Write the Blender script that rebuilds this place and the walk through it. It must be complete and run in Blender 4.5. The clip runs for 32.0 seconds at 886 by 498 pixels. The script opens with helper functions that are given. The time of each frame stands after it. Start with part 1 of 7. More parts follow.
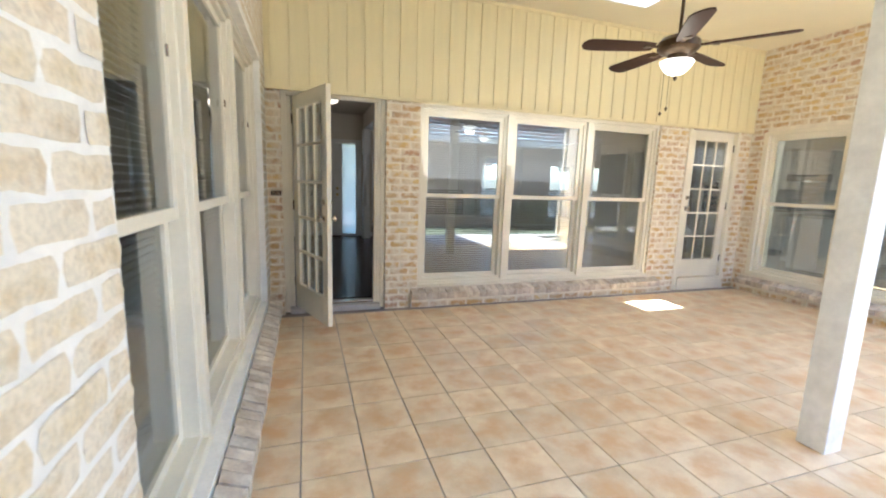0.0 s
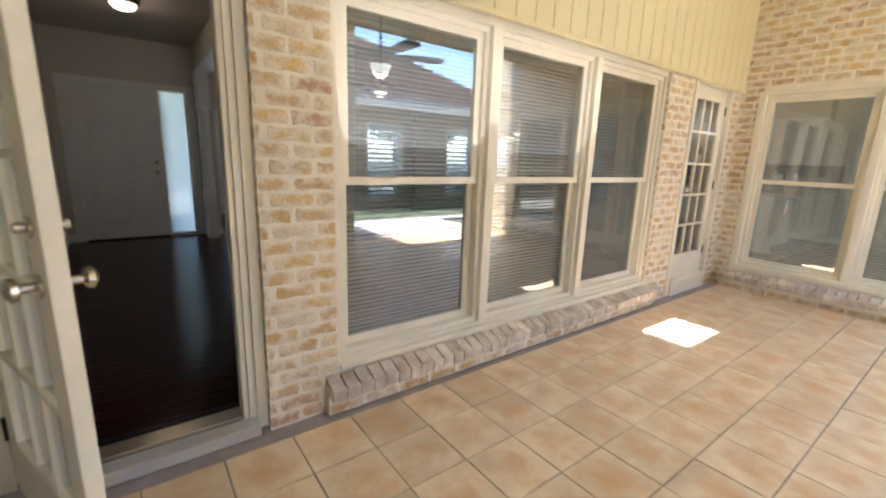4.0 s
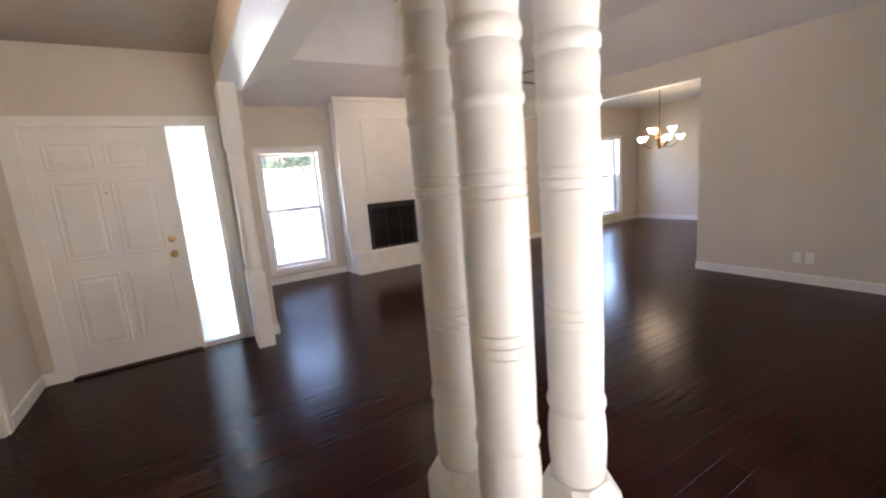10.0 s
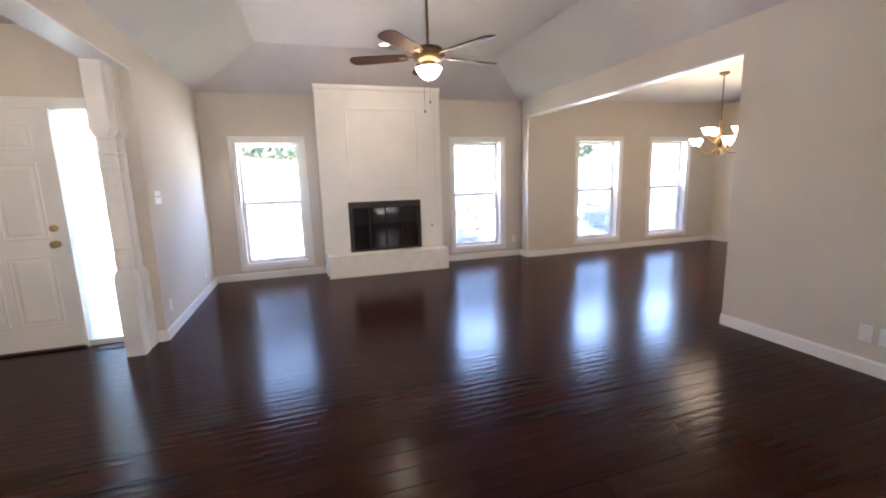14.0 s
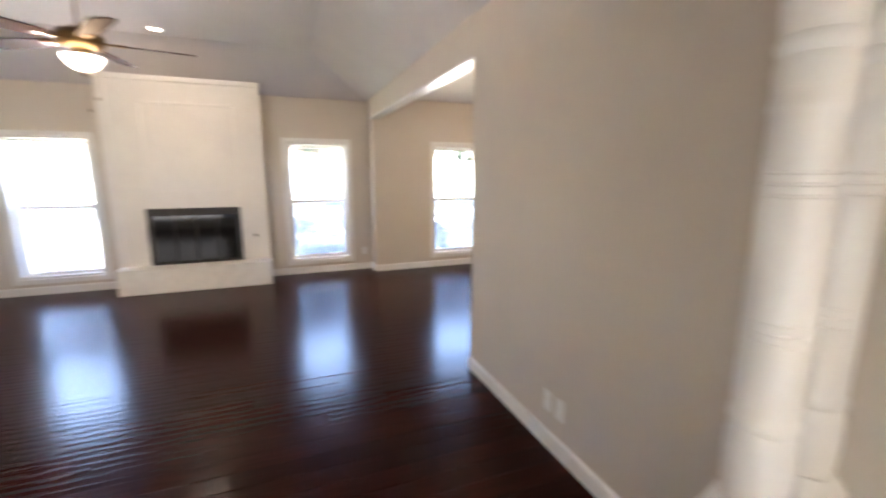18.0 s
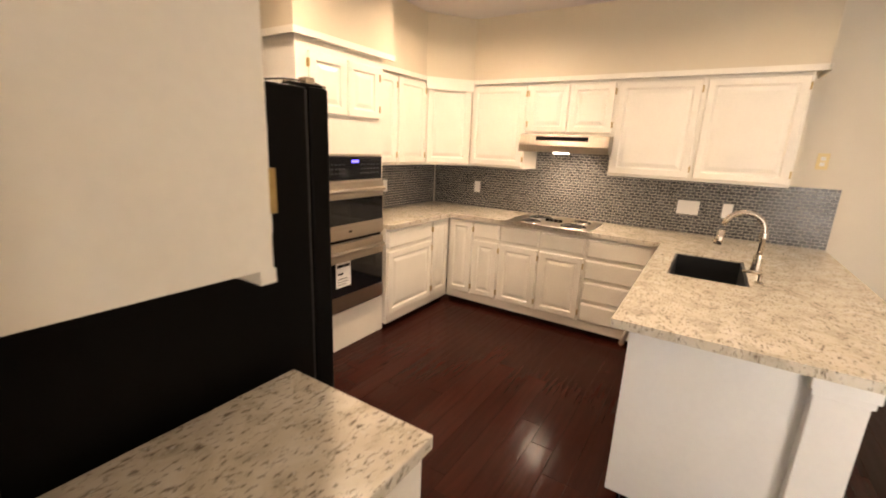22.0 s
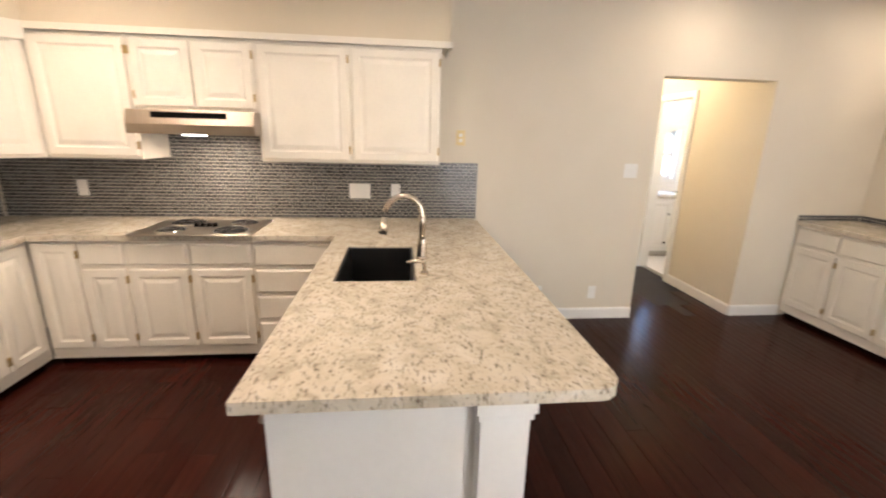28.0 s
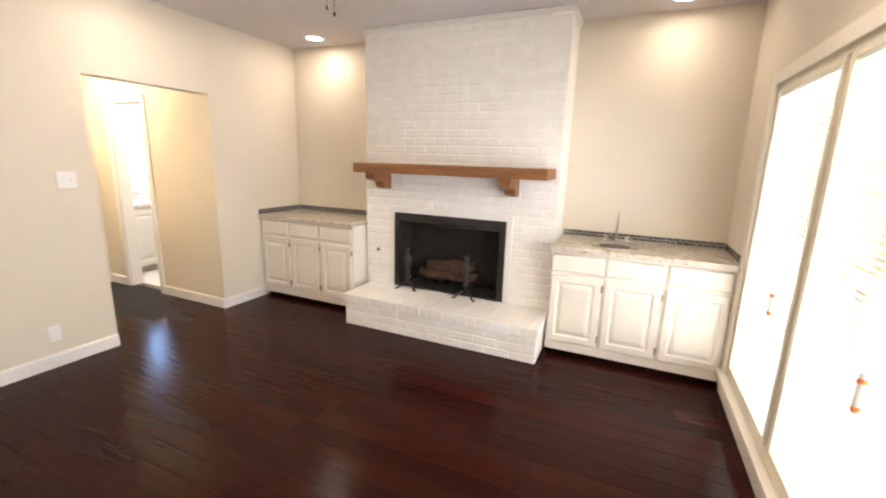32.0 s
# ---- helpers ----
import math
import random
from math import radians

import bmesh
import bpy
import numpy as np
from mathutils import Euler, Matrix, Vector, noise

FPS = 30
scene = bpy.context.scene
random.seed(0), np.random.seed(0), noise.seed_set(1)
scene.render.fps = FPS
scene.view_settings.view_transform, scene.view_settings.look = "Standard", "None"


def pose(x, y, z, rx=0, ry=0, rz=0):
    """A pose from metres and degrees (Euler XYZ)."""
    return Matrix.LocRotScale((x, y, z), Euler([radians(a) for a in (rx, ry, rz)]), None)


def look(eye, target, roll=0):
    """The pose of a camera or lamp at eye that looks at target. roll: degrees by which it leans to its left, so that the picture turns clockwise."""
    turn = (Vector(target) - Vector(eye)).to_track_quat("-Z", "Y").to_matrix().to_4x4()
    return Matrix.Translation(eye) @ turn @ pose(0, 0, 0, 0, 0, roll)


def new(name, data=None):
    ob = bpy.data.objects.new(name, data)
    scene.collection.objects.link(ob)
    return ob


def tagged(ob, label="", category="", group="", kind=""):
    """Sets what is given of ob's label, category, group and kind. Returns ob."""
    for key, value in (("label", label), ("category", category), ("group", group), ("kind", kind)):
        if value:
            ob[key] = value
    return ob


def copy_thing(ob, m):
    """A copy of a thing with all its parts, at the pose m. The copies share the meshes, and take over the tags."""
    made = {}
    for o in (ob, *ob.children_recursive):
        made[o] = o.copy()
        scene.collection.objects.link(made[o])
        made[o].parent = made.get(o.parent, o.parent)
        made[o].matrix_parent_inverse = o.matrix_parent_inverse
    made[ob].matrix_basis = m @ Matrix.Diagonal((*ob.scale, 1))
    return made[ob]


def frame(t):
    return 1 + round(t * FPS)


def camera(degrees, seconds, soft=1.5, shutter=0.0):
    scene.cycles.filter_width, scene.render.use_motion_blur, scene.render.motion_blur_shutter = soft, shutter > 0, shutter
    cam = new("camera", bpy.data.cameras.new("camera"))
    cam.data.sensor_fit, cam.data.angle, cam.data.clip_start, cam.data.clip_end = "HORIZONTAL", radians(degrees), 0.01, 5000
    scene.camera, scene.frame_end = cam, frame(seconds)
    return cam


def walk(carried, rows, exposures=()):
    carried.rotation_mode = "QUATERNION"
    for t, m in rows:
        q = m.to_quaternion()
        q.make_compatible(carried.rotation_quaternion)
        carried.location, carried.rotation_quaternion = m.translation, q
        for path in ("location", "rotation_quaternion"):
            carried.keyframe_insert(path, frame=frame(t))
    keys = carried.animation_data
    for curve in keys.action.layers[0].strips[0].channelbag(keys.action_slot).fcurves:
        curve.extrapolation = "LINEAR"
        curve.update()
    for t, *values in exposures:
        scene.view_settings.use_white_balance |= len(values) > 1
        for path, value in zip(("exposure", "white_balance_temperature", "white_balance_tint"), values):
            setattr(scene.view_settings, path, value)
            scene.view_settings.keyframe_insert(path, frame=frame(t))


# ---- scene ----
cam = camera(93.4, 32.0, 2.0, 0.5)
PATH = [
    (0, (-0.717, -4.336, 1.266), (-0.095, -2.461, 0.951), 1.9),
    (0.5, (-0.666, -4.248, 1.247), (0.03, -2.401, 0.924), 2.5),
    (1, (-0.627, -4.068, 1.239), (0.225, -2.287, 0.918), 2.1),
    (1.5, (-0.591, -3.831, 1.234), (0.387, -2.121, 0.888), 2.4),
    (2, (-0.545, -3.509, 1.228), (0.376, -1.767, 0.889), 2.3),
    (2.5, (-0.51, -3.163, 1.243), (0.435, -1.43, 0.919), 2.5),
    (4.5, (-0.320, -1.665, 1.264), (0.876, -0.141, 0.823), 1.9),
    (5, (-0.266, -1.339, 1.311), (0.744, 0.327, 0.928), 2.7),
    (5.5, (-0.252, -0.989, 1.28), (0.499, 0.824, 0.91), 0.7),
    (6, (-0.25, -0.727, 1.345), (0.221, 1.199, 1.085), -0.6),
    (6.5, (-0.275, -0.43, 1.328), (0.069, 1.535, 1.183), 1.8),
    (7, (-0.288, -0.148, 1.424), (0.283, 1.769, 1.404), -0.1),
    (7.5, (-0.266, 0.039, 1.316), (0.783, 1.742, 1.316), -0.8),
    (8, (-0.243, 0.333, 1.319), (0.901, 1.97, 1.216), 0.1),
    (8.5, (-0.226, 0.537, 1.389), (0.805, 2.237, 1.175), -0.9),
    (9, (-0.198, 0.663, 1.437), (0.798, 2.383, 1.212), -1.1),
    (9.5, (-0.086, 0.772, 1.443), (0.953, 2.459, 1.171), -2.8),
    (10, (0.109, 0.793, 1.422), (1.12, 2.483, 1.077), -4.7),
    (10.5, (0.352, 0.751, 1.395), (1.243, 2.513, 1.078), -3.9),
    (11, (0.604, 0.757, 1.375), (1.525, 2.511, 1.095), -2.9),
    (11.5, (0.885, 0.795, 1.369), (1.674, 2.627, 1.212), -3.4),
    (12, (1.108, 0.82, 1.393), (1.853, 2.665, 1.183), -3.9),
    (12.5, (1.298, 0.807, 1.382), (2.0, 2.651, 1.092), -1.3),
    (13, (1.481, 0.827, 1.368), (2.232, 2.648, 1.023), -1.4),
    (13.5, (1.741, 0.881, 1.376), (2.424, 2.728, 1.024), 0.1),
    (14, (1.991, 0.889, 1.388), (2.596, 2.766, 1.051), -1.7),
    (14.5, (2.254, 0.866, 1.396), (2.77, 2.763, 1.026), -1.4),
    (16.5, (3.266, 0.886, 1.456), (3.459, 2.841, 1.083), -1.5),
    (17, (3.547, 0.916, 1.504), (3.749, 2.878, 1.169), -1.2),
    (17.5, (3.83, 0.884, 1.521), (4.074, 2.843, 1.197), -2.6),
    (18, (4.173, 0.771, 1.52), (4.888, 2.604, 1.164), -0.0),
    (18.5, (4.4, 0.68, 1.53), (5.654, 2.172, 1.082), -1.5),
    (19, (4.618, 0.606, 1.52), (6.225, 1.708, 1.067), 2.1),
    (19.5, (4.79, 0.55, 1.525), (6.54, 1.415, 1.089), 2.0),
    (20, (4.968, 0.538, 1.552), (6.729, 1.353, 1.07), 2.7),
    (20.5, (5.095, 0.491, 1.555), (6.841, 1.348, 1.088), 2.8),
    (21, (5.231, 0.464, 1.563), (6.903, 1.446, 1.072), 3.0),
    (21.5, (5.386, 0.508, 1.555), (7.049, 1.511, 1.076), 4.5),
    (22, (5.556, 0.561, 1.553), (7.201, 1.593, 1.071), 2.5),
    (22.5, (5.708, 0.59, 1.563), (7.287, 1.699, 1.039), 4.0),
    (23, (5.837, 0.577, 1.571), (7.311, 1.813, 1.025), 2.2),
    (23.5, (5.93, 0.541, 1.587), (7.412, 1.782, 1.074), 0.6),
    (24, (5.998, 0.512, 1.601), (7.517, 1.7, 1.071), 0.1),
    (24.5, (6.044, 0.493, 1.615), (7.568, 1.682, 1.106), 0.1),
    (26.5, (6.255, 0.526, 1.577), (8.008, 1.335, 1.052), 1.0),
    (27, (6.282, 0.503, 1.599), (8.151, 0.976, 1.066), 1.6),
    (27.5, (6.306, 0.448, 1.564), (8.233, 0.533, 1.037), 2.0),
    (28, (6.299, 0.382, 1.558), (8.22, 0.179, 1.04), 1.5),
    (28.5, (6.278, 0.309, 1.542), (8.151, -0.174, 1.033), 1.2),
    (29, (6.238, 0.227, 1.543), (8.037, -0.494, 1.047), 1.0),
    (29.5, (6.212, 0.172, 1.528), (7.88, -0.823, 1.049), 0.7),
    (30, (6.148, 0.096, 1.529), (7.655, -1.135, 1.065), 0.8),
    (30.5, (6.133, 0.096, 1.526), (7.417, -1.37, 1.075), 2.4),
    (31, (6.078, 0.073, 1.537), (7.175, -1.538, 1.086), 1.4),
    (31.5, (6.045, 0.078, 1.539), (6.991, -1.63, 1.106), 1.4),
    (32, (6.019, 0.088, 1.543), (6.816, -1.698, 1.124), 1.7),
]
walk(cam, [(t, look(eye, target, roll)) for t, eye, target, roll in PATH],
     exposures=[(0, 3.1, 5450, 9), (2.5, 2.98, 5600, 10), (4.5, 2.98, 5800, 12), (5.5, 3.1, 5950, 13), (6.2, 3.62, 6150, 14), (7.0, 4.42, 6650, 17), (8.5, 5.2, 6300, 21), (10, 5.32, 6150, 20), (12, 5.15, 5980, 21), (13, 5.3, 5980, 20.5), (14, 5.6, 5930, 18.5), (17, 5.74, 5950, 17), (18, 5.72, 6150, 16), (18.5, 5.5, 6350, 15), (19, 5.2, 6550, 15), (20.5, 5.2, 6800, 17), (22.5, 5.22, 6550, 18), (24, 5.58, 6200, 21), (27, 5.36, 5720, 13), (29, 5.1, 5900, 17), (30.5, 5.15, 6000, 18), (32, 5.5, 5700, 15)])

# ---- world, sun ----
world = bpy.data.worlds.new("sky")
scene.world = world
world.use_nodes = True
SUN_WAY = Vector((0.255, 0.05, -1.0)).normalized()
sky = world.node_tree.nodes.new("ShaderNodeTexSky")
sky.sky_type = "NISHITA"
sky.sun_disc = False
sky.sun_elevation = math.asin(-SUN_WAY.z)
sky.sun_rotation = math.atan2(-SUN_WAY.x, -SUN_WAY.y)
sky.air_density, sky.dust_density = 1.0, 1.5
world.node_tree.links.new(sky.outputs[0], world.node_tree.nodes["Background"].inputs[0])
world.node_tree.nodes["Background"].inputs[1].default_value = 0.15
sun = new("sun", bpy.data.lights.new("sun", "SUN"))
sun.data.energy, sun.data.angle, sun.data.color = 5.0, radians(0.55), (1.0, 0.95, 0.86)
sun.matrix_world = look((0, 0, 20), Vector((0, 0, 20)) + SUN_WAY)


def lamp(name, kind, at, watts, size=0.1, colour=(1.0, 0.78, 0.52), aim=(0, 0, -1), spread=180):
    ob = new(name, bpy.data.lights.new(name, kind))
    ob.data.energy, ob.data.color = watts, colour
    if kind == "AREA":
        ob.data.shape, ob.data.size, ob.data.spread = "DISK", size, radians(spread)
        ob.matrix_world = look(at, Vector(at) + Vector(aim))
    else:
        ob.data.shadow_soft_size = size
        ob.location = at
    return ob


# lamps of the place: foyer lamp, living fan lamp, chandelier, patio fan lamp, some recessed cans
WARM = (1.0, 0.765, 0.525)
lamp("foyer_bulb", "POINT", (-0.26, 3.44, 2.40), 0.25, 0.09, WARM)
lamp("living_fan_bulb", "POINT", (3.03, 4.35, 2.235), 0.42, 0.08, (1.0, 0.66, 0.36))
lamp("chandelier_bulb", "POINT", (7.25, 5.15, 1.80), 0.45, 0.20, (1.0, 0.70, 0.42))
lamp("patio_fan_bulb", "POINT", (1.744, -1.92, 2.10), 1.0, 0.08, (1.0, 0.85, 0.62))
# known cans: both fireplace niches and the range corner; the rest are added fill
for cx, cy, watts in ((9.10, -3.50, 0.11), (5.83, -3.50, 0.07), (9.10, -1.9, 0.19), (5.9, -1.6, 0.28), (8.41, 2.15, 0.68), (7.0, 2.15, 0.82), (6.6, 0.2, 0.16), (8.35, 0.45, 0.28)):
    lamp("recessed_bulb", "AREA", (cx, cy, 2.675), watts, 0.12, WARM, spread=180 if cy < -1 else 160)


def window_sky(name, at, wide, high, aim, watts, spread=180):
    """Daylight of the bright porch entering a row of windows; tilted blinds send it upwards."""
    ob = new(name, bpy.data.lights.new(name, "AREA"))
    ob.data.shape, ob.data.size, ob.data.size_y = "RECTANGLE", wide, high
    ob.data.energy, ob.data.color, ob.data.spread = watts, (1.0, 0.95, 0.87), radians(spread)
    ob.matrix_world = look(at, Vector(at) + Vector(aim))


window_sky("family_window_daylight", (5.205, -1.71, 1.10), 2.70, 1.74, (1, 0, 0), 2.7)
window_sky("gallery_window_daylight", (1.55, 0.10, 1.12), 2.2, 1.72, (0, 1, 0.45), 0.95, 130)
window_sky("gallery_door_daylight", (4.40, 0.10, 1.10), 0.65, 1.55, (0, 1, 0.3), 0.2)
lamp("living_can_bulb", "AREA", (3.06, 6.32, 3.0), 0.2, 0.08, WARM)
lamp("hood_bulb", "AREA", (9.30, 1.68, 1.50), 0.2, 0.07, WARM)
# unseen fill lamps, added to brighten the bathroom and the back hall
lamp("bath_bulb", "POINT", (11.0, -3.35, 2.15), 0.9, 0.12, (1.0, 0.95, 0.88))
lamp("hall_bulb", "POINT", (11.0, -2.0, 2.3), 0.95, 0.1, (1.0, 0.80, 0.5))

# ---- materials ----
def tint(c, k):
    return tuple(max(0.0, min(1.0, v * k)) for v in c)


def surf(name, col, rough=0.5, var=0.10, scale=3.0, bump=0.15, bscale=60.0, metal=0.0, coat=0.0, second=None, per=0.0, island=False, stretch=(1, 1, 1), rvar=0.1, spec=0.5):
    """A procedural surface: two scales of colour noise, a fine relief, roughness that varies."""
    m = bpy.data.materials.new(name)
    m.use_nodes = True
    nt = m.node_tree
    b = nt.nodes["Principled BSDF"]
    link = nt.links.new
    tc = nt.nodes.new("ShaderNodeTexCoord")
    mp = nt.nodes.new("ShaderNodeMapping")
    mp.inputs["Scale"].default_value = stretch
    link(tc.outputs["Object"], mp.inputs["Vector"])
    big = nt.nodes.new("ShaderNodeTexNoise")
    big.inputs["Scale"].default_value, big.inputs["Detail"].default_value = scale, 5
    fine = nt.nodes.new("ShaderNodeTexNoise")
    fine.inputs["Scale"].default_value, fine.inputs["Detail"].default_value = bscale, 3
    vec = mp.outputs["Vector"]
    if per:
        info = nt.nodes.new("ShaderNodeNewGeometry" if island else "ShaderNodeObjectInfo")
        rnd = info.outputs["Random Per Island" if island else "Random"]
        add = nt.nodes.new("ShaderNodeVectorMath")
        add.operation = "ADD"
        mul = nt.nodes.new("ShaderNodeMath")
        mul.operation = "MULTIPLY"
        mul.inputs[1].default_value = 37.0
        link(rnd, mul.inputs[0])
        link(vec, add.inputs[0])
        link(mul.outputs[0], add.inputs[1])
        vec = add.outputs[0]
    link(vec, big.inputs["Vector"])
    link(vec, fine.inputs["Vector"])
    ramp = nt.nodes.new("ShaderNodeValToRGB")
    ramp.color_ramp.elements[0].position, ramp.color_ramp.elements[1].position = 0.33, 0.68
    ramp.color_ramp.elements[0].color = (*tint(col, 1 - var), 1)
    ramp.color_ramp.elements[1].color = (*(second or tint(col, 1 + var)), 1)
    link(big.outputs["Fac"], ramp.inputs[0])
    colour = ramp.outputs[0]
    mix = nt.nodes.new("ShaderNodeMix")
    mix.data_type, mix.blend_type = "RGBA", "MULTIPLY"
    mix.inputs["Factor"].default_value = min(1.0, var * 2.2)
    grey = nt.nodes.new("ShaderNodeValToRGB")
    grey.color_ramp.elements[0].position, grey.color_ramp.elements[1].position = 0.35, 0.62
    grey.color_ramp.elements[0].color = (0.72, 0.72, 0.72, 1)
    link(fine.outputs["Fac"], grey.inputs[0])
    link(colour, mix.inputs["A"])
    link(grey.outputs[0], mix.inputs["B"])
    colour = mix.outputs["Result"]
    if per:
        hsv = nt.nodes.new("ShaderNodeHueSaturation")
        val = nt.nodes.new("ShaderNodeMapRange")
        val.inputs["To Min"].default_value, val.inputs["To Max"].default_value = 1 - per, 1 + per
        link(rnd, val.inputs[0])
        link(val.outputs[0], hsv.inputs["Value"])
        link(colour, hsv.inputs["Color"])
        colour = hsv.outputs[0]
    link(colour, b.inputs["Base Color"])
    rr = nt.nodes.new("ShaderNodeMapRange")
    rr.inputs["To Min"].default_value, rr.inputs["To Max"].default_value = max(0.02, rough - rvar * rough), min(1, rough + rvar * rough)
    link(big.outputs["Fac"], rr.inputs[0])
    link(rr.outputs[0], b.inputs["Roughness"])
    bp = nt.nodes.new("ShaderNodeBump")
    bp.inputs["Strength"].default_value, bp.inputs["Distance"].default_value = bump, 0.004
    link(fine.outputs["Fac"], bp.inputs["Height"])
    link(bp.outputs[0], b.inputs["Normal"])
    b.inputs["Metallic"].default_value = metal
    b.inputs["Coat Weight"].default_value = coat
    b.inputs["Specular IOR Level"].default_value = spec
    return m


def brick_mat(name, island, wash_from=0.45, pale=0.0):
    """Tumbled cream and tan brick under a thin pale wash."""
    m = bpy.data.materials.new(name)
    m.use_nodes = True
    nt, link = m.node_tree, m.node_tree.links.new
    b = nt.nodes["Principled BSDF"]
    info = nt.nodes.new("ShaderNodeNewGeometry" if island else "ShaderNodeObjectInfo")
    rnd = info.outputs["Random Per Island" if island else "Random"]
    ramp = nt.nodes.new("ShaderNodeValToRGB")
    ramp.color_ramp.interpolation = "CONSTANT"
    cols = [(0.0, (0.63, 0.41, 0.155)), (0.18, (0.62, 0.43, 0.22)), (0.34, (0.57, 0.345, 0.14)), (0.50, (0.72, 0.51, 0.20)), (0.66, (0.59, 0.39, 0.22)), (0.80, (0.53, 0.30, 0.18)), (0.92, (0.70, 0.57, 0.38))]
    cols = [(p, tuple(v + (w - v) * pale for v, w in zip(c, (0.72, 0.65, 0.47)))) for p, c in cols]
    ramp.color_ramp.elements[0].color = (*cols[0][1], 1)
    ramp.color_ramp.elements[1].position, ramp.color_ramp.elements[1].color = cols[1][0], (*cols[1][1], 1)
    for p, c in cols[2:]:
        e = ramp.color_ramp.elements.new(p)
        e.color = (*c, 1)
    link(rnd, ramp.inputs[0])
    tc = nt.nodes.new("ShaderNodeTexCoord")
    mul = nt.nodes.new("ShaderNodeMath")
    mul.operation, mul.inputs[1].default_value = "MULTIPLY", 53.0
    add = nt.nodes.new("ShaderNodeVectorMath")
    link(rnd, mul.inputs[0])
    link(tc.outputs["Object"], add.inputs[0])
    link(mul.outputs[0], add.inputs[1])
    n1 = nt.nodes.new("ShaderNodeTexNoise")
    n1.inputs["Scale"].default_value, n1.inputs["Detail"].default_value, n1.inputs["Roughness"].default_value = 14, 6, 0.65
    n2 = nt.nodes.new("ShaderNodeTexNoise")
    n2.inputs["Scale"].default_value, n2.inputs["Detail"].default_value = 90, 4
    link(add.outputs[0], n1.inputs["Vector"])
    link(add.outputs[0], n2.inputs["Vector"])
    wash = nt.nodes.new("ShaderNodeMapRange")
    wash.inputs["From Min"].default_value, wash.inputs["From Max"].default_value = wash_from, wash_from + 0.18
    wash.inputs["To Min"].default_value, wash.inputs["To Max"].default_value = 0.08, 0.92
    # the wash and mortar smears gather along the worn edges of each brick
    worn = nt.nodes.new("ShaderNodeAttribute")
    worn.attribute_name = "wear"
    edge = nt.nodes.new("ShaderNodeMapRange")
    edge.inputs["From Min"].default_value, edge.inputs["From Max"].default_value, edge.inputs["To Max"].default_value = 0.35, 0.95, 0.10
    link(worn.outputs["Fac"], edge.inputs[0])
    sm = nt.nodes.new("ShaderNodeMath")
    link(n1.outputs["Fac"], sm.inputs[0])
    link(edge.outputs[0], sm.inputs[1])
    link(sm.outputs[0], wash.inputs[0])
    mix = nt.nodes.new("ShaderNodeMix")
    mix.data_type = "RGBA"
    mix.inputs["B"].default_value = (0.80, 0.715, 0.55, 1)
    link(wash.outputs[0], mix.inputs["Factor"])
    link(ramp.outputs[0], mix.inputs["A"])
    dark = nt.nodes.new("ShaderNodeMix")
    dark.data_type, dark.blend_type = "RGBA", "MULTIPLY"
    dark.inputs["Factor"].default_value = 0.5
    gr = nt.nodes.new("ShaderNodeMapRange")
    gr.inputs["From Min"].default_value, gr.inputs["From Max"].default_value, gr.inputs["To Min"].default_value = 0.3, 0.6, 0.65
    link(n2.outputs["Fac"], gr.inputs[0])
    link(mix.outputs["Result"], dark.inputs["A"])
    link(gr.outputs[0], dark.inputs["B"])
    link(dark.outputs["Result"], b.inputs["Base Color"])
    b.inputs["Roughness"].default_value = 0.9
    bp = nt.nodes.new("ShaderNodeBump")
    bp.inputs["Strength"].default_value, bp.inputs["Distance"].default_value = 0.5, 0.006
    link(n2.outputs["Fac"], bp.inputs["Height"])
    link(bp.outputs[0], b.inputs["Normal"])
    return m


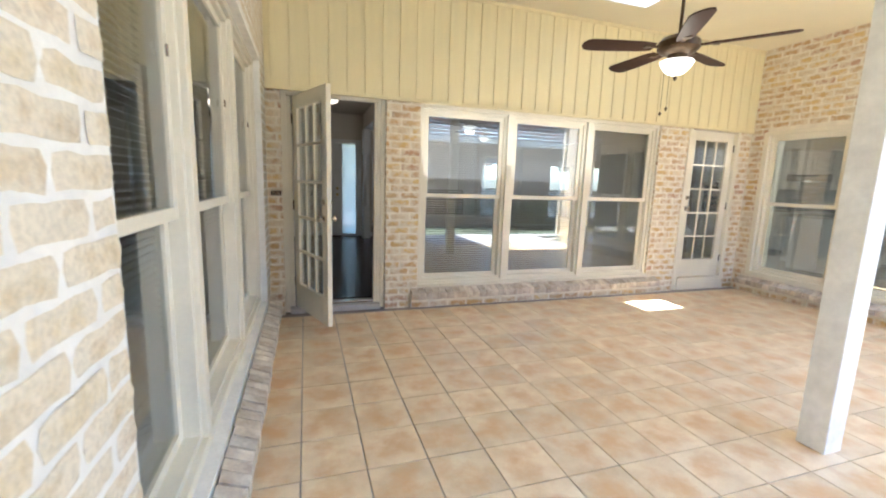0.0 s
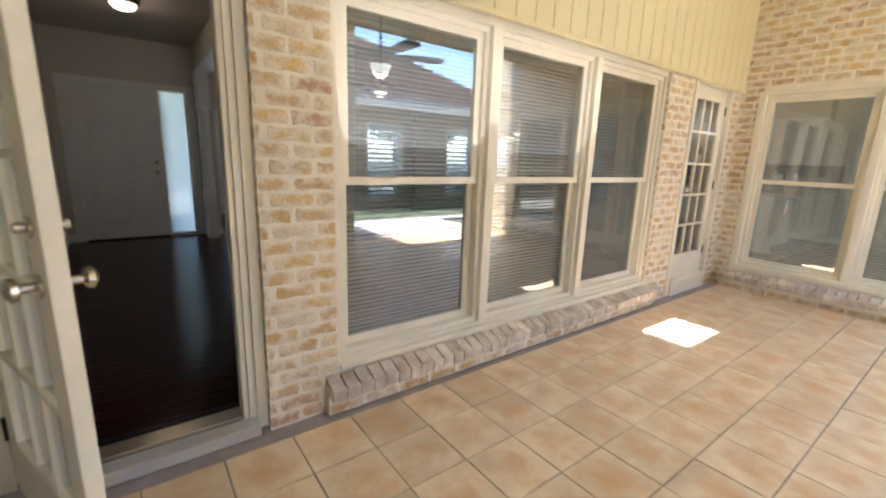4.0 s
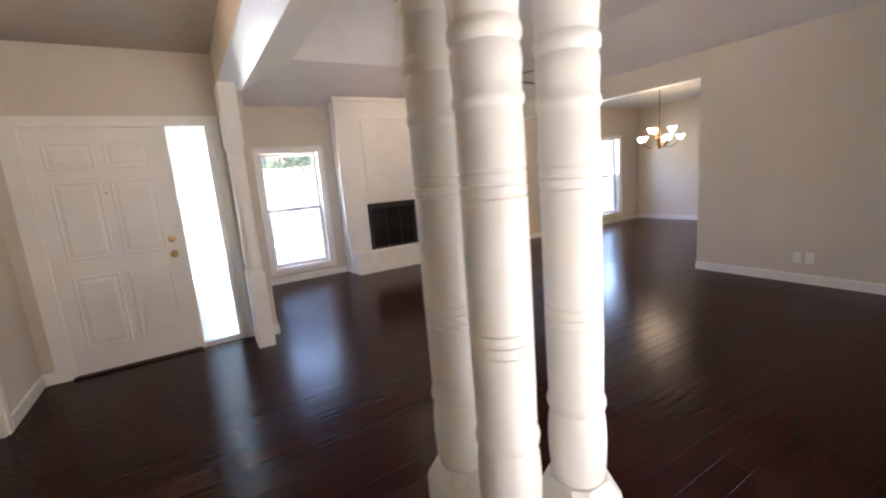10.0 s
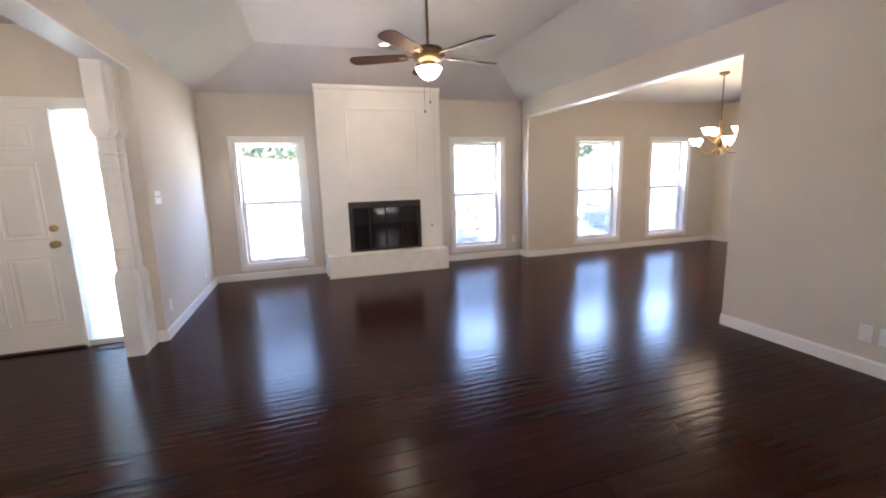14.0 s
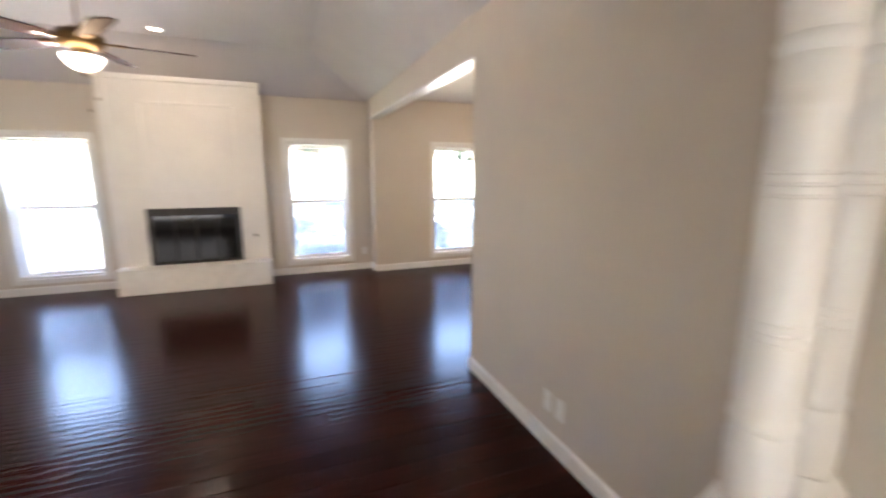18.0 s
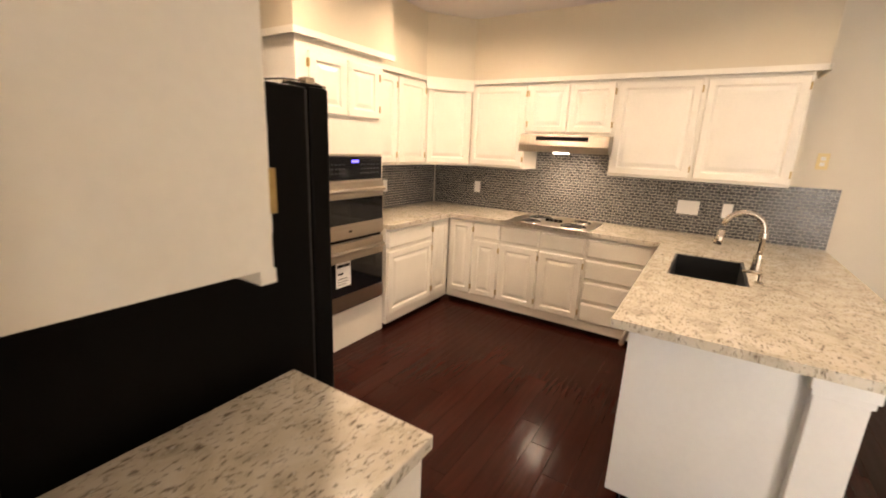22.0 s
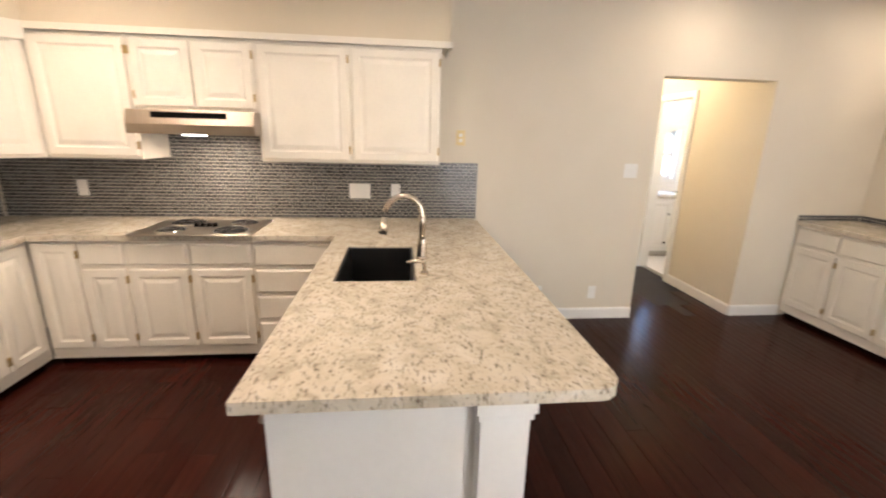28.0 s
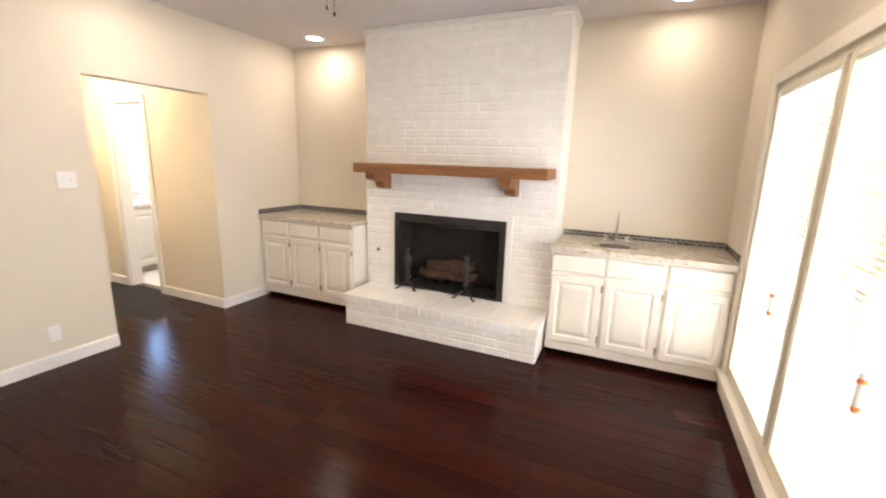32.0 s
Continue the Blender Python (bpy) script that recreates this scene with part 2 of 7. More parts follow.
def tile_mat(name):
    """Cream floor tile with a warm cloud in the middle, paler worn edges, dust and scuffs."""
    m = surf(name, (0.80, 0.60, 0.36), 0.36, 0.08, 6.0, 0.12, 120, per=0.08, second=(0.90, 0.73, 0.49))
    nt, link = m.node_tree, m.node_tree.links.new
    b = nt.nodes["Principled BSDF"]
    base = b.inputs["Base Color"].links[0].from_socket
    tc = nt.nodes.new("ShaderNodeTexCoord")
    info = nt.nodes.new("ShaderNodeObjectInfo")
    far = nt.nodes.new("ShaderNodeMath")
    far.operation, far.inputs[1].default_value = "MULTIPLY", 61.0
    link(info.outputs["Random"], far.inputs[0])
    off = nt.nodes.new("ShaderNodeVectorMath")
    link(tc.outputs["Object"], off.inputs[0])
    link(far.outputs[0], off.inputs[1])
    cl = nt.nodes.new("ShaderNodeTexNoise")
    cl.inputs["Scale"].default_value, cl.inputs["Detail"].default_value, cl.inputs["Roughness"].default_value = 7.0, 4, 0.6
    link(off.outputs[0], cl.inputs["Vector"])
    cen = nt.nodes.new("ShaderNodeVectorMath")
    cen.operation, cen.inputs[1].default_value = "DISTANCE", (0.5, 0.5, 1.0)
    link(tc.outputs["Generated"], cen.inputs[0])
    mid = nt.nodes.new("ShaderNodeMapRange")
    mid.inputs["From Min"].default_value, mid.inputs["From Max"].default_value, mid.inputs["To Min"].default_value, mid.inputs["To Max"].default_value = 0.15, 0.62, 0.10, -0.16
    link(cen.outputs["Value"], mid.inputs[0])
    sm = nt.nodes.new("ShaderNodeMath")
    link(cl.outputs["Fac"], sm.inputs[0])
    link(mid.outputs[0], sm.inputs[1])
    fac = nt.nodes.new("ShaderNodeMapRange")
    fac.inputs["From Min"].default_value, fac.inputs["From Max"].default_value, fac.inputs["To Max"].default_value = 0.42, 0.72, 0.75
    link(sm.outputs[0], fac.inputs[0])
    mix = nt.nodes.new("ShaderNodeMix")
    mix.data_type = "RGBA"
    mix.inputs["B"].default_value = (0.70, 0.40, 0.16, 1)
    link(fac.outputs[0], mix.inputs["Factor"])
    link(base, mix.inputs["A"])
    link(mix.outputs["Result"], b.inputs["Base Color"])
    return m


def glass_mat(name, colour=(1, 1, 1), gain=1.0):
    m = bpy.data.materials.new(name)
    m.use_nodes = True
    nt, link = m.node_tree, m.node_tree.links.new
    nt.nodes.remove(nt.nodes["Principled BSDF"])
    out = nt.nodes["Material Output"]
    tr = nt.nodes.new("ShaderNodeBsdfTransparent")
    tr.inputs[0].default_value = (*colour, 1)
    gl = nt.nodes.new("ShaderNodeBsdfGlossy")
    gl.inputs["Roughness"].default_value = 0.0
    lw = nt.nodes.new("ShaderNodeLayerWeight")
    lw.inputs["Blend"].default_value = 0.5
    po = nt.nodes.new("ShaderNodeMath")
    po.operation, po.inputs[1].default_value = "POWER", 5.0
    link(lw.outputs["Facing"], po.inputs[0])
    mul = nt.nodes.new("ShaderNodeMapRange")
    mul.inputs["To Min"].default_value, mul.inputs["To Max"].default_value = 0.04 * gain, 1.0
    link(po.outputs[0], mul.inputs[0])
    mx = nt.nodes.new("ShaderNodeMixShader")
    link(mul.outputs[0], mx.inputs[0])
    link(tr.outputs[0], mx.inputs[1])
    link(gl.outputs[0], mx.inputs[2])
    link(mx.outputs[0], out.inputs[0])
    return m


def screen_mat(name):
    """Fine grey mesh: half open, the wires catch the daylight from outside."""
    m = bpy.data.materials.new(name)
    m.use_nodes = True
    nt, link = m.node_tree, m.node_tree.links.new
    nt.nodes.remove(nt.nodes["Principled BSDF"])
    tr = nt.nodes.new("ShaderNodeBsdfTransparent")
    tr.inputs[0].default_value = (0.40, 0.41, 0.43, 1)
    tl = nt.nodes.new("ShaderNodeBsdfTranslucent")
    tl.inputs[0].default_value = (0.62, 0.66, 0.72, 1)
    mx = nt.nodes.new("ShaderNodeMixShader")
    mx.inputs[0].default_value = 0.12
    link(tr.outputs[0], mx.inputs[1])
    link(tl.outputs[0], mx.inputs[2])
    link(mx.outputs[0], nt.nodes["Material Output"].inputs[0])
    return m


def glow(name, col, strength):
    m = bpy.data.materials.new(name)
    m.use_nodes = True
    b = m.node_tree.nodes["Principled BSDF"]
    b.inputs["Base Color"].default_value = (*col, 1)
    b.inputs["Roughness"].default_value = 0.35
    b.inputs["Emission Color"].default_value = (*col, 1)
    b.inputs["Emission Strength"].default_value = strength
    return m


def wood_floor_mat(name, island):
    """Dark hand-scraped wood planks, satin, with ripples along the board."""
    m = bpy.data.materials.new(name)
    m.use_nodes = True
    nt, link = m.node_tree, m.node_tree.links.new
    b = nt.nodes["Principled BSDF"]
    info = nt.nodes.new("ShaderNodeNewGeometry" if island else "ShaderNodeObjectInfo")
    rnd = info.outputs["Random Per Island" if island else "Random"]
    tc = nt.nodes.new("ShaderNodeTexCoord")
    mul = nt.nodes.new("ShaderNodeMath")
    mul.operation, mul.inputs[1].default_value = "MULTIPLY", 41.0
    link(rnd, mul.inputs[0])
    add = nt.nodes.new("ShaderNodeVectorMath")
    link(tc.outputs["Object"], add.inputs[0])
    link(mul.outputs[0], add.inputs[1])
    mp = nt.nodes.new("ShaderNodeMapping")
    mp.inputs["Scale"].default_value = (1.2, 16, 16)
    link(add.outputs[0], mp.inputs["Vector"])
    grain = nt.nodes.new("ShaderNodeTexNoise")
    grain.inputs["Scale"].default_value, grain.inputs["Detail"].default_value, grain.inputs["Distortion"].default_value = 3.0, 6, 0.6
    link(mp.outputs[0], grain.inputs["Vector"])
    ramp = nt.nodes.new("ShaderNodeValToRGB")
    ramp.color_ramp.elements[0].position, ramp.color_ramp.elements[0].color = 0.25, (0.0215, 0.0050, 0.0032, 1)
    ramp.color_ramp.elements[1].position, ramp.color_ramp.elements[1].color = 0.80, (0.0360, 0.0080, 0.0050, 1)
    link(grain.outputs["Fac"], ramp.inputs[0])
    hsv = nt.nodes.new("ShaderNodeHueSaturation")
    val = nt.nodes.new("ShaderNodeMapRange")
    val.inputs["To Min"].default_value, val.inputs["To Max"].default_value = 0.8, 1.2
    link(rnd, val.inputs[0])
    link(val.outputs[0], hsv.inputs["Value"])
    link(ramp.outputs[0], hsv.inputs["Color"])
    link(hsv.outputs[0], b.inputs["Base Color"])
    wv = nt.nodes.new("ShaderNodeTexWave")
    wv.bands_direction = "Y"
    wv.inputs["Scale"].default_value, wv.inputs["Distortion"].default_value, wv.inputs["Detail"].default_value, wv.inputs["Detail Scale"].default_value = 4.95, 3.2, 2.0, 1.1
    link(tc.outputs["Object"], wv.inputs["Vector"])
    bp0 = nt.nodes.new("ShaderNodeBump")
    bp0.inputs["Strength"].default_value, bp0.inputs["Distance"].default_value = 1.0, 0.00045
    link(wv.outputs["Fac"], bp0.inputs["Height"])
    mp2 = nt.nodes.new("ShaderNodeMapping")
    mp2.inputs["Scale"].default_value = (0.9, 34, 1)
    link(add.outputs[0], mp2.inputs["Vector"])
    rip = nt.nodes.new("ShaderNodeTexNoise")
    rip.inputs["Scale"].default_value, rip.inputs["Detail"].default_value = 1.6, 2
    link(mp2.outputs[0], rip.inputs["Vector"])
    bp = nt.nodes.new("ShaderNodeBump")
    bp.inputs["Strength"].default_value, bp.inputs["Distance"].default_value = 0.25, 0.003
    link(rip.outputs["Fac"], bp.inputs["Height"])
    link(bp0.outputs[0], bp.inputs["Normal"])
    bp2 = nt.nodes.new("ShaderNodeBump")
    bp2.inputs["Strength"].default_value, bp2.inputs["Distance"].default_value = 0.05, 0.002
    link(grain.outputs["Fac"], bp2.inputs["Height"])
    link(bp.outputs[0], bp2.inputs["Normal"])
    link(bp2.outputs[0], b.inputs["Normal"])
    rr = nt.nodes.new("ShaderNodeMapRange")
    rr.inputs["To Min"].default_value, rr.inputs["To Max"].default_value = 0.15, 0.24
    link(grain.outputs["Fac"], rr.inputs[0])
    link(rr.outputs[0], b.inputs["Roughness"])
    b.inputs["Specular IOR Level"].default_value = 0.105
    return m


def granite_mat(name):
    m = bpy.data.materials.new(name)
    m.use_nodes = True
    nt, link = m.node_tree, m.node_tree.links.new
    b = nt.nodes["Principled BSDF"]
    tc = nt.nodes.new("ShaderNodeTexCoord")
    big = nt.nodes.new("ShaderNodeTexNoise")
    big.inputs["Scale"].default_value, big.inputs["Detail"].default_value, big.inputs["Distortion"].default_value = 9, 6, 1.2
    link(tc.outputs["Object"], big.inputs["Vector"])
    ramp = nt.nodes.new("ShaderNodeValToRGB")
    els = ramp.color_ramp.elements
    els[0].position, els[0].color = 0.30, (0.45, 0.40, 0.31, 1)
    els[1].position, els[1].color = 0.70, (0.67, 0.62, 0.53, 1)
    e = els.new(0.48)
    e.color = (0.59, 0.53, 0.42, 1)
    link(big.outputs["Fac"], ramp.inputs[0])
    mp = nt.nodes.new("ShaderNodeMapping")
    mp.inputs["Scale"].default_value = (1.0, 2.2, 1.0)
    mp.inputs["Rotation"].default_value = (0, 0, 0.6)
    link(tc.outputs["Object"], mp.inputs["Vector"])
    sp = nt.nodes.new("ShaderNodeTexNoise")
    sp.inputs["Scale"].default_value, sp.inputs["Detail"].default_value, sp.inputs["Roughness"].default_value = 42, 5, 0.62
    link(mp.outputs[0], sp.inputs["Vector"])
    sr = nt.nodes.new("ShaderNodeMapRange")
    sr.inputs["From Min"].default_value, sr.inputs["From Max"].default_value = 0.532, 0.67
    link(sp.outputs["Fac"], sr.inputs[0])
    mix = nt.nodes.new("ShaderNodeMix")
    mix.data_type = "RGBA"
    mix.inputs["B"].default_value = (0.19, 0.155, 0.115, 1)
    link(sr.outputs[0], mix.inputs["Factor"])
    link(ramp.outputs[0], mix.inputs["A"])
    sp2 = nt.nodes.new("ShaderNodeTexNoise")
    sp2.inputs["Scale"].default_value, sp2.inputs["Detail"].default_value = 70, 3
    link(tc.outputs["Object"], sp2.inputs["Vector"])
    s2 = nt.nodes.new("ShaderNodeMapRange")
    s2.inputs["From Min"].default_value, s2.inputs["From Max"].default_value, s2.inputs["To Max"].default_value = 0.62, 0.70, 0.7
    link(sp2.outputs["Fac"], s2.inputs[0])
    mix2 = nt.nodes.new("ShaderNodeMix")
    mix2.data_type = "RGBA"
    mix2.inputs["B"].default_value = (0.64, 0.61, 0.55, 1)
    link(s2.outputs[0], mix2.inputs["Factor"])
    link(mix.outputs["Result"], mix2.inputs["A"])
    link(mix2.outputs["Result"], b.inputs["Base Color"])
    b.inputs["Roughness"].default_value = 0.16
    return m


BRICK, BRICK_J = brick_mat("brick", False), brick_mat("brick_far", True)
BRICKW, BRICKW_J = brick_mat("washed_brick", False, 0.40, 0.62), brick_mat("washed_brick_far", True, 0.40, 0.62)
MORTAR = surf("mortar", (0.83, 0.76, 0.62), 0.95, 0.08, 9, 0.9, 55)
MORTARW = surf("whitened_mortar", (0.88, 0.85, 0.77), 0.95, 0.06, 9, 0.9, 55)
SIDING = surf("cream_siding_paint", (0.78, 0.685, 0.41), 0.55, 0.05, 2, 0.12, 50, stretch=(6, 6, 0.6))
CREAM = surf("cream_trim_paint", (0.81, 0.75, 0.60), 0.45, 0.05, 3, 0.08, 60)
POSTP = surf("weathered_white_post_paint", (0.90, 0.88, 0.82), 0.6, 0.08, 8, 0.5, 30)
PCEIL = surf("cream_porch_ceiling_paint", (0.75, 0.675, 0.47), 0.7, 0.03, 1.5, 0.1, 80)
SILLB = surf("grey_tan_sill_brick", (0.60, 0.48, 0.35), 0.9, 0.18, 9, 0.6, 60, per=0.16, second=(0.80, 0.72, 0.58))
TILE = tile_mat("terracotta_tile")
GROUT = surf("grey_grout", (0.42, 0.36, 0.33), 0.9, 0.12, 8, 0.3, 90)
WALL = surf("greige_wall_paint", (0.64, 0.575, 0.49), 0.75, 0.03, 1.2, 0.18, 110)
WALLK = surf("warm_beige_wall_paint", (0.71, 0.64, 0.52), 0.75, 0.03, 1.2, 0.18, 110)
# soffits: the beige of WALLK made darker and yellower
SOFF = surf("darker_beige_soffit", (0.64, 0.56, 0.42), 0.75, 0.03, 1.2, 0.18, 110)
# foyer and gallery ceiling: browner and darker than CEIL
CEILT = surf("tan_ceiling", (0.50, 0.43, 0.36), 0.85, 0.03, 1.5, 0.2, 120)
CEIL = surf("flat_ceiling_paint", (0.64, 0.60, 0.58), 0.85, 0.03, 1.5, 0.2, 120)
WHITE = surf("white_semigloss_paint", (0.80, 0.78, 0.74), 0.32, 0.03, 3, 0.06, 50)
GLOSSW = surf("white_gloss_beam_paint", (0.80, 0.79, 0.77), 0.30, 0.03, 3, 0.05, 40)
CABW = surf("off_white_cabinet_paint", (0.80, 0.75, 0.65), 0.36, 0.04, 3, 0.08, 55)
WBRICK = surf("white_painted_brick", (0.86, 0.84, 0.79), 0.5, 0.04, 9, 0.6, 45)
PLANK, PLANK_J = wood_floor_mat("dark_plank", False), wood_floor_mat("dark_plank_far", True)
SUBF = surf("dark_plank_joint", (0.010, 0.006, 0.005), 0.7, 0.1, 5, 0.1, 40)
GRANITE = granite_mat("cream_speckled_granite")
MOSAIC = surf("grey_mosaic_glass_tile", (0.078, 0.078, 0.075), 0.22, 0.30, 25, 0.05, 60, per=0.35, island=True, second=(0.16, 0.16, 0.158))
MGROUT = surf("pale_mosaic_grout", (0.50, 0.46, 0.39), 0.9, 0.08, 10, 0.2, 80)
STEEL = surf("brushed_steel", (0.52, 0.46, 0.38), 0.30, 0.08, 4, 0.15, 40, metal=1.0, stretch=(0.4, 0.4, 30))
# hood copy of STEEL: the dark room it mirrors is put into its colour
STEELD = surf("darkened_hood_steel", (0.40, 0.34, 0.27), 0.30, 0.08, 4, 0.12, 40, metal=1.0, stretch=(30, 0.4, 0.4))
CHROME = surf("chrome", (0.75, 0.73, 0.70), 0.10, 0.03, 4, 0.02, 40, metal=1.0)
NICKEL = surf("satin_nickel", (0.60, 0.54, 0.46), 0.25, 0.05, 6, 0.04, 60, metal=1.0)
BRASS = surf("aged_brass", (0.50, 0.36, 0.16), 0.35, 0.12, 30, 0.1, 80, metal=1.0)
BRONZE = surf("oil_rubbed_bronze", (0.055, 0.040, 0.028), 0.35, 0.2, 20, 0.1, 80, metal=0.8)
DARKB = surf("brown_bronze", (0.10, 0.065, 0.035), 0.38, 0.2, 20, 0.1, 80, metal=0.8)
TASSEL = surf("orange_tag_print", (0.75, 0.20, 0.04), 0.5, 0.1, 30, 0.05, 60)
AGEDB = surf("antique_bronze", (0.22, 0.14, 0.06), 0.32, 0.15, 20, 0.1, 80, metal=0.9)
BLADE = surf("dark_walnut_blade", (0.060, 0.028, 0.016), 0.6, 0.2, 6, 0.1, 60, stretch=(1, 8, 8), spec=0.25)
BLACK = surf("black_textured_enamel_and_toe_shade", (0.0045, 0.004, 0.0035), 0.38, 0.08, 5, 0.08, 220, spec=0.06)
BLACKG = surf("black_glass", (0.008, 0.008, 0.009), 0.06, 0.05, 5, 0.01, 60)
SOOT = surf("sooty_firebrick", (0.030, 0.026, 0.022), 0.9, 0.3, 8, 0.5, 40)
IRON = surf("black_iron", (0.045, 0.042, 0.040), 0.48, 0.15, 20, 0.3, 90, metal=0.6)
LOG = surf("charred_ceramic_log", (0.07, 0.036, 0.018), 0.85, 0.4, 12, 0.8, 40)
MANTEL = surf("stained_cedar_beam", (0.25, 0.105, 0.030), 0.45, 0.22, 4, 0.25, 40, stretch=(0.6, 9, 9))
PLATE = surf("white_plastic_plate", (0.82, 0.80, 0.76), 0.35, 0.02, 5, 0.02, 60)
IVORY = surf("ivory_plastic", (0.72, 0.58, 0.28), 0.4, 0.04, 5, 0.02, 60)
SINKB = surf("black_composite_sink", (0.012, 0.012, 0.012), 0.35, 0.1, 20, 0.1, 120)
BLIND = surf("white_blind_slat", (0.80, 0.78, 0.73), 0.45, 0.02, 5, 0.03, 40)
_n, _l = BLIND.node_tree.nodes, BLIND.node_tree.links.new
_tl, _mx = _n.new("ShaderNodeBsdfTranslucent"), _n.new("ShaderNodeMixShader")
_tl.inputs[0].default_value = (0.80, 0.78, 0.72, 1)
_mx.inputs[0].default_value = 0.35
_l(_n["Principled BSDF"].outputs[0], _mx.inputs[1])
_l(_tl.outputs[0], _mx.inputs[2])
_l(_mx.outputs[0], _n["Material Output"].inputs[0])
GLASS = glass_mat("window_glass")
SCREEN = screen_mat("insect_screen_mesh")
DIMK = surf("dim_key_print", (0.045, 0.045, 0.05), 0.4, 0.05, 5, 0.02, 40)
MIRRORG = surf("sky_reflecting_pane", (0.62, 0.66, 0.70), 0.05, 0.03, 3, 0.02, 20, metal=1.0)
GLASSR = glass_mat("porch_window_glass", (0.84, 0.87, 0.86), 4.2)
FROST = glow("frosted_lamp_glass", (1.0, 0.86, 0.62), 0.30)
FROSTP = glow("patio_lamp_glass", (1.0, 0.93, 0.80), 0.35)
CANG = glow("recessed_lamp_lens", (1.0, 0.88, 0.68), 0.7)
LED = glow("blue_display_digits", (0.12, 0.10, 1.0), 0.10)
def frosted_mat(name):
    m = bpy.data.materials.new(name)
    m.use_nodes = True
    nt, link = m.node_tree, m.node_tree.links.new
    nt.nodes.remove(nt.nodes["Principled BSDF"])
    tl = nt.nodes.new("ShaderNodeBsdfTranslucent")
    tl.inputs[0].default_value = (0.58, 0.63, 0.60, 1)
    tr = nt.nodes.new("ShaderNodeBsdfTransparent")
    mx = nt.nodes.new("ShaderNodeMixShader")
    mx.inputs[0].default_value = 0.18
    link(tl.outputs[0], mx.inputs[1])
    link(tr.outputs[0], mx.inputs[2])
    link(mx.outputs[0], nt.nodes["Material Output"].inputs[0])
    return m


FROSTG = frosted_mat("obscured_sidelight_glass")
GRASS = surf("lawn", (0.10, 0.115, 0.07), 0.95, 0.35, 1.5, 0.8, 60)
CONC = surf("pale_concrete", (0.52, 0.49, 0.44), 0.9, 0.08, 1.2, 0.3, 50)
LEAF = surf("shrub_leaf", (0.040, 0.052, 0.036), 0.8, 0.4, 3, 0.2, 30, per=0.35, island=True, spec=0.1)
BARK = surf("bark", (0.22, 0.19, 0.16), 0.95, 0.3, 8, 0.8, 25)
ROOFT = surf("brown_roof_tile", (0.27, 0.165, 0.12), 0.95, 0.25, 5, 0.4, 30, per=0.2, island=True, spec=0.05)

# ---- mesh helpers ----
def box(bm, x0, x1, y0, y1, z0, z1, bev=0.0):
    r = bmesh.ops.create_cube(bm, size=1.0, matrix=Matrix.LocRotScale(((x0 + x1) / 2, (y0 + y1) / 2, (z0 + z1) / 2), None, (abs(x1 - x0), abs(y1 - y0), abs(z1 - z0))))
    if bev:
        es = list({e for v in r["verts"] for e in v.link_edges})
        bmesh.ops.bevel(bm, geom=es, offset=bev, segments=2, affect="EDGES", profile=0.5)
    return bm


def boxes(*items, bev=0.0):
    bm = bmesh.new()
    for it in items:
        box(bm, *it, bev=bev)
    return bm


def lathe(profile, segs=24, at=(0, 0)):
    bm = bmesh.new()
    rings = []
    full = [profile[0]]
    for (r0, z0), (r1, z1) in zip(profile, profile[1:]):
        d = math.hypot(r1 - r0, z1 - z0)
        if d > 0.05:
            for q in (0.004 / d, 1 - 0.004 / d):
                full.append((r0 + (r1 - r0) * q, z0 + (z1 - z0) * q))
        full.append((r1, z1))
    for r, z in full:
        rings.append([bm.verts.new((at[0] + r * math.cos(2 * math.pi * k / segs), at[1] + r * math.sin(2 * math.pi * k / segs), z)) for k in range(segs)])
    for a, b in zip(rings, rings[1:]):
        for k in range(segs):
            f = bm.faces.new((a[k], a[(k + 1) % segs], b[(k + 1) % segs], b[k]))
            f.smooth = True
    bm.faces.new(list(reversed(rings[0])))
    bm.faces.new(rings[-1])
    bmesh.ops.recalc_face_normals(bm, faces=bm.faces)
    for e in bm.edges:
        e.smooth = e.calc_face_angle(0.0) < 0.6
    return bm


def tube(points, r, segs=10):
    bm = bmesh.new()
    pts = [Vector(p) for p in points]
    rings = []
    up = Vector((0.13, 0.31, 0.94))
    for i, p in enumerate(pts):
        d = (pts[min(i + 1, len(pts) - 1)] - pts[max(i - 1, 0)]).normalized()
        if abs(d.dot(up)) > 0.95:
            up = Vector((0.9, 0.3, 0.1))
        s = d.cross(up).normalized()
        u = s.cross(d)
        rr = r[i] if isinstance(r, (list, tuple)) else r
        rings.append([bm.verts.new(p + rr * (s * math.cos(2 * math.pi * k / segs) + u * math.sin(2 * math.pi * k / segs))) for k in range(segs)])
    for a, b in zip(rings, rings[1:]):
        for k in range(segs):
            f = bm.faces.new((a[k], a[(k + 1) % segs], b[(k + 1) % segs], b[k]))
            f.smooth = True
    bm.faces.new(rings[0])
    bm.faces.new(rings[-1])
    bmesh.ops.recalc_face_normals(bm, faces=bm.faces)
    return bm


def mesh_of(name, bm, mat):
    me = bpy.data.meshes.new(name)
    bm.to_mesh(me)
    bm.free()
    me.materials.append(mat)
    return me


def part(name, bm, mat, parent=None, label=""):
    ob = new(name, mesh_of(name, bm, mat))
    ob.parent = parent
    if label:
        tagged(ob, label)
    return ob


def thing(name, label, category, at=(0, 0, 0), rz=0.0, group=""):
    ob = new(name)
    ob.empty_display_size = 0.1
    ob.matrix_world = pose(*at, 0, 0, rz)
    return tagged(ob, label, category, group)


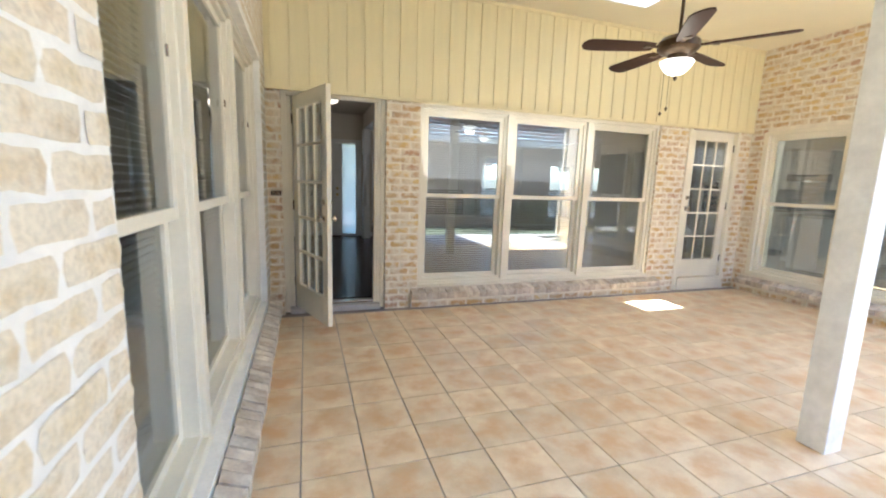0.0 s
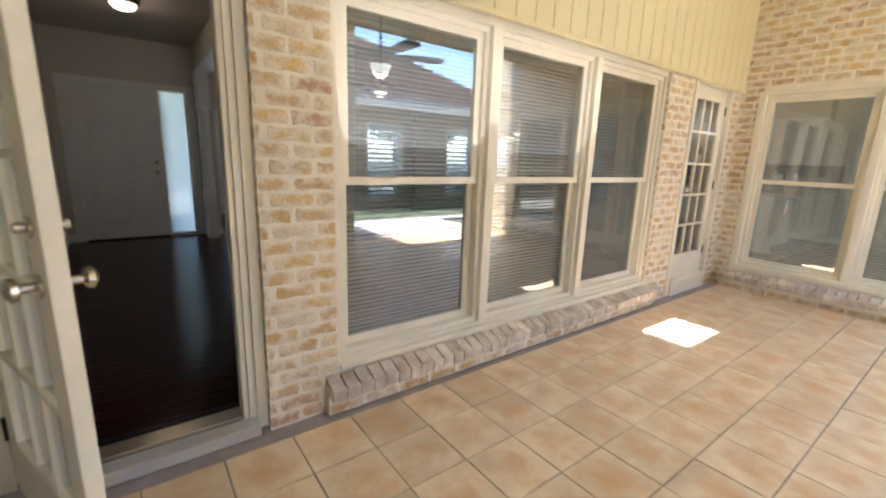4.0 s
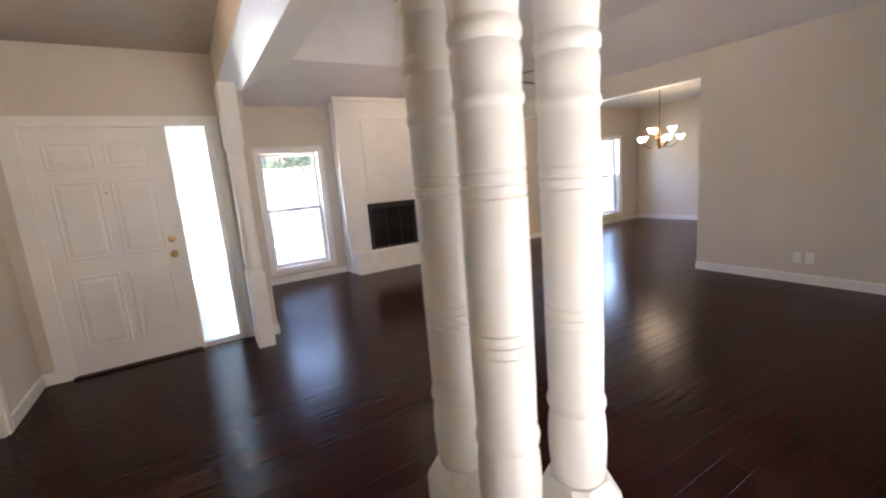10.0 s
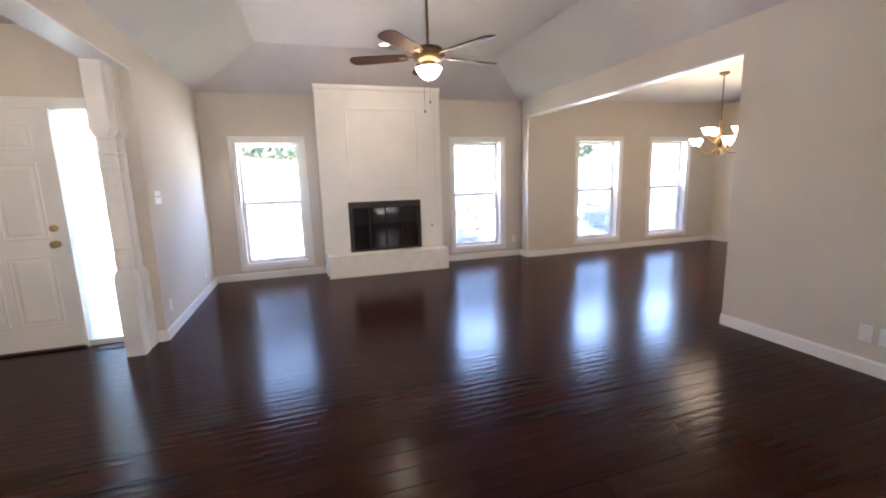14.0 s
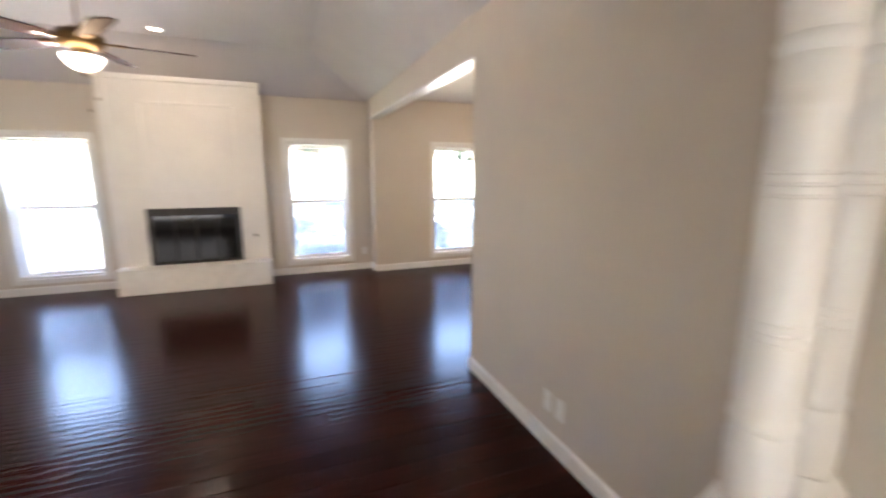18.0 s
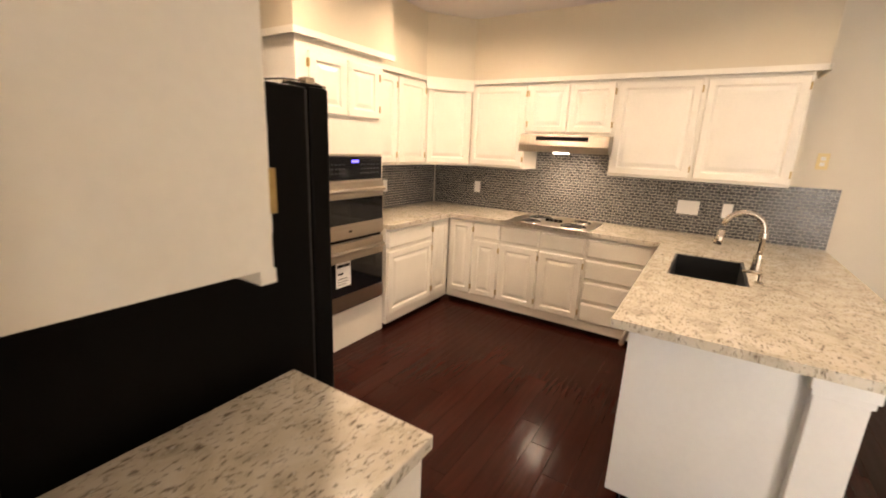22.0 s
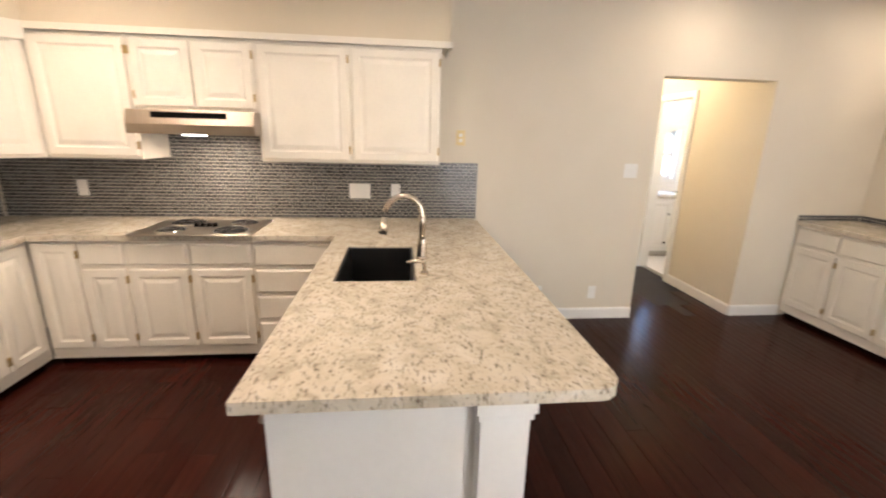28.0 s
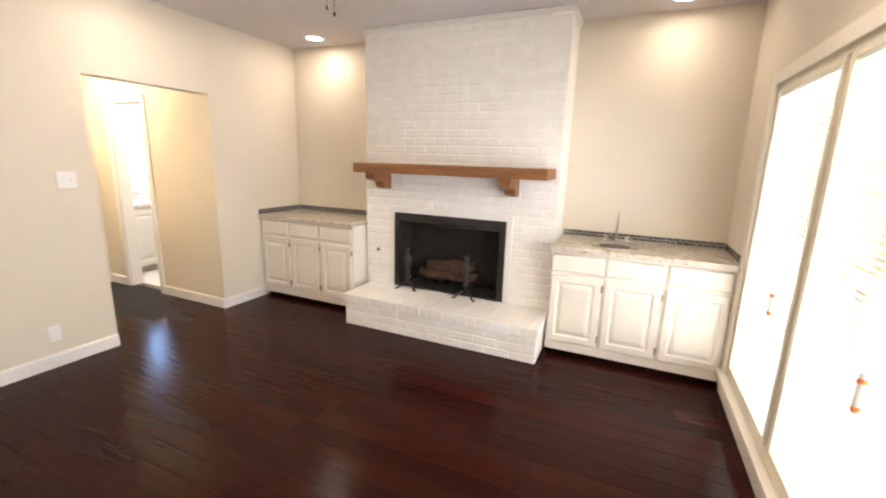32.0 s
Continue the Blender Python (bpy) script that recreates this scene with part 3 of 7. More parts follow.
def solid(name, bm, mat, label, category, at=None, rz=0.0, group=""):
    ob = new(name, mesh_of(name, bm, mat))
    if at:
        ob.matrix_world = pose(*at, 0, 0, rz)
    return tagged(ob, label, category, group)


def struct(name, bm, mat, label, category="wall"):
    return tagged(new(name, mesh_of(name, bm, mat)), label, category, kind="structure")


def cells(a0, a1, z0, z1, holes):
    """Rectangles that fill a0..a1, z0..z1 around the holes (a, b, low, high)."""
    cuts = sorted({a0, a1, *[h[0] for h in holes if a0 < h[0] < a1], *[h[1] for h in holes if a0 < h[1] < a1]})
    out = []
    for l, r in zip(cuts, cuts[1:]):
        mid, z = (l + r) / 2, z0
        for h in sorted((h for h in holes if h[0] < mid < h[1]), key=lambda h: h[2]):
            if h[2] > z:
                out.append((l, r, z, h[2]))
            z = max(z, h[3])
        if z < z1:
            out.append((l, r, z, z1))
    return out


def wall(name, axis, p0, p1, a0, a1, z0, z1, holes, mat, label):
    bm = bmesh.new()
    for l, r, lo, hi in cells(a0, a1, z0, z1, holes):
        if axis == "y":
            box(bm, l, r, p0, p1, lo, hi)
        else:
            box(bm, p0, p1, l, r, lo, hi)
    return struct(name, bm, mat, label)


def rings_panel(bm, x0, x1, z0, z1, rings, y=0.0):
    """A front facing -y of nested rectangles (inset, proud)."""
    loops = []
    for inset, proud in rings:
        loops.append([bm.verts.new((x, y - proud, z)) for x, z in ((x0 + inset, z0 + inset), (x1 - inset, z0 + inset), (x1 - inset, z1 - inset), (x0 + inset, z1 - inset))])
    for a, b in zip(loops, loops[1:]):
        for k in range(4):
            bm.faces.new((a[k], a[(k + 1) % 4], b[(k + 1) % 4], b[k]))
    bm.faces.new(loops[-1])


RAISED = [(0.0, 0.0), (0.0, 0.014), (0.006, 0.020), (0.050, 0.020), (0.058, 0.012), (0.066, 0.010), (0.092, 0.018), (0.098, 0.019)]
SLAB = [(0.0, 0.0), (0.0, 0.012), (0.010, 0.020), (0.026, 0.020)]


def front(x0, x1, z0, z1, kind="door"):
    bm = bmesh.new()
    rings_panel(bm, x0, x1, z0, z1, RAISED if kind == "door" else SLAB)
    return bm


def cabinet(name, label, at, rz, w, d, h, fronts, toe=0.0, hinges=True, group="", back=None):
    """A cabinet: width along x, front facing -y. fronts: (x0, x1, z0, z1, kind, hinge side)."""
    toe *= 0.5
    t = thing(name, label, "cabinet", at, rz, group)
    part("body", boxes((0, w, 0, d, toe, h)), CABW, t)
    if toe:
        # black stands in for the thin shade line under the pale cabinet
        part("toe_kick", boxes((0.0, w, 0.06, d - 0.01, 0.0, toe)), BLACK, t, "recessed toe kick, coloured black for the thin shade line at the floor")
    for x0, x1, z0, z1, kind, side in fronts:
        f = part("door" if kind == "door" else "drawer_front", front(x0, x1, z0, z1, kind), CABW, t)
        if kind == "door" and hinges and side:
            hx = x0 - 0.004 if side == "l" else x1 + 0.004
            for hz in (z0 + 0.07, z1 - 0.07):
                part("hinge", boxes((hx - 0.006, hx + 0.006, -0.022, -0.001, hz - 0.025, hz + 0.025), bev=0.002), BRASS, f, "small aged brass hinge")
    return t


def brick_mesh(name, l, h, d, seed):
    """A tumbled brick: wavy outline, worn edges, slightly hollow face."""
    rnd = random.Random(seed)
    bm = bmesh.new()
    c = min(0.009, h * 0.2)
    n = max(2, round(l / 0.05))
    rim = [(l * k / n, 0.0) for k in range(n)] + [(l, h * k / 2) for k in range(2)] + [(l - l * k / n, h) for k in range(n)] + [(0.0, h - h * k / 2) for k in range(2)]
    jit = [(rnd.uniform(-0.005, 0.004), rnd.uniform(-0.005, 0.004)) for _ in rim]
    loops = []
    for inset, y in ((0.0, 0.0), (0.0, -d + 0.003), (c, -d)):
        ring = []
        for (x, z), (jx, jz) in zip(rim, jit):
            fx, fz = 1 - 2 * inset / l, 1 - 2 * inset / h
            corner = 0.006 if x in (0.0, l) and z in (0.0, h) else 0.0
            ring.append(bm.verts.new((l / 2 + (x - l / 2) * fx + jx * (1 if x < l / 2 else -1) * 0.8 + (corner if x < l / 2 else -corner), y + rnd.uniform(-0.0012, 0.0012), h / 2 + (z - h / 2) * fz - jz * (1 if z > h / 2 else -1))))
        loops.append(ring)
    m = len(rim)
    for a, b in zip(loops, loops[1:]):
        for k in range(m):
            f = bm.faces.new((a[k], a[(k + 1) % m], b[(k + 1) % m], b[k]))
            f.smooth = True
    mid = bm.verts.new((l / 2, -d + 0.001, h / 2))
    for k in range(m):
        bm.faces.new((loops[-1][k], loops[-1][(k + 1) % m], mid)).smooth = True
    bmesh.ops.recalc_face_normals(bm, faces=bm.faces)
    for e in bm.edges:
        e.smooth = e.calc_face_angle(0.0) < 0.7
    me = mesh_of(name, bm, BRICK)
    me.attributes.new("wear", "FLOAT", "POINT").data.foreach_set("value", [1.0] * (2 * m) + [0.8] * m + [0.0])
    return me


COURSE, BLEN, JOINT = 0.0725, 0.212, 0.0150
BRICKS = {}


def lay_bricks(parent, rz, plane, a0, a1, z0, z1, holes, limit=300, proud=0.0036, mats=None):
    """Running-bond bricks on a wall face. The face is y=plane (rz 0) or x=plane (rz -90 or 90)."""
    n, row, rest = 0, 0, []
    z = z0
    rnd = random.Random(int(plane * 100 + a0 * 10))
    while z + COURSE * 0.6 < z1:
        zt = min(z + COURSE - JOINT, z1)
        a = a0 - (BLEN / 2 if row % 2 else 0)
        spans = []
        while a < a1:
            l, r = max(a, a0), min(a + BLEN - JOINT, a1)
            a += BLEN
            for lo, hi, zl, zh in holes:
                if zt > zl + 0.01 and z < zh - 0.01:
                    if lo <= l and r <= hi:
                        l = r
                    elif l < lo < r and hi >= r:
                        r = lo
                    elif l < hi < r and lo <= l:
                        l = hi
            if r - l > 0.025:
                spans.append((l, r))
        for l, r in spans:
            key = (round((r - l) / 0.016), round((zt - z) / 0.01), rnd.randrange(4), round(proud * 1000), mats)
            if key not in BRICKS:
                BRICKS[key] = brick_mesh("brick", r - l, zt - z, proud, len(BRICKS))
                if mats:
                    BRICKS[key].materials[0] = mats[0]
            out = rnd.uniform(-0.002, 0.002)
            if rz == 0:
                m = pose(l, plane + out, z)
            elif rz == 180:
                m = pose(r, plane + out, z, 0, 0, 180)
            elif rz == -90:
                m = pose(plane + out, r, z, 0, 0, -90)
            else:
                m = pose(plane + out, l, z, 0, 0, 90)
            if n < limit:
                ob = new("brick", BRICKS[key])
                ob.matrix_world = m
                ob.parent = parent
                n += 1
            else:
                rest.append((BRICKS[key], m))
        z += COURSE
        row += 1
    if rest:
        vs, fs, worn = [], [], []
        for me, m in rest:
            k = len(vs)
            worn += [d.value for d in me.attributes["wear"].data]
            vs += [m @ v.co for v in me.vertices]
            fs += [[k + i for i in p.vertices] for p in me.polygons]
        me = bpy.data.meshes.new("bricks")
        me.from_pydata(vs, [], fs)
        me.attributes.new("wear", "FLOAT", "POINT").data.foreach_set("value", worn)
        me.materials.append(mats[1] if mats else BRICK_J)
        ob = new("bricks", me)
        ob.parent = parent
        tagged(ob, kind="stuff")


def slat_mesh(w):
    bm = bmesh.new()
    pts = [(-0.0125, -0.0015), (-0.006, 0.0006), (0, 0.0012), (0.006, 0.0006), (0.0125, -0.0015)]
    a = [bm.verts.new((0, y, z)) for y, z in pts]
    b = [bm.verts.new((w, y, z)) for y, z in pts]
    c = [bm.verts.new((0, y, z - 0.0006)) for y, z in pts]
    d = [bm.verts.new((w, y, z - 0.0006)) for y, z in pts]
    for k in range(4):
        bm.faces.new((a[k], b[k], b[k + 1], a[k + 1]))
        bm.faces.new((c[k], c[k + 1], d[k + 1], d[k]))
    bm.faces.new((a[0], c[0], d[0], b[0]))
    bm.faces.new((a[4], b[4], d[4], c[4]))
    return mesh_of("slat", bm, BLIND)


def blind(at, rz, w, z0, z1, tilt=8.0, group="window blinds"):
    t = thing("window_blind", "white horizontal slatted mini blind hanging inside the window", "window blind", at, rz, group)
    part("head_rail", boxes((0, w, -0.015, 0.015, z1 - 0.03, z1), bev=0.002), BLIND, t)
    part("bottom_rail", boxes((0, w, -0.012, 0.012, z0, z0 + 0.014), bev=0.002), BLIND, t)
    me = slat_mesh(w)
    z = z0 + 0.035
    while z < z1 - 0.035:
        ob = new("slat", me)
        ob.matrix_world = pose(0, 0, z, tilt)
        ob.parent = t
        z += 0.0255
    for x in (0.12, w - 0.12):
        part("ladder_cord", boxes((x - 0.001, x + 0.001, -0.013, -0.012, z0, z1), (x - 0.001, x + 0.001, 0.012, 0.013, z0, z1)), BLIND, t)
    part("tilt_wand", tube([(0.06, 0.02, z1 - 0.03), (0.06, 0.025, z1 - 0.75)], 0.004, 6), GLASSR, t, "clear plastic tilt wand")
    return t


def sash(parent, x0, x1, z0, z1, y0, y1, mat, pane, rail=0.042):
    f = part("sash", boxes((x0, x1, y0, y1, z0, z0 + rail), (x0, x1, y0, y1, z1 - rail, z1), (x0, x0 + rail, y0 + 0.001, y1 - 0.001, z0 + rail, z1 - rail), (x1 - rail, x1, y0 + 0.001, y1 - 0.001, z0 + rail, z1 - rail)), mat, parent)
    ym = (y0 + y1) / 2
    g = part("pane", boxes((x0 + rail, x1 - rail, ym - 0.002, ym + 0.002, z0 + rail, z1 - rail)), pane, f)
    g.visible_shadow = False
    return f


def hung_window(name, at, rz, w, z0, z1, rail, thick, mat, pane, label, casing=0.0, proud=0.018, screen=False):
    """A double-hung window: exterior at y = 0 facing -y, the wall reaching to y = thick."""
    t = thing(name, label, "window", at, rz)
    tagged(t, kind="structure")
    j = 0.03
    part("window_frame", boxes((0, j, 0.02, thick, z0, z1), (w - j, w, 0.02, thick, z0, z1), (j, w - j, 0.02, thick, z1 - j, z1), (j, w - j, 0.02, thick, z0, z0 + j)), mat, t)
    sash(t, j, w - j, rail - 0.02, z1 - j, 0.045, 0.075, mat, pane)
    sash(t, j, w - j, z0 + j, rail + 0.02, 0.08, 0.11, mat, pane)
    if screen:
        part("insect_screen", boxes((j, w - j, 0.030, 0.032, z0 + j, rail)), SCREEN, t, "fine grey insect screen").visible_shadow = False
    part("sash_lock", boxes((w / 2 - 0.03, w / 2 + 0.03, 0.105, 0.13, rail + 0.02, rail + 0.035), bev=0.003), NICKEL, t, "small metal sash lock")
    if casing:
        y0, y1 = thick, thick + proud
        part("casing", boxes((-casing, 0, y0, y1, z0 - casing, z1 + casing), (w, w + casing, y0, y1, z0 - casing, z1 + casing), (0, w, y0, y1, z1, z1 + casing), (0, w, y0, y1, z0 - casing, z0), bev=0.003), mat, t)
        part("window_sill", boxes((0.002, w - 0.002, 0.112, thick + proud + 0.006, z0 - 0.012, z0 + 0.004), bev=0.003), mat, t)
    return t

# ---- the large structure ----
PZ = -0.07   # porch floor; the house floor is z = 0
# ground and yard
struct("ground", boxes((-60, 60, -60, 60, -0.40, -0.16)), GRASS, "green lawn round the house", "ground")
struct("pavement_porch", boxes((-1.25, 5.2, -5.6, 0.0, -0.30, PZ - 0.012)), GROUT, "grey grout bed under the porch tiles", "floor")
# the unseen west part is added to bounce sunlight into the porch
struct("pavement_yard", boxes((-6, 14, -5.95, -5.6, -0.30, -0.10), (-6, 1.9, -9.2, -5.95, -0.30, -0.10)), CONC, "pale sunlit concrete slab beside the porch, with an unseen part that bounces sun in", "pavement")
struct("pavement_yard_side", boxes((1.95, 5.03, -5.6, -4.4, -0.10, PZ - 0.004)), CONC, "pale concrete slab strip", "pavement")
struct("pavement_front", boxes((-8, 16, 12.5, 19, -0.30, -0.12), (-1.6, 1.2, 7.63, 12.5, -0.30, -0.12)), CONC, "pale concrete drive and front walk", "pavement")

# the porch has its own origin, a little outside the house's
OX, OY = 0.024, -0.08
MARK = set()


def mark():
    MARK.clear()
    MARK.update(o.name for o in bpy.data.objects)


def settle():
    """Moves everything built since mark() from the porch's origin to its place."""
    for o in bpy.data.objects:
        if o.name not in MARK and o.parent is None:
            o.matrix_basis = pose(OX, OY, 0) @ o.matrix_basis

mark()
# porch north wall: brick outside, painted inside
H_DOOR, H_WIN, H_FD = (-0.948, 0.037, -0.3, 2.07), (0.395, 3.475, 0.14, 2.06), (3.95, 4.80, -0.3, 2.08)
wn = wall("wall_porch_north", "y", 0.0, 0.11, -1.2, 5.15, -0.3, 3.35, [H_DOOR, H_WIN, H_FD], MORTAR, "pale mortar of the tan brick porch wall")
wall("wall_gallery_south", "y", 0.11, 0.14, -1.2, 5.276, -0.3, 3.35, [(-0.855, -0.072, -0.3, 2.03), H_WIN, H_FD], WALL, "greige painted wall")
lay_bricks(wn, 0, 0.0, -1.08, 5.03, PZ, 2.08, [H_DOOR, H_WIN, H_FD, (0.30, 3.60, -0.2, 0.13)])
lay_bricks(wn, -90, 0.039, 0.006, 0.062, PZ, 2.06, [])
lay_bricks(wn, 90, -0.950, 0.006, 0.062, PZ, 2.06, [])
lay_bricks(wn, 90, 0.393, 0.004, 0.03, 0.19, 2.04, [])
lay_bricks(wn, -90, 3.477, 0.004, 0.03, 0.19, 2.04, [])
# porch east wall
H_EW = (-3.06, -0.20, 0.16, 2.05)
we = wall("wall_porch_east", "x", 5.03, 5.15, -4.05, 0.0, -0.3, 3.35, [H_EW], MORTAR, "pale mortar of the tan brick porch wall")
wall("wall_family_west", "x", 5.15, 5.276, -4.05, 0.11, -0.3, 3.35, [H_EW], WALLK, "warm beige painted wall")
lay_bricks(we, -90, 5.03, -4.05, -0.005, PZ, 3.10, [H_EW, (-3.12, -0.14, -0.2, 0.13)])
# porch west wall
H_WW = (-3.32, -0.33, 0.16, 2.20)
ww = wall("wall_porch_west", "x", -1.20, -1.08, -6.0, 0.0, -0.3, 3.35, [H_WW], MORTARW, "pale mortar of the tan brick porch wall")
wall("wall_west_room_east", "x", -1.32, -1.20, -6.0, 0.30, -0.3, 3.35, [H_WW], WALL, "greige painted wall")
lay_bricks(ww, 90, -1.08, -5.0, -0.012, PZ, 3.10, [H_WW, (-3.37, -0.25, -0.2, 0.13)], mats=(BRICKW, BRICKW_J))

# siding above the north wall: backing and battens
sd = struct("wall_porch_siding", boxes((-1.07, 5.02, -0.022, -0.004, 2.075, 3.12)), SIDING, "cream board-and-batten siding above the brick")
x = -1.02
k = 0
GROOVE = {}
while x < 5.0:
    w = 0.168
    me = GROOVE.setdefault("b", mesh_of("siding_board", boxes((0, w - 0.008, -0.014, 0.0, 2.06, 3.10), bev=0.002), SIDING))
    ob = new("siding_board", me)
    ob.matrix_world = pose(x, -0.022, 0)
    ob.parent = sd
    x += w
tagged(part("trim", boxes((-1.07, 5.02, -0.050, -0.024, 2.045, 2.075), bev=0.003), SIDING), "cream drip trim under the siding", "trim", kind="structure")
tagged(part("trim", boxes((-1.07, 5.02, -0.045, -0.024, 3.065, 3.10), bev=0.003), SIDING), "cream cove under the porch ceiling", "trim", kind="structure")

# porch ceiling with a skylight well
SKY = (1.93, 2.58, -0.90, -0.52)
bm = bmesh.new()
for l, r, lo, hi in cells(-1.2, 5.15, -3.20, 0.0, [(SKY[0] - 0.021, SKY[1] + 0.021, SKY[2] - 0.021, SKY[3] + 0.021)]):
    box(bm, l, r, lo, hi, 3.10, 3.22)
box(bm, -1.2, 2.0, -6.2, -3.20, 3.10, 3.22)
struct("ceiling_porch", bm, PCEIL, "cream painted porch ceiling", "ceiling")
struct("skylight_well", boxes((SKY[0] - 0.02, SKY[0], SKY[2], SKY[3], 3.09, 3.55), (SKY[1], SKY[1] + 0.02, SKY[2], SKY[3], 3.09, 3.55), (SKY[0] - 0.02, SKY[1] + 0.02, SKY[2] - 0.02, SKY[2], 3.09, 3.55), (SKY[0] - 0.02, SKY[1] + 0.02, SKY[3], SKY[3] + 0.02, 3.09, 3.55)), WHITE, "white skylight well in the porch ceiling", "skylight")
bm = bmesh.new()
for l, r, lo, hi in cells(-1.3, 5.2, -3.35, 0.05, [(SKY[0] - 0.024, SKY[1] + 0.024, SKY[2] - 0.024, SKY[3] + 0.024)]):
    box(bm, l, r, lo, hi, 3.24, 3.34)
box(bm, -1.3, 2.15, -6.3, -3.35, 3.24, 3.34)
struct("roof_porch", bm, ROOFT, "brown porch roof", "roof")
struct("trim_porch_fascia", boxes((2.0, 5.03, -3.24, -3.20, 2.86, 3.22), (1.98, 2.02, -6.2, -3.24, 2.86, 3.22)), CREAM, "cream fascia beam at the porch edge", "trim")

settle()
# house outer shell
# the unseen north overhang is added to cut sky light at the front windows
struct("roof_house", boxes((-4.9, 12.9, 0.0, 8.35, 3.36, 3.5), (-4.3, -1.2, -6.2, 0.0, 3.36, 3.5), (4.97, 12.3, -5.0, 0.0, 3.36, 3.5)), ROOFT, "brown roof over the house, with an unseen eave that dims the front windows", "roof")
wall("wall_outer_west", "x", -4.30, -4.20, -6.2, 7.75, -0.3, 3.36, [], WALL, "plain outer wall")
wall("wall_west_room_south", "y", -6.2, -6.0, -4.20, -1.08, -0.3, 3.36, [], WALL, "plain outer wall")
struct("floor_west_room", boxes((-4.2, -1.2, -6.0, 5.24, -0.3, -0.004)), SUBF, "dark floor of the side rooms", "floor")
struct("ceiling_west_room", boxes((-4.2, -1.26, -6.0, 0.0, 2.66, 2.8)), CEIL, "flat painted ceiling", "ceiling")
wall("wall_west_room_north", "y", -0.1, 0.22, -4.20, -1.2, -0.3, 3.36, [], WALL, "greige painted wall")

# foyer
H_SIDE = (3.18, 4.42, 0.0, 1.98)
wall("wall_foyer_west", "x", -1.24, -1.10, 1.51, 5.24, 0.0, 3.36, [H_SIDE], WALL, "greige painted wall with a doorway")
wall("wall_foyer_hall", "y", 1.51, 1.63, -4.2, -1.24, 0.0, 3.36, [], WALL, "greige painted wall")
struct("header_hall", boxes((-1.24, -1.10, 0.08, 1.51, 2.054, 2.66)), WALL, "greige header over the hall opening", "wall")
H_FRONT = (-0.945, 0.41, 0.0, 2.075)
wall("wall_foyer_north", "y", 5.24, 5.44, -4.2, 0.55, 0.0, 3.36, [H_FRONT], WALL, "greige painted wall round the front door")
struct("ceiling_foyer", boxes((-1.24, 0.50, 0.08, 5.24, 2.66, 2.80), (0.50, 5.50, 0.08, 1.25, 2.66, 2.80), (-4.2, -1.24, 0.08, 5.24, 2.66, 2.80)), CEILT, "flat tan ceiling, darker than in the other rooms", "ceiling")
wall("wall_side_room", "x", -4.20, -4.10, 1.63, 5.24, 0.0, 2.66, [], WALL, "greige painted wall")

# living room
W1, W2 = (1.09, 1.98, 0.20, 1.97), (4.30, 5.18, 0.20, 1.97)
wall("wall_living_north", "y", 7.41, 7.63, 0.55, 5.70, 0.0, 3.36, [W1, W2], WALL, "greige painted wall with two windows")
W3, W4 = (6.49, 7.38, 0.20, 1.96), (8.07, 8.95, 0.20, 1.96)
wall("wall_dining_north", "y", 7.14, 7.36, 5.53, 9.80, 0.0, 3.36, [W3, W4], WALL, "greige painted wall with two windows")
wall("wall_living_west", "x", 0.55, 0.70, 5.11, 7.41, 0.0, 3.36, [], WALL, "greige painted wall")
wall("wall_living_east", "x", 5.50, 5.575, 0.975, 3.574, 0.0, 3.36, [], WALL, "greige painted wall")
wall("wall_dining_outer", "y", 7.36, 7.63, 5.70, 5.82, 0.0, 3.36, [], WALL, "plain outer wall")
struct("header_dining", boxes((5.50, 5.62, 3.574, 7.14, 2.325, 3.36)), WALL, "greige header over the dining opening", "wall")
tagged(part("trim", boxes((5.495, 5.625, 3.574, 7.14, 2.31, 2.325), bev=0.002), GLOSSW), "glossy white soffit of the dining header", "trim", kind="structure")
struct("ceiling_dining", boxes((5.62, 9.665, 3.574, 7.14, 2.62, 2.8)), CEIL, "flat painted ceiling", "ceiling")

bm = bmesh.new()
LX, LY, IN = (0.70, 5.50), (1.47, 7.41), 0.85
lo = [bm.verts.new((px, py, 2.60)) for px, py in ((LX[0], LY[0]), (LX[1], LY[0]), (LX[1], LY[1]), (LX[0], LY[1]))]
hi = [bm.verts.new((px, py, 3.03)) for px, py in ((LX[0] + IN, LY[0] + IN), (LX[1] - IN, LY[0] + IN), (LX[1] - IN, LY[1] - IN), (LX[0] + IN, LY[1] - IN))]
top = [bm.verts.new((v.co.x, v.co.y, 3.30)) for v in lo]
for k in range(4):
    bm.faces.new((lo[k], lo[(k + 1) % 4], hi[(k + 1) % 4], hi[k]))
    bm.faces.new((lo[(k + 1) % 4], lo[k], top[k], top[(k + 1) % 4]))
bm.faces.new(hi)
bm.faces.new(list(reversed(top)))
bmesh.ops.recalc_face_normals(bm, faces=bm.faces)
struct("ceiling_living", bm, CEIL, "pale ceiling sloping up to a raised flat middle", "ceiling")

# beams on the turned columns: painted sides, glossy white soffit
struct("beam_foyer", boxes((0.50, 0.70, 1.48, 5.11, 2.345, 3.36)), WALL, "painted beam between foyer and living room", "beam")
struct("beam_gallery", boxes((0.50, 5.50, 1.25, 1.48, 2.345, 3.36)), WALL, "painted beam between gallery and living room", "beam")
tagged(part("trim", boxes((0.495, 0.705, 1.485, 5.12, 2.33, 2.345), bev=0.002), GLOSSW), "glossy white beam soffit", "trim", kind="structure")
tagged(part("trim", boxes((0.495, 5.49, 1.245, 1.485, 2.33, 2.345), bev=0.002), GLOSSW), "glossy white beam soffit", "trim", kind="structure")

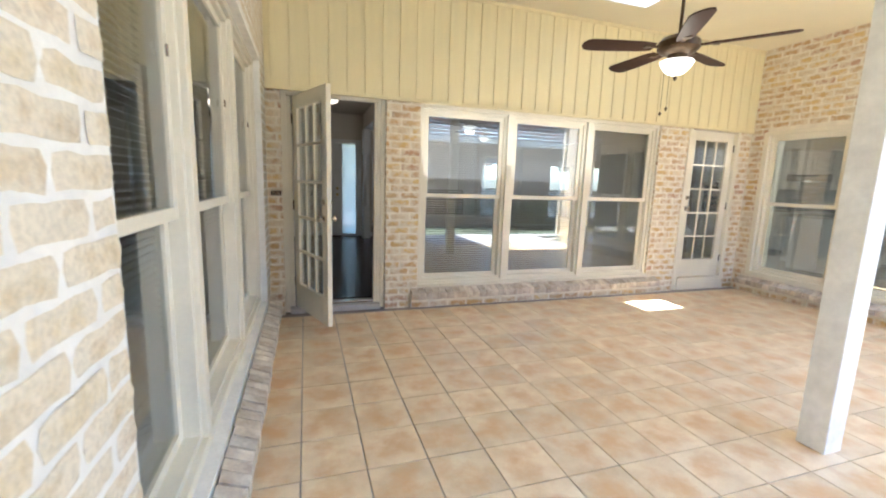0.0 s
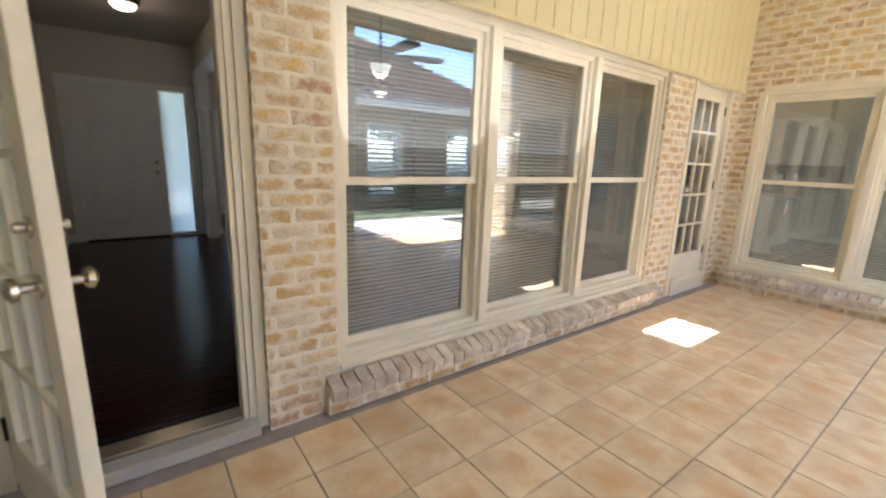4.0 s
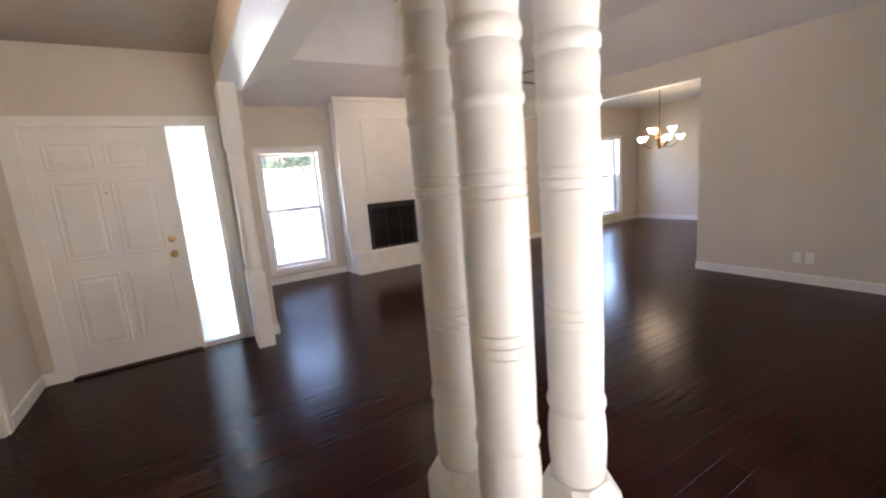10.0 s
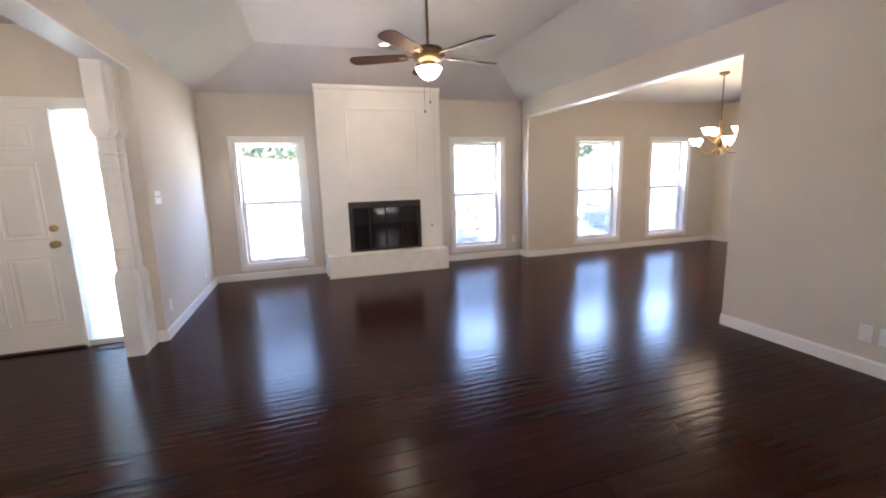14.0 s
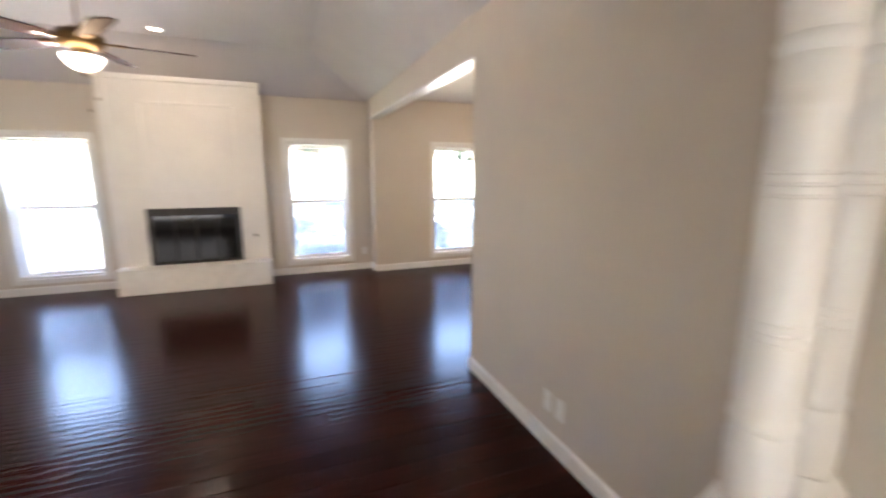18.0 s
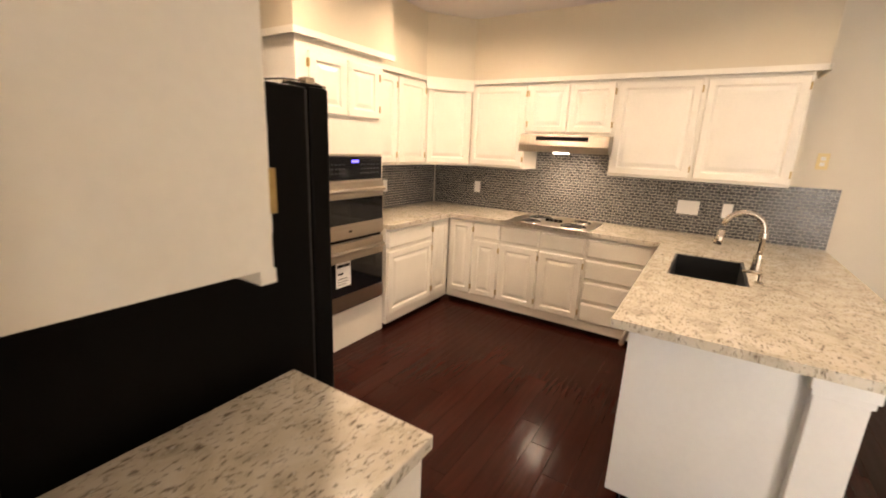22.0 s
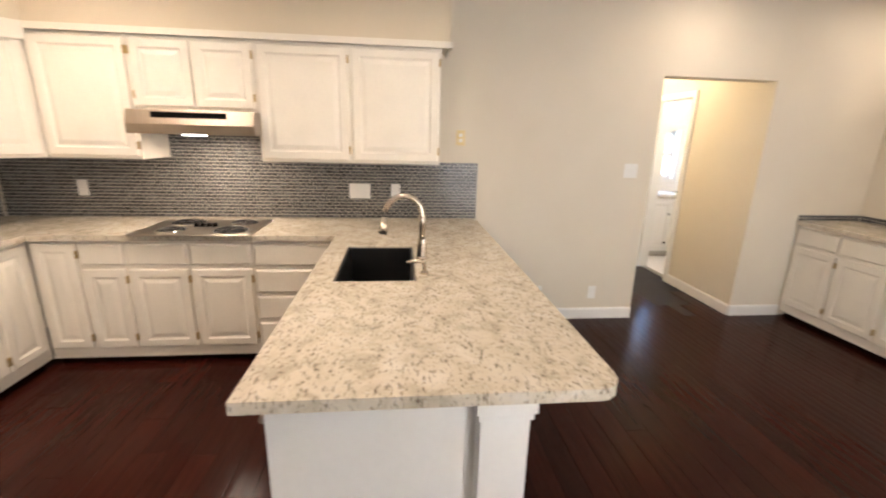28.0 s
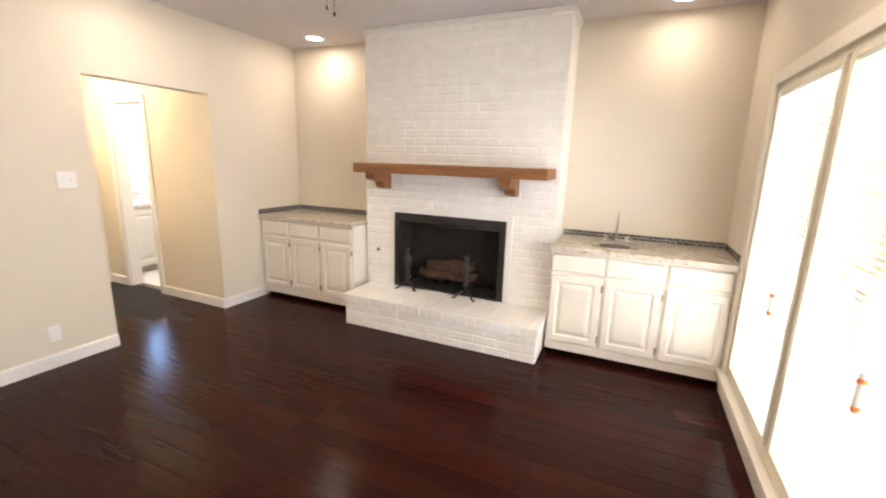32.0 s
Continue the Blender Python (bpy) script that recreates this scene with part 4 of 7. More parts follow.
# kitchen and family room
H_KD = (6.46, 7.26, 0.0, 2.05)
wall("wall_kitchen_north", "y", 3.30, 3.574, 5.575, 9.80, 0.0, 3.36, [H_KD], WALLK, "warm beige painted wall")
H_HALL = (-2.69, -1.71, 0.0, 2.07)
wall("wall_family_east", "x", 9.665, 9.80, -4.0, 7.14, 0.0, 3.36, [H_HALL], WALLK, "warm beige painted wall with a hall opening")
wall("wall_family_south", "y", -4.05, -3.80, 5.30, 12.3, -0.3, 3.36, [], WALLK, "warm beige painted wall")
struct("ceiling_family", boxes((5.575, 9.665, 0.975, 3.30, 2.70, 2.86), (5.30, 9.665, -3.80, 0.03, 2.70, 2.86), (5.40, 9.665, 0.03, 0.975, 2.70, 2.86)), CEIL, "flat painted ceiling", "ceiling")
struct("header_kitchen", boxes((5.50, 5.575, 0.08, 0.975, 2.46, 2.86)), WALL, "painted header over the kitchen opening", "wall")
struct("trim_kitchen_opening", boxes((5.482, 5.499, 0.977, 1.10, 0, 2.46), bev=0.004), WHITE, "white casing beside the kitchen opening", "trim")
# soffits over the wall cabinets
struct("soffit_kitchen", boxes((9.30, 9.665, 0.05, 2.64, 2.15, 2.74), (8.20, 9.665, 2.94, 3.30, 2.15, 2.74), (7.30, 8.20, 2.74, 3.30, 2.17, 2.74)), SOFF, "warm beige soffit over the wall cabinets", "wall")
bm = bmesh.new()
pts = [(8.93, 2.94), (9.30, 2.64), (9.30, 2.94)]
for z0 in (2.15, 2.74):
    bm.faces.new([bm.verts.new((px, py, z0)) for px, py in pts])
bm.verts.ensure_lookup_table()
for k in range(3):
    bm.faces.new((bm.verts[k], bm.verts[(k + 1) % 3], bm.verts[3 + (k + 1) % 3], bm.verts[3 + k]))
bmesh.ops.recalc_face_normals(bm, faces=bm.faces)
struct("soffit_corner", bm, SOFF, "warm beige soffit across the corner", "wall")
tagged(part("trim", boxes((9.285, 9.30, 0.04, 2.63, 2.125, 2.165), (9.285, 9.66, 0.035, 0.05, 2.125, 2.165), (8.21, 8.92, 2.925, 2.94, 2.125, 2.165), (7.285, 8.21, 2.725, 2.74, 2.15, 2.19), (7.285, 7.30, 2.74, 3.29, 2.15, 2.19)), CABW), "off-white cornice strip above the cabinets", "trim", kind="structure")

cs = part("trim", boxes((-0.236, 0.236, -0.014, 0.02, 2.06, 2.165)), CABW)
cs.matrix_world = pose(9.115, 2.79, 0, 0, 0, -39)
tagged(cs, "off-white cornice strip across the corner cabinet", "trim", kind="structure")
# back hall and bright bathroom behind it
wall("wall_hall_south", "y", -2.81, -2.69, 9.80, 12.3, 0.0, 2.9, [(10.66, 11.22, 0.0, 2.03)], WALLK, "warm beige painted wall with a doorway")
wall("wall_hall_north", "y", -1.52, -1.40, 9.80, 12.3, 0.0, 2.9, [], WALLK, "warm beige painted wall")
wall("wall_hall_east", "x", 11.58, 11.70, -2.69, -1.52, 0.0, 2.9, [], WALLK, "warm beige painted wall")
H_BATH = (-3.66, -3.06, 1.02, 1.76)
wall("wall_bath_east", "x", 12.18, 12.30, -5.0, -2.81, -0.3, 2.9, [H_BATH], WHITE, "white painted wall with a window")
wall("wall_outer_east", "x", 12.30, 12.36, -5.0, 7.75, -0.3, 3.36, [H_BATH], MORTAR, "plain outer wall")
struct("floor_bath", boxes((9.9, 12.2, -3.8, -2.81, -0.05, 0.004)), PLATE, "pale bathroom floor", "floor")
struct("ceiling_hall", boxes((9.80, 12.3, -3.80, -1.40, 2.44, 2.6)), WALLK, "painted ceiling", "ceiling")

# baseboards


def baseboard(x0, y0, x1, y1, nx, ny):
    """A moulded baseboard along a wall line, standing off along (nx, ny)."""
    bm = bmesh.new()
    prof = [(0.0, 0.0), (0.014, 0.0), (0.014, 0.085), (0.008, 0.098), (0.0, 0.10)]
    a = [bm.verts.new((x0 + nx * p, y0 + ny * p, z)) for p, z in prof]
    b = [bm.verts.new((x1 + nx * p, y1 + ny * p, z)) for p, z in prof]
    for k in range(4):
        bm.faces.new((a[k], b[k], b[k + 1], a[k + 1]))
    bm.faces.new(a)
    bm.faces.new(list(reversed(b)))
    bmesh.ops.recalc_face_normals(bm, faces=bm.faces)
    struct("baseboard", bm, WHITE, "white moulded baseboard along the wall", "baseboard")


for line in ((-4.1, 5.24, -1.24, 5.24, 0, -1), (-1.10, 1.51, -1.10, 3.11, 1, 0), (-1.10, 4.49, -1.10, 5.24, 1, 0), (-4.2, 1.51, -1.10, 1.51, 0, -1), (-1.10, 5.24, -1.01, 5.24, 0, -1), (0.475, 5.24, 0.55, 5.24, 0, -1),
             (0.70, 5.11, 0.70, 7.41, 1, 0), (0.70, 7.41, 2.21, 7.41, 0, -1), (4.0, 7.41, 5.53, 7.41, 0, -1), (5.53, 7.14, 9.665, 7.14, 0, -1), (5.50, 1.10, 5.50, 3.574, -1, 0), (5.50, 0.975, 5.575, 0.975, 0, -1),
             (5.50, 3.574, 6.39, 3.574, 0, 1), (7.33, 3.574, 9.665, 3.574, 0, 1), (9.665, 3.574, 9.665, 7.14, -1, 0), (9.665, -1.71, 9.665, -0.24, -1, 0), (9.665, -3.19, 9.665, -2.69, -1, 0),
             (9.665, -2.69, 10.60, -2.69, 0, 1), (11.28, -2.69, 11.58, -2.69, 0, 1), (11.58, -2.69, 11.58, -1.52, -1, 0), (9.80, -1.52, 11.58, -1.52, 0, -1), (5.30, -3.19, 5.30, 0.22, 1, 0), (0.63, 5.11, 0.70, 5.11, 0, -1), (5.53, 7.14, 5.53, 7.41, -1, 0)):
    baseboard(*line)


# door casings
def casing(name, axis, plane, out, a0, a1, top, mat=WHITE, width=0.065, label="white moulded door casing"):
    y0, y1 = sorted((plane, plane + out * 0.018))
    items = [(a0 - width, a0, 0.0, top + width), (a1, a1 + width, 0.0, top + width), (a0, a1, top, top + width)]
    bm = boxes(*[(l, r, y0, y1, lo, hi) if axis == "y" else (y0, y1, l, r, lo, hi) for l, r, lo, hi in items], bev=0.004)
    return struct(name, bm, mat, label, "trim")


casing("trim_side_door", "x", -1.10, 1, 3.18, 4.42, 1.98, width=0.05)
struct("trim_side_jamb", boxes((-1.24, -1.10, 3.18, 3.20, 0, 1.98), (-1.24, -1.10, 4.40, 4.42, 0, 1.98), (-1.24, -1.10, 3.20, 4.40, 1.96, 1.98), (-1.185, -1.15, 4.388, 4.40, 0, 1.96)), WHITE, "white door jamb with a stop", "trim")
casing("trim_kitchen_door", "y", 3.30, -1, 6.46, 7.26, 2.05, CABW)
casing("trim_kitchen_door_dining", "y", 3.574, 1, 6.46, 7.26, 2.05)
struct("trim_kitchen_jamb", boxes((6.46, 6.475, 3.30, 3.574, 0, 2.05), (7.245, 7.26, 3.30, 3.574, 0, 2.05), (6.475, 7.245, 3.30, 3.574, 2.035, 2.05)), GLOSSW, "white door jamb", "trim")
casing("trim_hall_door", "x", 11.58, -1, -2.40, -1.66, 2.03)
casing("trim_bath_door", "y", -2.69, 1, 10.66, 11.22, 2.03)
struct("trim_bath_jamb", boxes((10.66, 10.675, -2.81, -2.69, 0, 2.03), (11.205, 11.22, -2.81, -2.69, 0, 2.03)), WHITE, "white door jamb", "trim")

# ---- porch things ----
mark()
def porch_row(tag, at, rz, spans, z0, z1, rail, thick, total):
    """A run of cream double-hung windows with mullions between and a frame round all."""
    for k, (a, b) in enumerate(spans):
        hung_window("window_%s_%d" % (tag, k + 1), (at[0] + (a if rz == 0 else 0), at[1] + (0 if rz == 0 else (-a if rz == -90 else a)), 0), rz, b - a, z0 + 0.05, z1 - 0.045, rail, thick, CREAM, GLASSR, "cream double-hung porch window with a slatted blind behind")


N_SP = [(0.38 + 0.045, 1.385), (1.455, 2.42), (2.49, 3.49 - 0.045)]
porch_row("north", (0, 0.035, 0), 0, N_SP, 0.14, 2.06, 1.125, 0.135, None)
struct("trim_north_windows", boxes((0.397, 0.425, 0.03, 0.17, 0.14, 2.058), (3.445, 3.473, 0.03, 0.17, 0.14, 2.058), (0.425, 3.445, 0.02, 0.17, 2.015, 2.058), (0.397, 3.473, -0.016, 0.03, 0.142, 0.172), (0.425, 3.445, 0.03, 0.17, 0.14, 0.19), (1.385, 1.455, 0.02, 0.17, 0.19, 2.015), (2.42, 2.49, 0.02, 0.17, 0.19, 2.015), bev=0.003), CREAM, "cream frame, mullions and sill of the window row", "trim")
for a, b in N_SP:
    blind((a + 0.05, 0.168, 0), 0, b - a - 0.10, 0.24, 1.98, 26)
E_SP = [(0.245, 1.12), (1.18, 2.08), (2.14, 3.015)]
porch_row("east", (5.03, 0.0, 0), -90, E_SP, 0.16, 2.05, 1.125, 0.244, None)
struct("trim_east_windows", boxes((5.012, 5.274, -0.245, -0.18, 0.16, 2.05), (5.012, 5.274, -3.08, -3.015, 0.16, 2.05), (5.012, 5.274, -3.015, -0.245, 2.005, 2.05), (5.012, 5.274, -3.015, -0.245, 0.16, 0.21), (5.016, 5.20, -1.18, -1.12, 0.21, 2.005), (5.016, 5.20, -2.14, -2.08, 0.21, 2.005), (5.20, 5.266, -1.158, -1.142, 0.21, 2.005), (5.20, 5.266, -2.118, -2.102, 0.21, 2.005), bev=0.003), CREAM, "cream frame and mullions of the window row", "trim")
struct("trim_east_windows_inside", boxes((5.276, 5.294, -3.11, -3.03, 0.03, 2.11), (5.276, 5.294, -0.23, -0.15, 0.03, 2.11), (5.276, 5.294, -3.03, -0.23, 2.03, 2.11), (5.276, 5.321, -3.13, -0.13, 0.12, 0.16), (5.276, 5.294, -3.03, -0.23, 0.03, 0.12), bev=0.004), CABW, "white casing and sill of the family room windows", "trim")
for a, b in E_SP:
    bl = blind((5.248, -a + 0.012, 0), -90, b - a + 0.024, 0.225, 1.99, 5)
    part("lift_cord", boxes((0.2985, 0.3015, 0.018, 0.020, 0.90, 1.97)), BLIND, bl)
    tg = part("warning_tag", lathe([(0.004, 0.935), (0.013, 0.93), (0.014, 0.79), (0.004, 0.785)], 14, (0.30, 0.024)), PLATE, bl, "white curled paper tag with orange bands")
    for z in (0.80, 0.895):
        part("band", lathe([(0.0146, z), (0.0150, z + 0.003), (0.0150, z + 0.014), (0.0146, z + 0.017)], 14, (0.30, 0.024)), TASSEL, tg)
W_SP = [(-3.275, -2.49), (-2.42, -1.41), (-1.34, -0.375)]
porch_row("west", (-1.135, 0.0, 0), 90, W_SP, 0.16, 2.20, 1.125, 0.185, None)
struct("trim_west_windows", boxes((-1.32, -1.13, -3.318, -3.275, 0.16, 2.20), (-1.32, -1.13, -0.375, -0.31, 0.16, 2.20), (-1.32, -1.13, -3.275, -0.375, 2.155, 2.20), (-1.32, -1.13, -3.275, -0.375, 0.16, 0.21), (-1.32, -1.132, -2.49, -2.42, 0.21, 2.155), (-1.32, -1.132, -1.41, -1.34, 0.21, 2.155), bev=0.003), CREAM, "cream frame and mullions of the window row", "trim")
for k, (a, b) in enumerate(W_SP):
    for lx in (0.046, b - a - 0.058):
        part("vent_latch", boxes((lx, lx + 0.012, 0.036, 0.0455, 1.655, 1.695), bev=0.002), NICKEL, bpy.data.objects["window_west_%d" % (k + 1)], "small metal vent latch")
for a, b in W_SP:
    blind((-1.255, a + 0.05, 0), 90, b - a - 0.10, 0.26, 2.10, 18)


def sill_course(name, rz, plane, a0, a1):
    """A row of sloped brick-on-edge sill pieces under a window row."""
    p = struct(name, boxes((a0, a1, plane - 0.06, plane, PZ, 0.06)) if rz == 0 else boxes((min(plane, plane + (0.06 if rz == 90 else -0.06)), max(plane, plane + (0.06 if rz == 90 else -0.06)), a0, a1, PZ, 0.06)), MORTAR, "mortar bed of the brick window sill", "trim")
    fill = (a0, a1, plane - 0.110, plane - 0.002, 0.036, 0.088) if rz == 0 else ((plane - 0.110, plane - 0.002) if rz == -90 else (plane + 0.002, plane + 0.110)) + (a0, a1, 0.036, 0.088)
    part("sill_mortar", boxes(fill), MORTAR, p)
    bm = bmesh.new()
    l, h, d, c = 0.073, 0.075, 0.105, 0.003
    vs = [bm.verts.new(v) for v in ((0, 0, 0.03), (l, 0, 0.03), (l, -d, 0.0), (0, -d, 0.0), (c, 0, h + 0.03), (l - c, 0, h + 0.03), (l - c, -d, h - 0.012), (c, -d, h - 0.012))]
    for f in ((3, 2, 1, 0), (4, 5, 6, 7), (0, 1, 5, 4), (1, 2, 6, 5), (2, 3, 7, 6), (3, 0, 4, 7)):
        bm.faces.new([vs[i] for i in f])
    me = mesh_of("sill_brick", bm, SILLB)
    a = a0
    rnd = random.Random(7)
    while a < a1 - 0.05:
        ob = new("brick", me)
        j = rnd.uniform(-0.006, 0.006)
        ob.matrix_world = pose(a, plane - 0.012 + j, 0.03 + j * 0.5) if rz == 0 else (pose(plane - 0.012 + j, a + 0.066, 0.03 + j * 0.5, 0, 0, -90) if rz == -90 else pose(plane + 0.012 + j, a, 0.03 + j * 0.5, 0, 0, 90))
        ob.parent = p
        a += 0.077
    return p


s1 = sill_course("sill_north", 0, -0.0, 0.31, 3.60)
s2 = sill_course("sill_east", -90, 5.03, -3.12, -0.12)
sill_course("sill_west", 90, -1.08, -3.37, -0.10)
lay_bricks(s1, 0, -0.06, 0.31, 3.60, PZ, 0.03, [])
lay_bricks(s2, -90, 4.97, -3.12, -0.12, PZ, 0.03, [])


def french_door(name, label, at, rz, w, h, mat, cols=3, rows=5, knob="r"):
    t = thing(name, label, "door", at, rz)
    tagged(t, kind="structure")
    st, br, tr, th = 0.105, 0.24, 0.12, 0.042
    gx0, gx1, gz0, gz1 = st, w - st, br, h - tr
    part("door_frame", boxes((0, st, 0, th, 0, h), (w - st, w, 0, th, 0, h), (st, w - st, 0, th, 0, br), (st, w - st, 0, th, h - tr, h), bev=0.003), mat, t)
    cw, ch = (gx1 - gx0) / cols, (gz1 - gz0) / rows
    for c in range(1, cols):
        part("muntin", boxes((gx0 + c * cw - 0.011, gx0 + c * cw + 0.011, 0.006, th - 0.006, gz0, gz1)), mat, t)
    for r in range(1, rows):
        part("muntin", boxes((gx0, gx1, 0.004, th - 0.004, gz0 + r * ch - 0.011, gz0 + r * ch + 0.011)), mat, t)
    for c in range(cols):
        for r in range(rows):
            g = part("pane", boxes((gx0 + c * cw + 0.011, gx0 + (c + 1) * cw - 0.011, th / 2 - 0.002, th / 2 + 0.002, gz0 + r * ch + 0.011, gz0 + (r + 1) * ch - 0.011)), GLASSR, t)
            g.visible_shadow = False
    kx = w - 0.06 if knob == "r" else 0.06
    for z, r in ((0.93, 0.030), (1.07, 0.026)):
        for s, y in ((-1, 0.0), (1, th)):
            k = part("door_knob" if z < 1 else "deadbolt", lathe([(0.001, 0.0), (r, 0.001), (r, 0.008), (0.012, 0.012), (0.012, 0.035 if z < 1 else 0.016), (r * 0.9 if z < 1 else 0.014, 0.042 if z < 1 else 0.018), (r if z < 1 else 0.014, 0.055 if z < 1 else 0.026), (0.016 if z < 1 else 0.010, 0.066 if z < 1 else 0.030)], 16), NICKEL, t, "aged nickel knob" if z < 1 else "")
            k.matrix_local = pose(kx, y, z, 90 if s < 0 else -90)
    hx = -0.004 if knob == "r" else w + 0.004
    for z in (0.25, h / 2, h - 0.2):
        part("hinge", lathe([(0.007, z - 0.045), (0.007, z + 0.045)], 8, (hx, -0.004)), BRONZE, t, "dark hinge")
    return t


french_door("door_porch_open", "cream fifteen-pane french door standing open onto the porch", (-0.845, 0.045, 0.0), -69.5, 0.775, 2.01, CREAM)
french_door("door_porch_closed", "closed cream fifteen-pane french door at the porch corner", (3.99, 0.03, 0.10), 0, 0.77, 1.94, CREAM, knob="l")
struct("trim_porch_door", boxes((-0.946, -0.90, 0.044, 0.108, PZ, 2.066), (-0.90, -0.853, 0.070, 0.108, PZ, 2.02), (-0.012, 0.035, 0.032, 0.075, PZ, 2.066), (-0.046, -0.012, 0.046, 0.075, PZ, 2.02), (-0.070, -0.046, 0.058, 0.075, PZ, 2.02), (-0.90, -0.012, 0.044, 0.075, 2.02, 2.066), bev=0.003), CREAM, "cream stepped door frame", "trim")
struct("wall_porch_return", boxes((-0.0725, 0.034, 0.0755, 0.1385, PZ, 2.03)), WALL, "greige plaster return beside the porch door", "wall")
struct("trim_porch_latch", boxes((-0.0715, -0.0705, 0.060, 0.073, 0.90, 1.0)), BRASS, "brass strike plate on the door frame", "trim")
t = thing("weep_vent", "small black slotted weep vent in the brick joint", "vent", (-1.045, -0.0075, 1.095))
part("frame", boxes((0, 0.085, -0.004, 0.004, 0, 0.006), (0, 0.085, -0.004, 0.004, 0.034, 0.040), (0, 0.006, -0.004, 0.004, 0.006, 0.034), (0.079, 0.085, -0.004, 0.004, 0.006, 0.034)), BLACK, t)
for k in range(4):
    part("slat", boxes((0.006, 0.079, -0.002, 0.003, 0.009 + k * 0.0065, 0.012 + k * 0.0065)), BLACK, t)
struct("trim_porch_sill", boxes((-0.90, -0.012, -0.03, 0.06, PZ, -0.012), bev=0.004), CONC, "worn door sill", "trim")
struct("trim_porch_threshold", boxes((-0.853, -0.072, 0.06, 0.158, -0.012, 0.006), bev=0.003), NICKEL, "aluminium threshold", "trim")
struct("trim_corner_door", boxes((3.93, 3.985, -0.016, 0.158, PZ, 2.10), (4.765, 4.82, -0.016, 0.158, PZ, 2.10), (3.985, 4.765, -0.016, 0.158, 2.045, 2.10), (3.985, 4.765, -0.04, 0.158, PZ, 0.095), bev=0.003), CREAM, "cream door frame", "trim")

# porch post
t = thing("porch_post", "square weathered white wooden porch post", "post", (1.86, -2.94, PZ))
part("shaft", boxes((-0.068, 0.068, -0.068, 0.068, 0.0, 2.95), bev=0.006), POSTP, t)
# dark slip stands in for the shadow gap at the foot of the shaft
part("base_shadow_gap", boxes((-0.055, 0.055, -0.055, 0.055, -0.02, 0.0)), IRON, t, "dark slip coloured for the shadow gap under the post")


def ceiling_fan(label, at, top, blades, lampmat, turn, metal, chains=(0.22, 0.30)):
    """A fan hanging at (x, y): top is the ceiling, at[2] the bottom of the glass bowl."""
    cx, cy, zb = at
    t = thing("ceiling_fan", label, "ceiling fan", (cx, cy, zb))
    H = top - zb
    part("canopy", lathe([(0.062, H), (0.060, H - 0.03), (0.035, H - 0.06), (0.018, H - 0.07)]), metal, t)
    part("downrod", lathe([(0.011, min(0.28, H - 0.06)), (0.011, H - 0.05)], 12), metal, t)
    part("motor_housing", lathe([(0.02, 0.30), (0.05, 0.285), (0.11, 0.265), (0.135, 0.235), (0.135, 0.195), (0.11, 0.17), (0.065, 0.155), (0.06, 0.12)], 28), metal, t)
    bowl = part("lamp_bowl", lathe([(0.016, 0.022), (0.045, 0.030), (0.072, 0.050), (0.094, 0.080), (0.108, 0.106), (0.106, 0.115), (0.06, 0.118)], 28), lampmat, t, "frosted glass bowl, lit")
    bowl.visible_shadow = False
    part("finial", lathe([(0.003, -0.012), (0.012, 0.0), (0.014, 0.012), (0.006, 0.02)], 12), metal, t)
    for k in range(5):
        a = turn + 72 * k
        bm = bmesh.new()
        prof = [(0.17, 0.045), (0.24, 0.058), (0.45, 0.068), (0.60, 0.070), (0.64, 0.055), (0.66, 0.02)]
        lo = [bm.verts.new((r, s * w, z)) for z in (-0.004, 0.004) for s in (1, -1) for r, w in prof]
        n = len(prof)
        for z in (0, 1):
            o = z * 2 * n
            f = [lo[o + i] for i in range(n)] + [lo[o + n + i] for i in reversed(range(n))]
            bm.faces.new(f if z else list(reversed(f)))
        loop = list(range(n)) + [n + i for i in reversed(range(n))]
        for i in range(len(loop)):
            p, q = loop[i], loop[(i + 1) % len(loop)]
            bm.faces.new((lo[p], lo[q], lo[2 * n + q], lo[2 * n + p]))
        bmesh.ops.recalc_face_normals(bm, faces=bm.faces)
        b = part("blade", bm, BLADE, t, "dark walnut blade")
        b.matrix_local = pose(0, 0, 0.205, 0, 0, a) @ pose(0, 0, 0, 11)
        ir = part("blade_iron", boxes((0.10, 0.22, -0.014, 0.014, -0.006, 0.006), (0.20, 0.24, -0.035, 0.035, -0.008, 0.003), bev=0.003), metal, t)
        ir.matrix_local = pose(0, 0, 0.205, 0, 0, a)
    for dx, l in zip((0.03, -0.02), chains):
        part("pull_chain", boxes((dx - 0.001, dx + 0.001, 0.079, 0.081, -l, 0.12)), metal, t)
        part("chain_bob", lathe([(0.002, -l - 0.03), (0.008, -l - 0.02), (0.009, -l - 0.01), (0.003, -l)], 10, (dx, 0.08)), metal, t)
    return t


ceiling_fan("dark bronze porch ceiling fan with a frosted lamp", (1.72, -1.84, 2.03), 3.10, 5, FROSTP, 18, DARKB, (0.17, 0.21))
settle()
ceiling_fan("bronze ceiling fan with a lit frosted bowl", (3.03, 4.35, 2.16), 3.03, 5, FROST, 10, AGEDB, (0.12, 0.20))
ceiling_fan("dark ceiling fan in the family room", (7.66, -2.05, 2.43), 2.70, 5, FROST, 30, BRONZE, (0.06, 0.10))

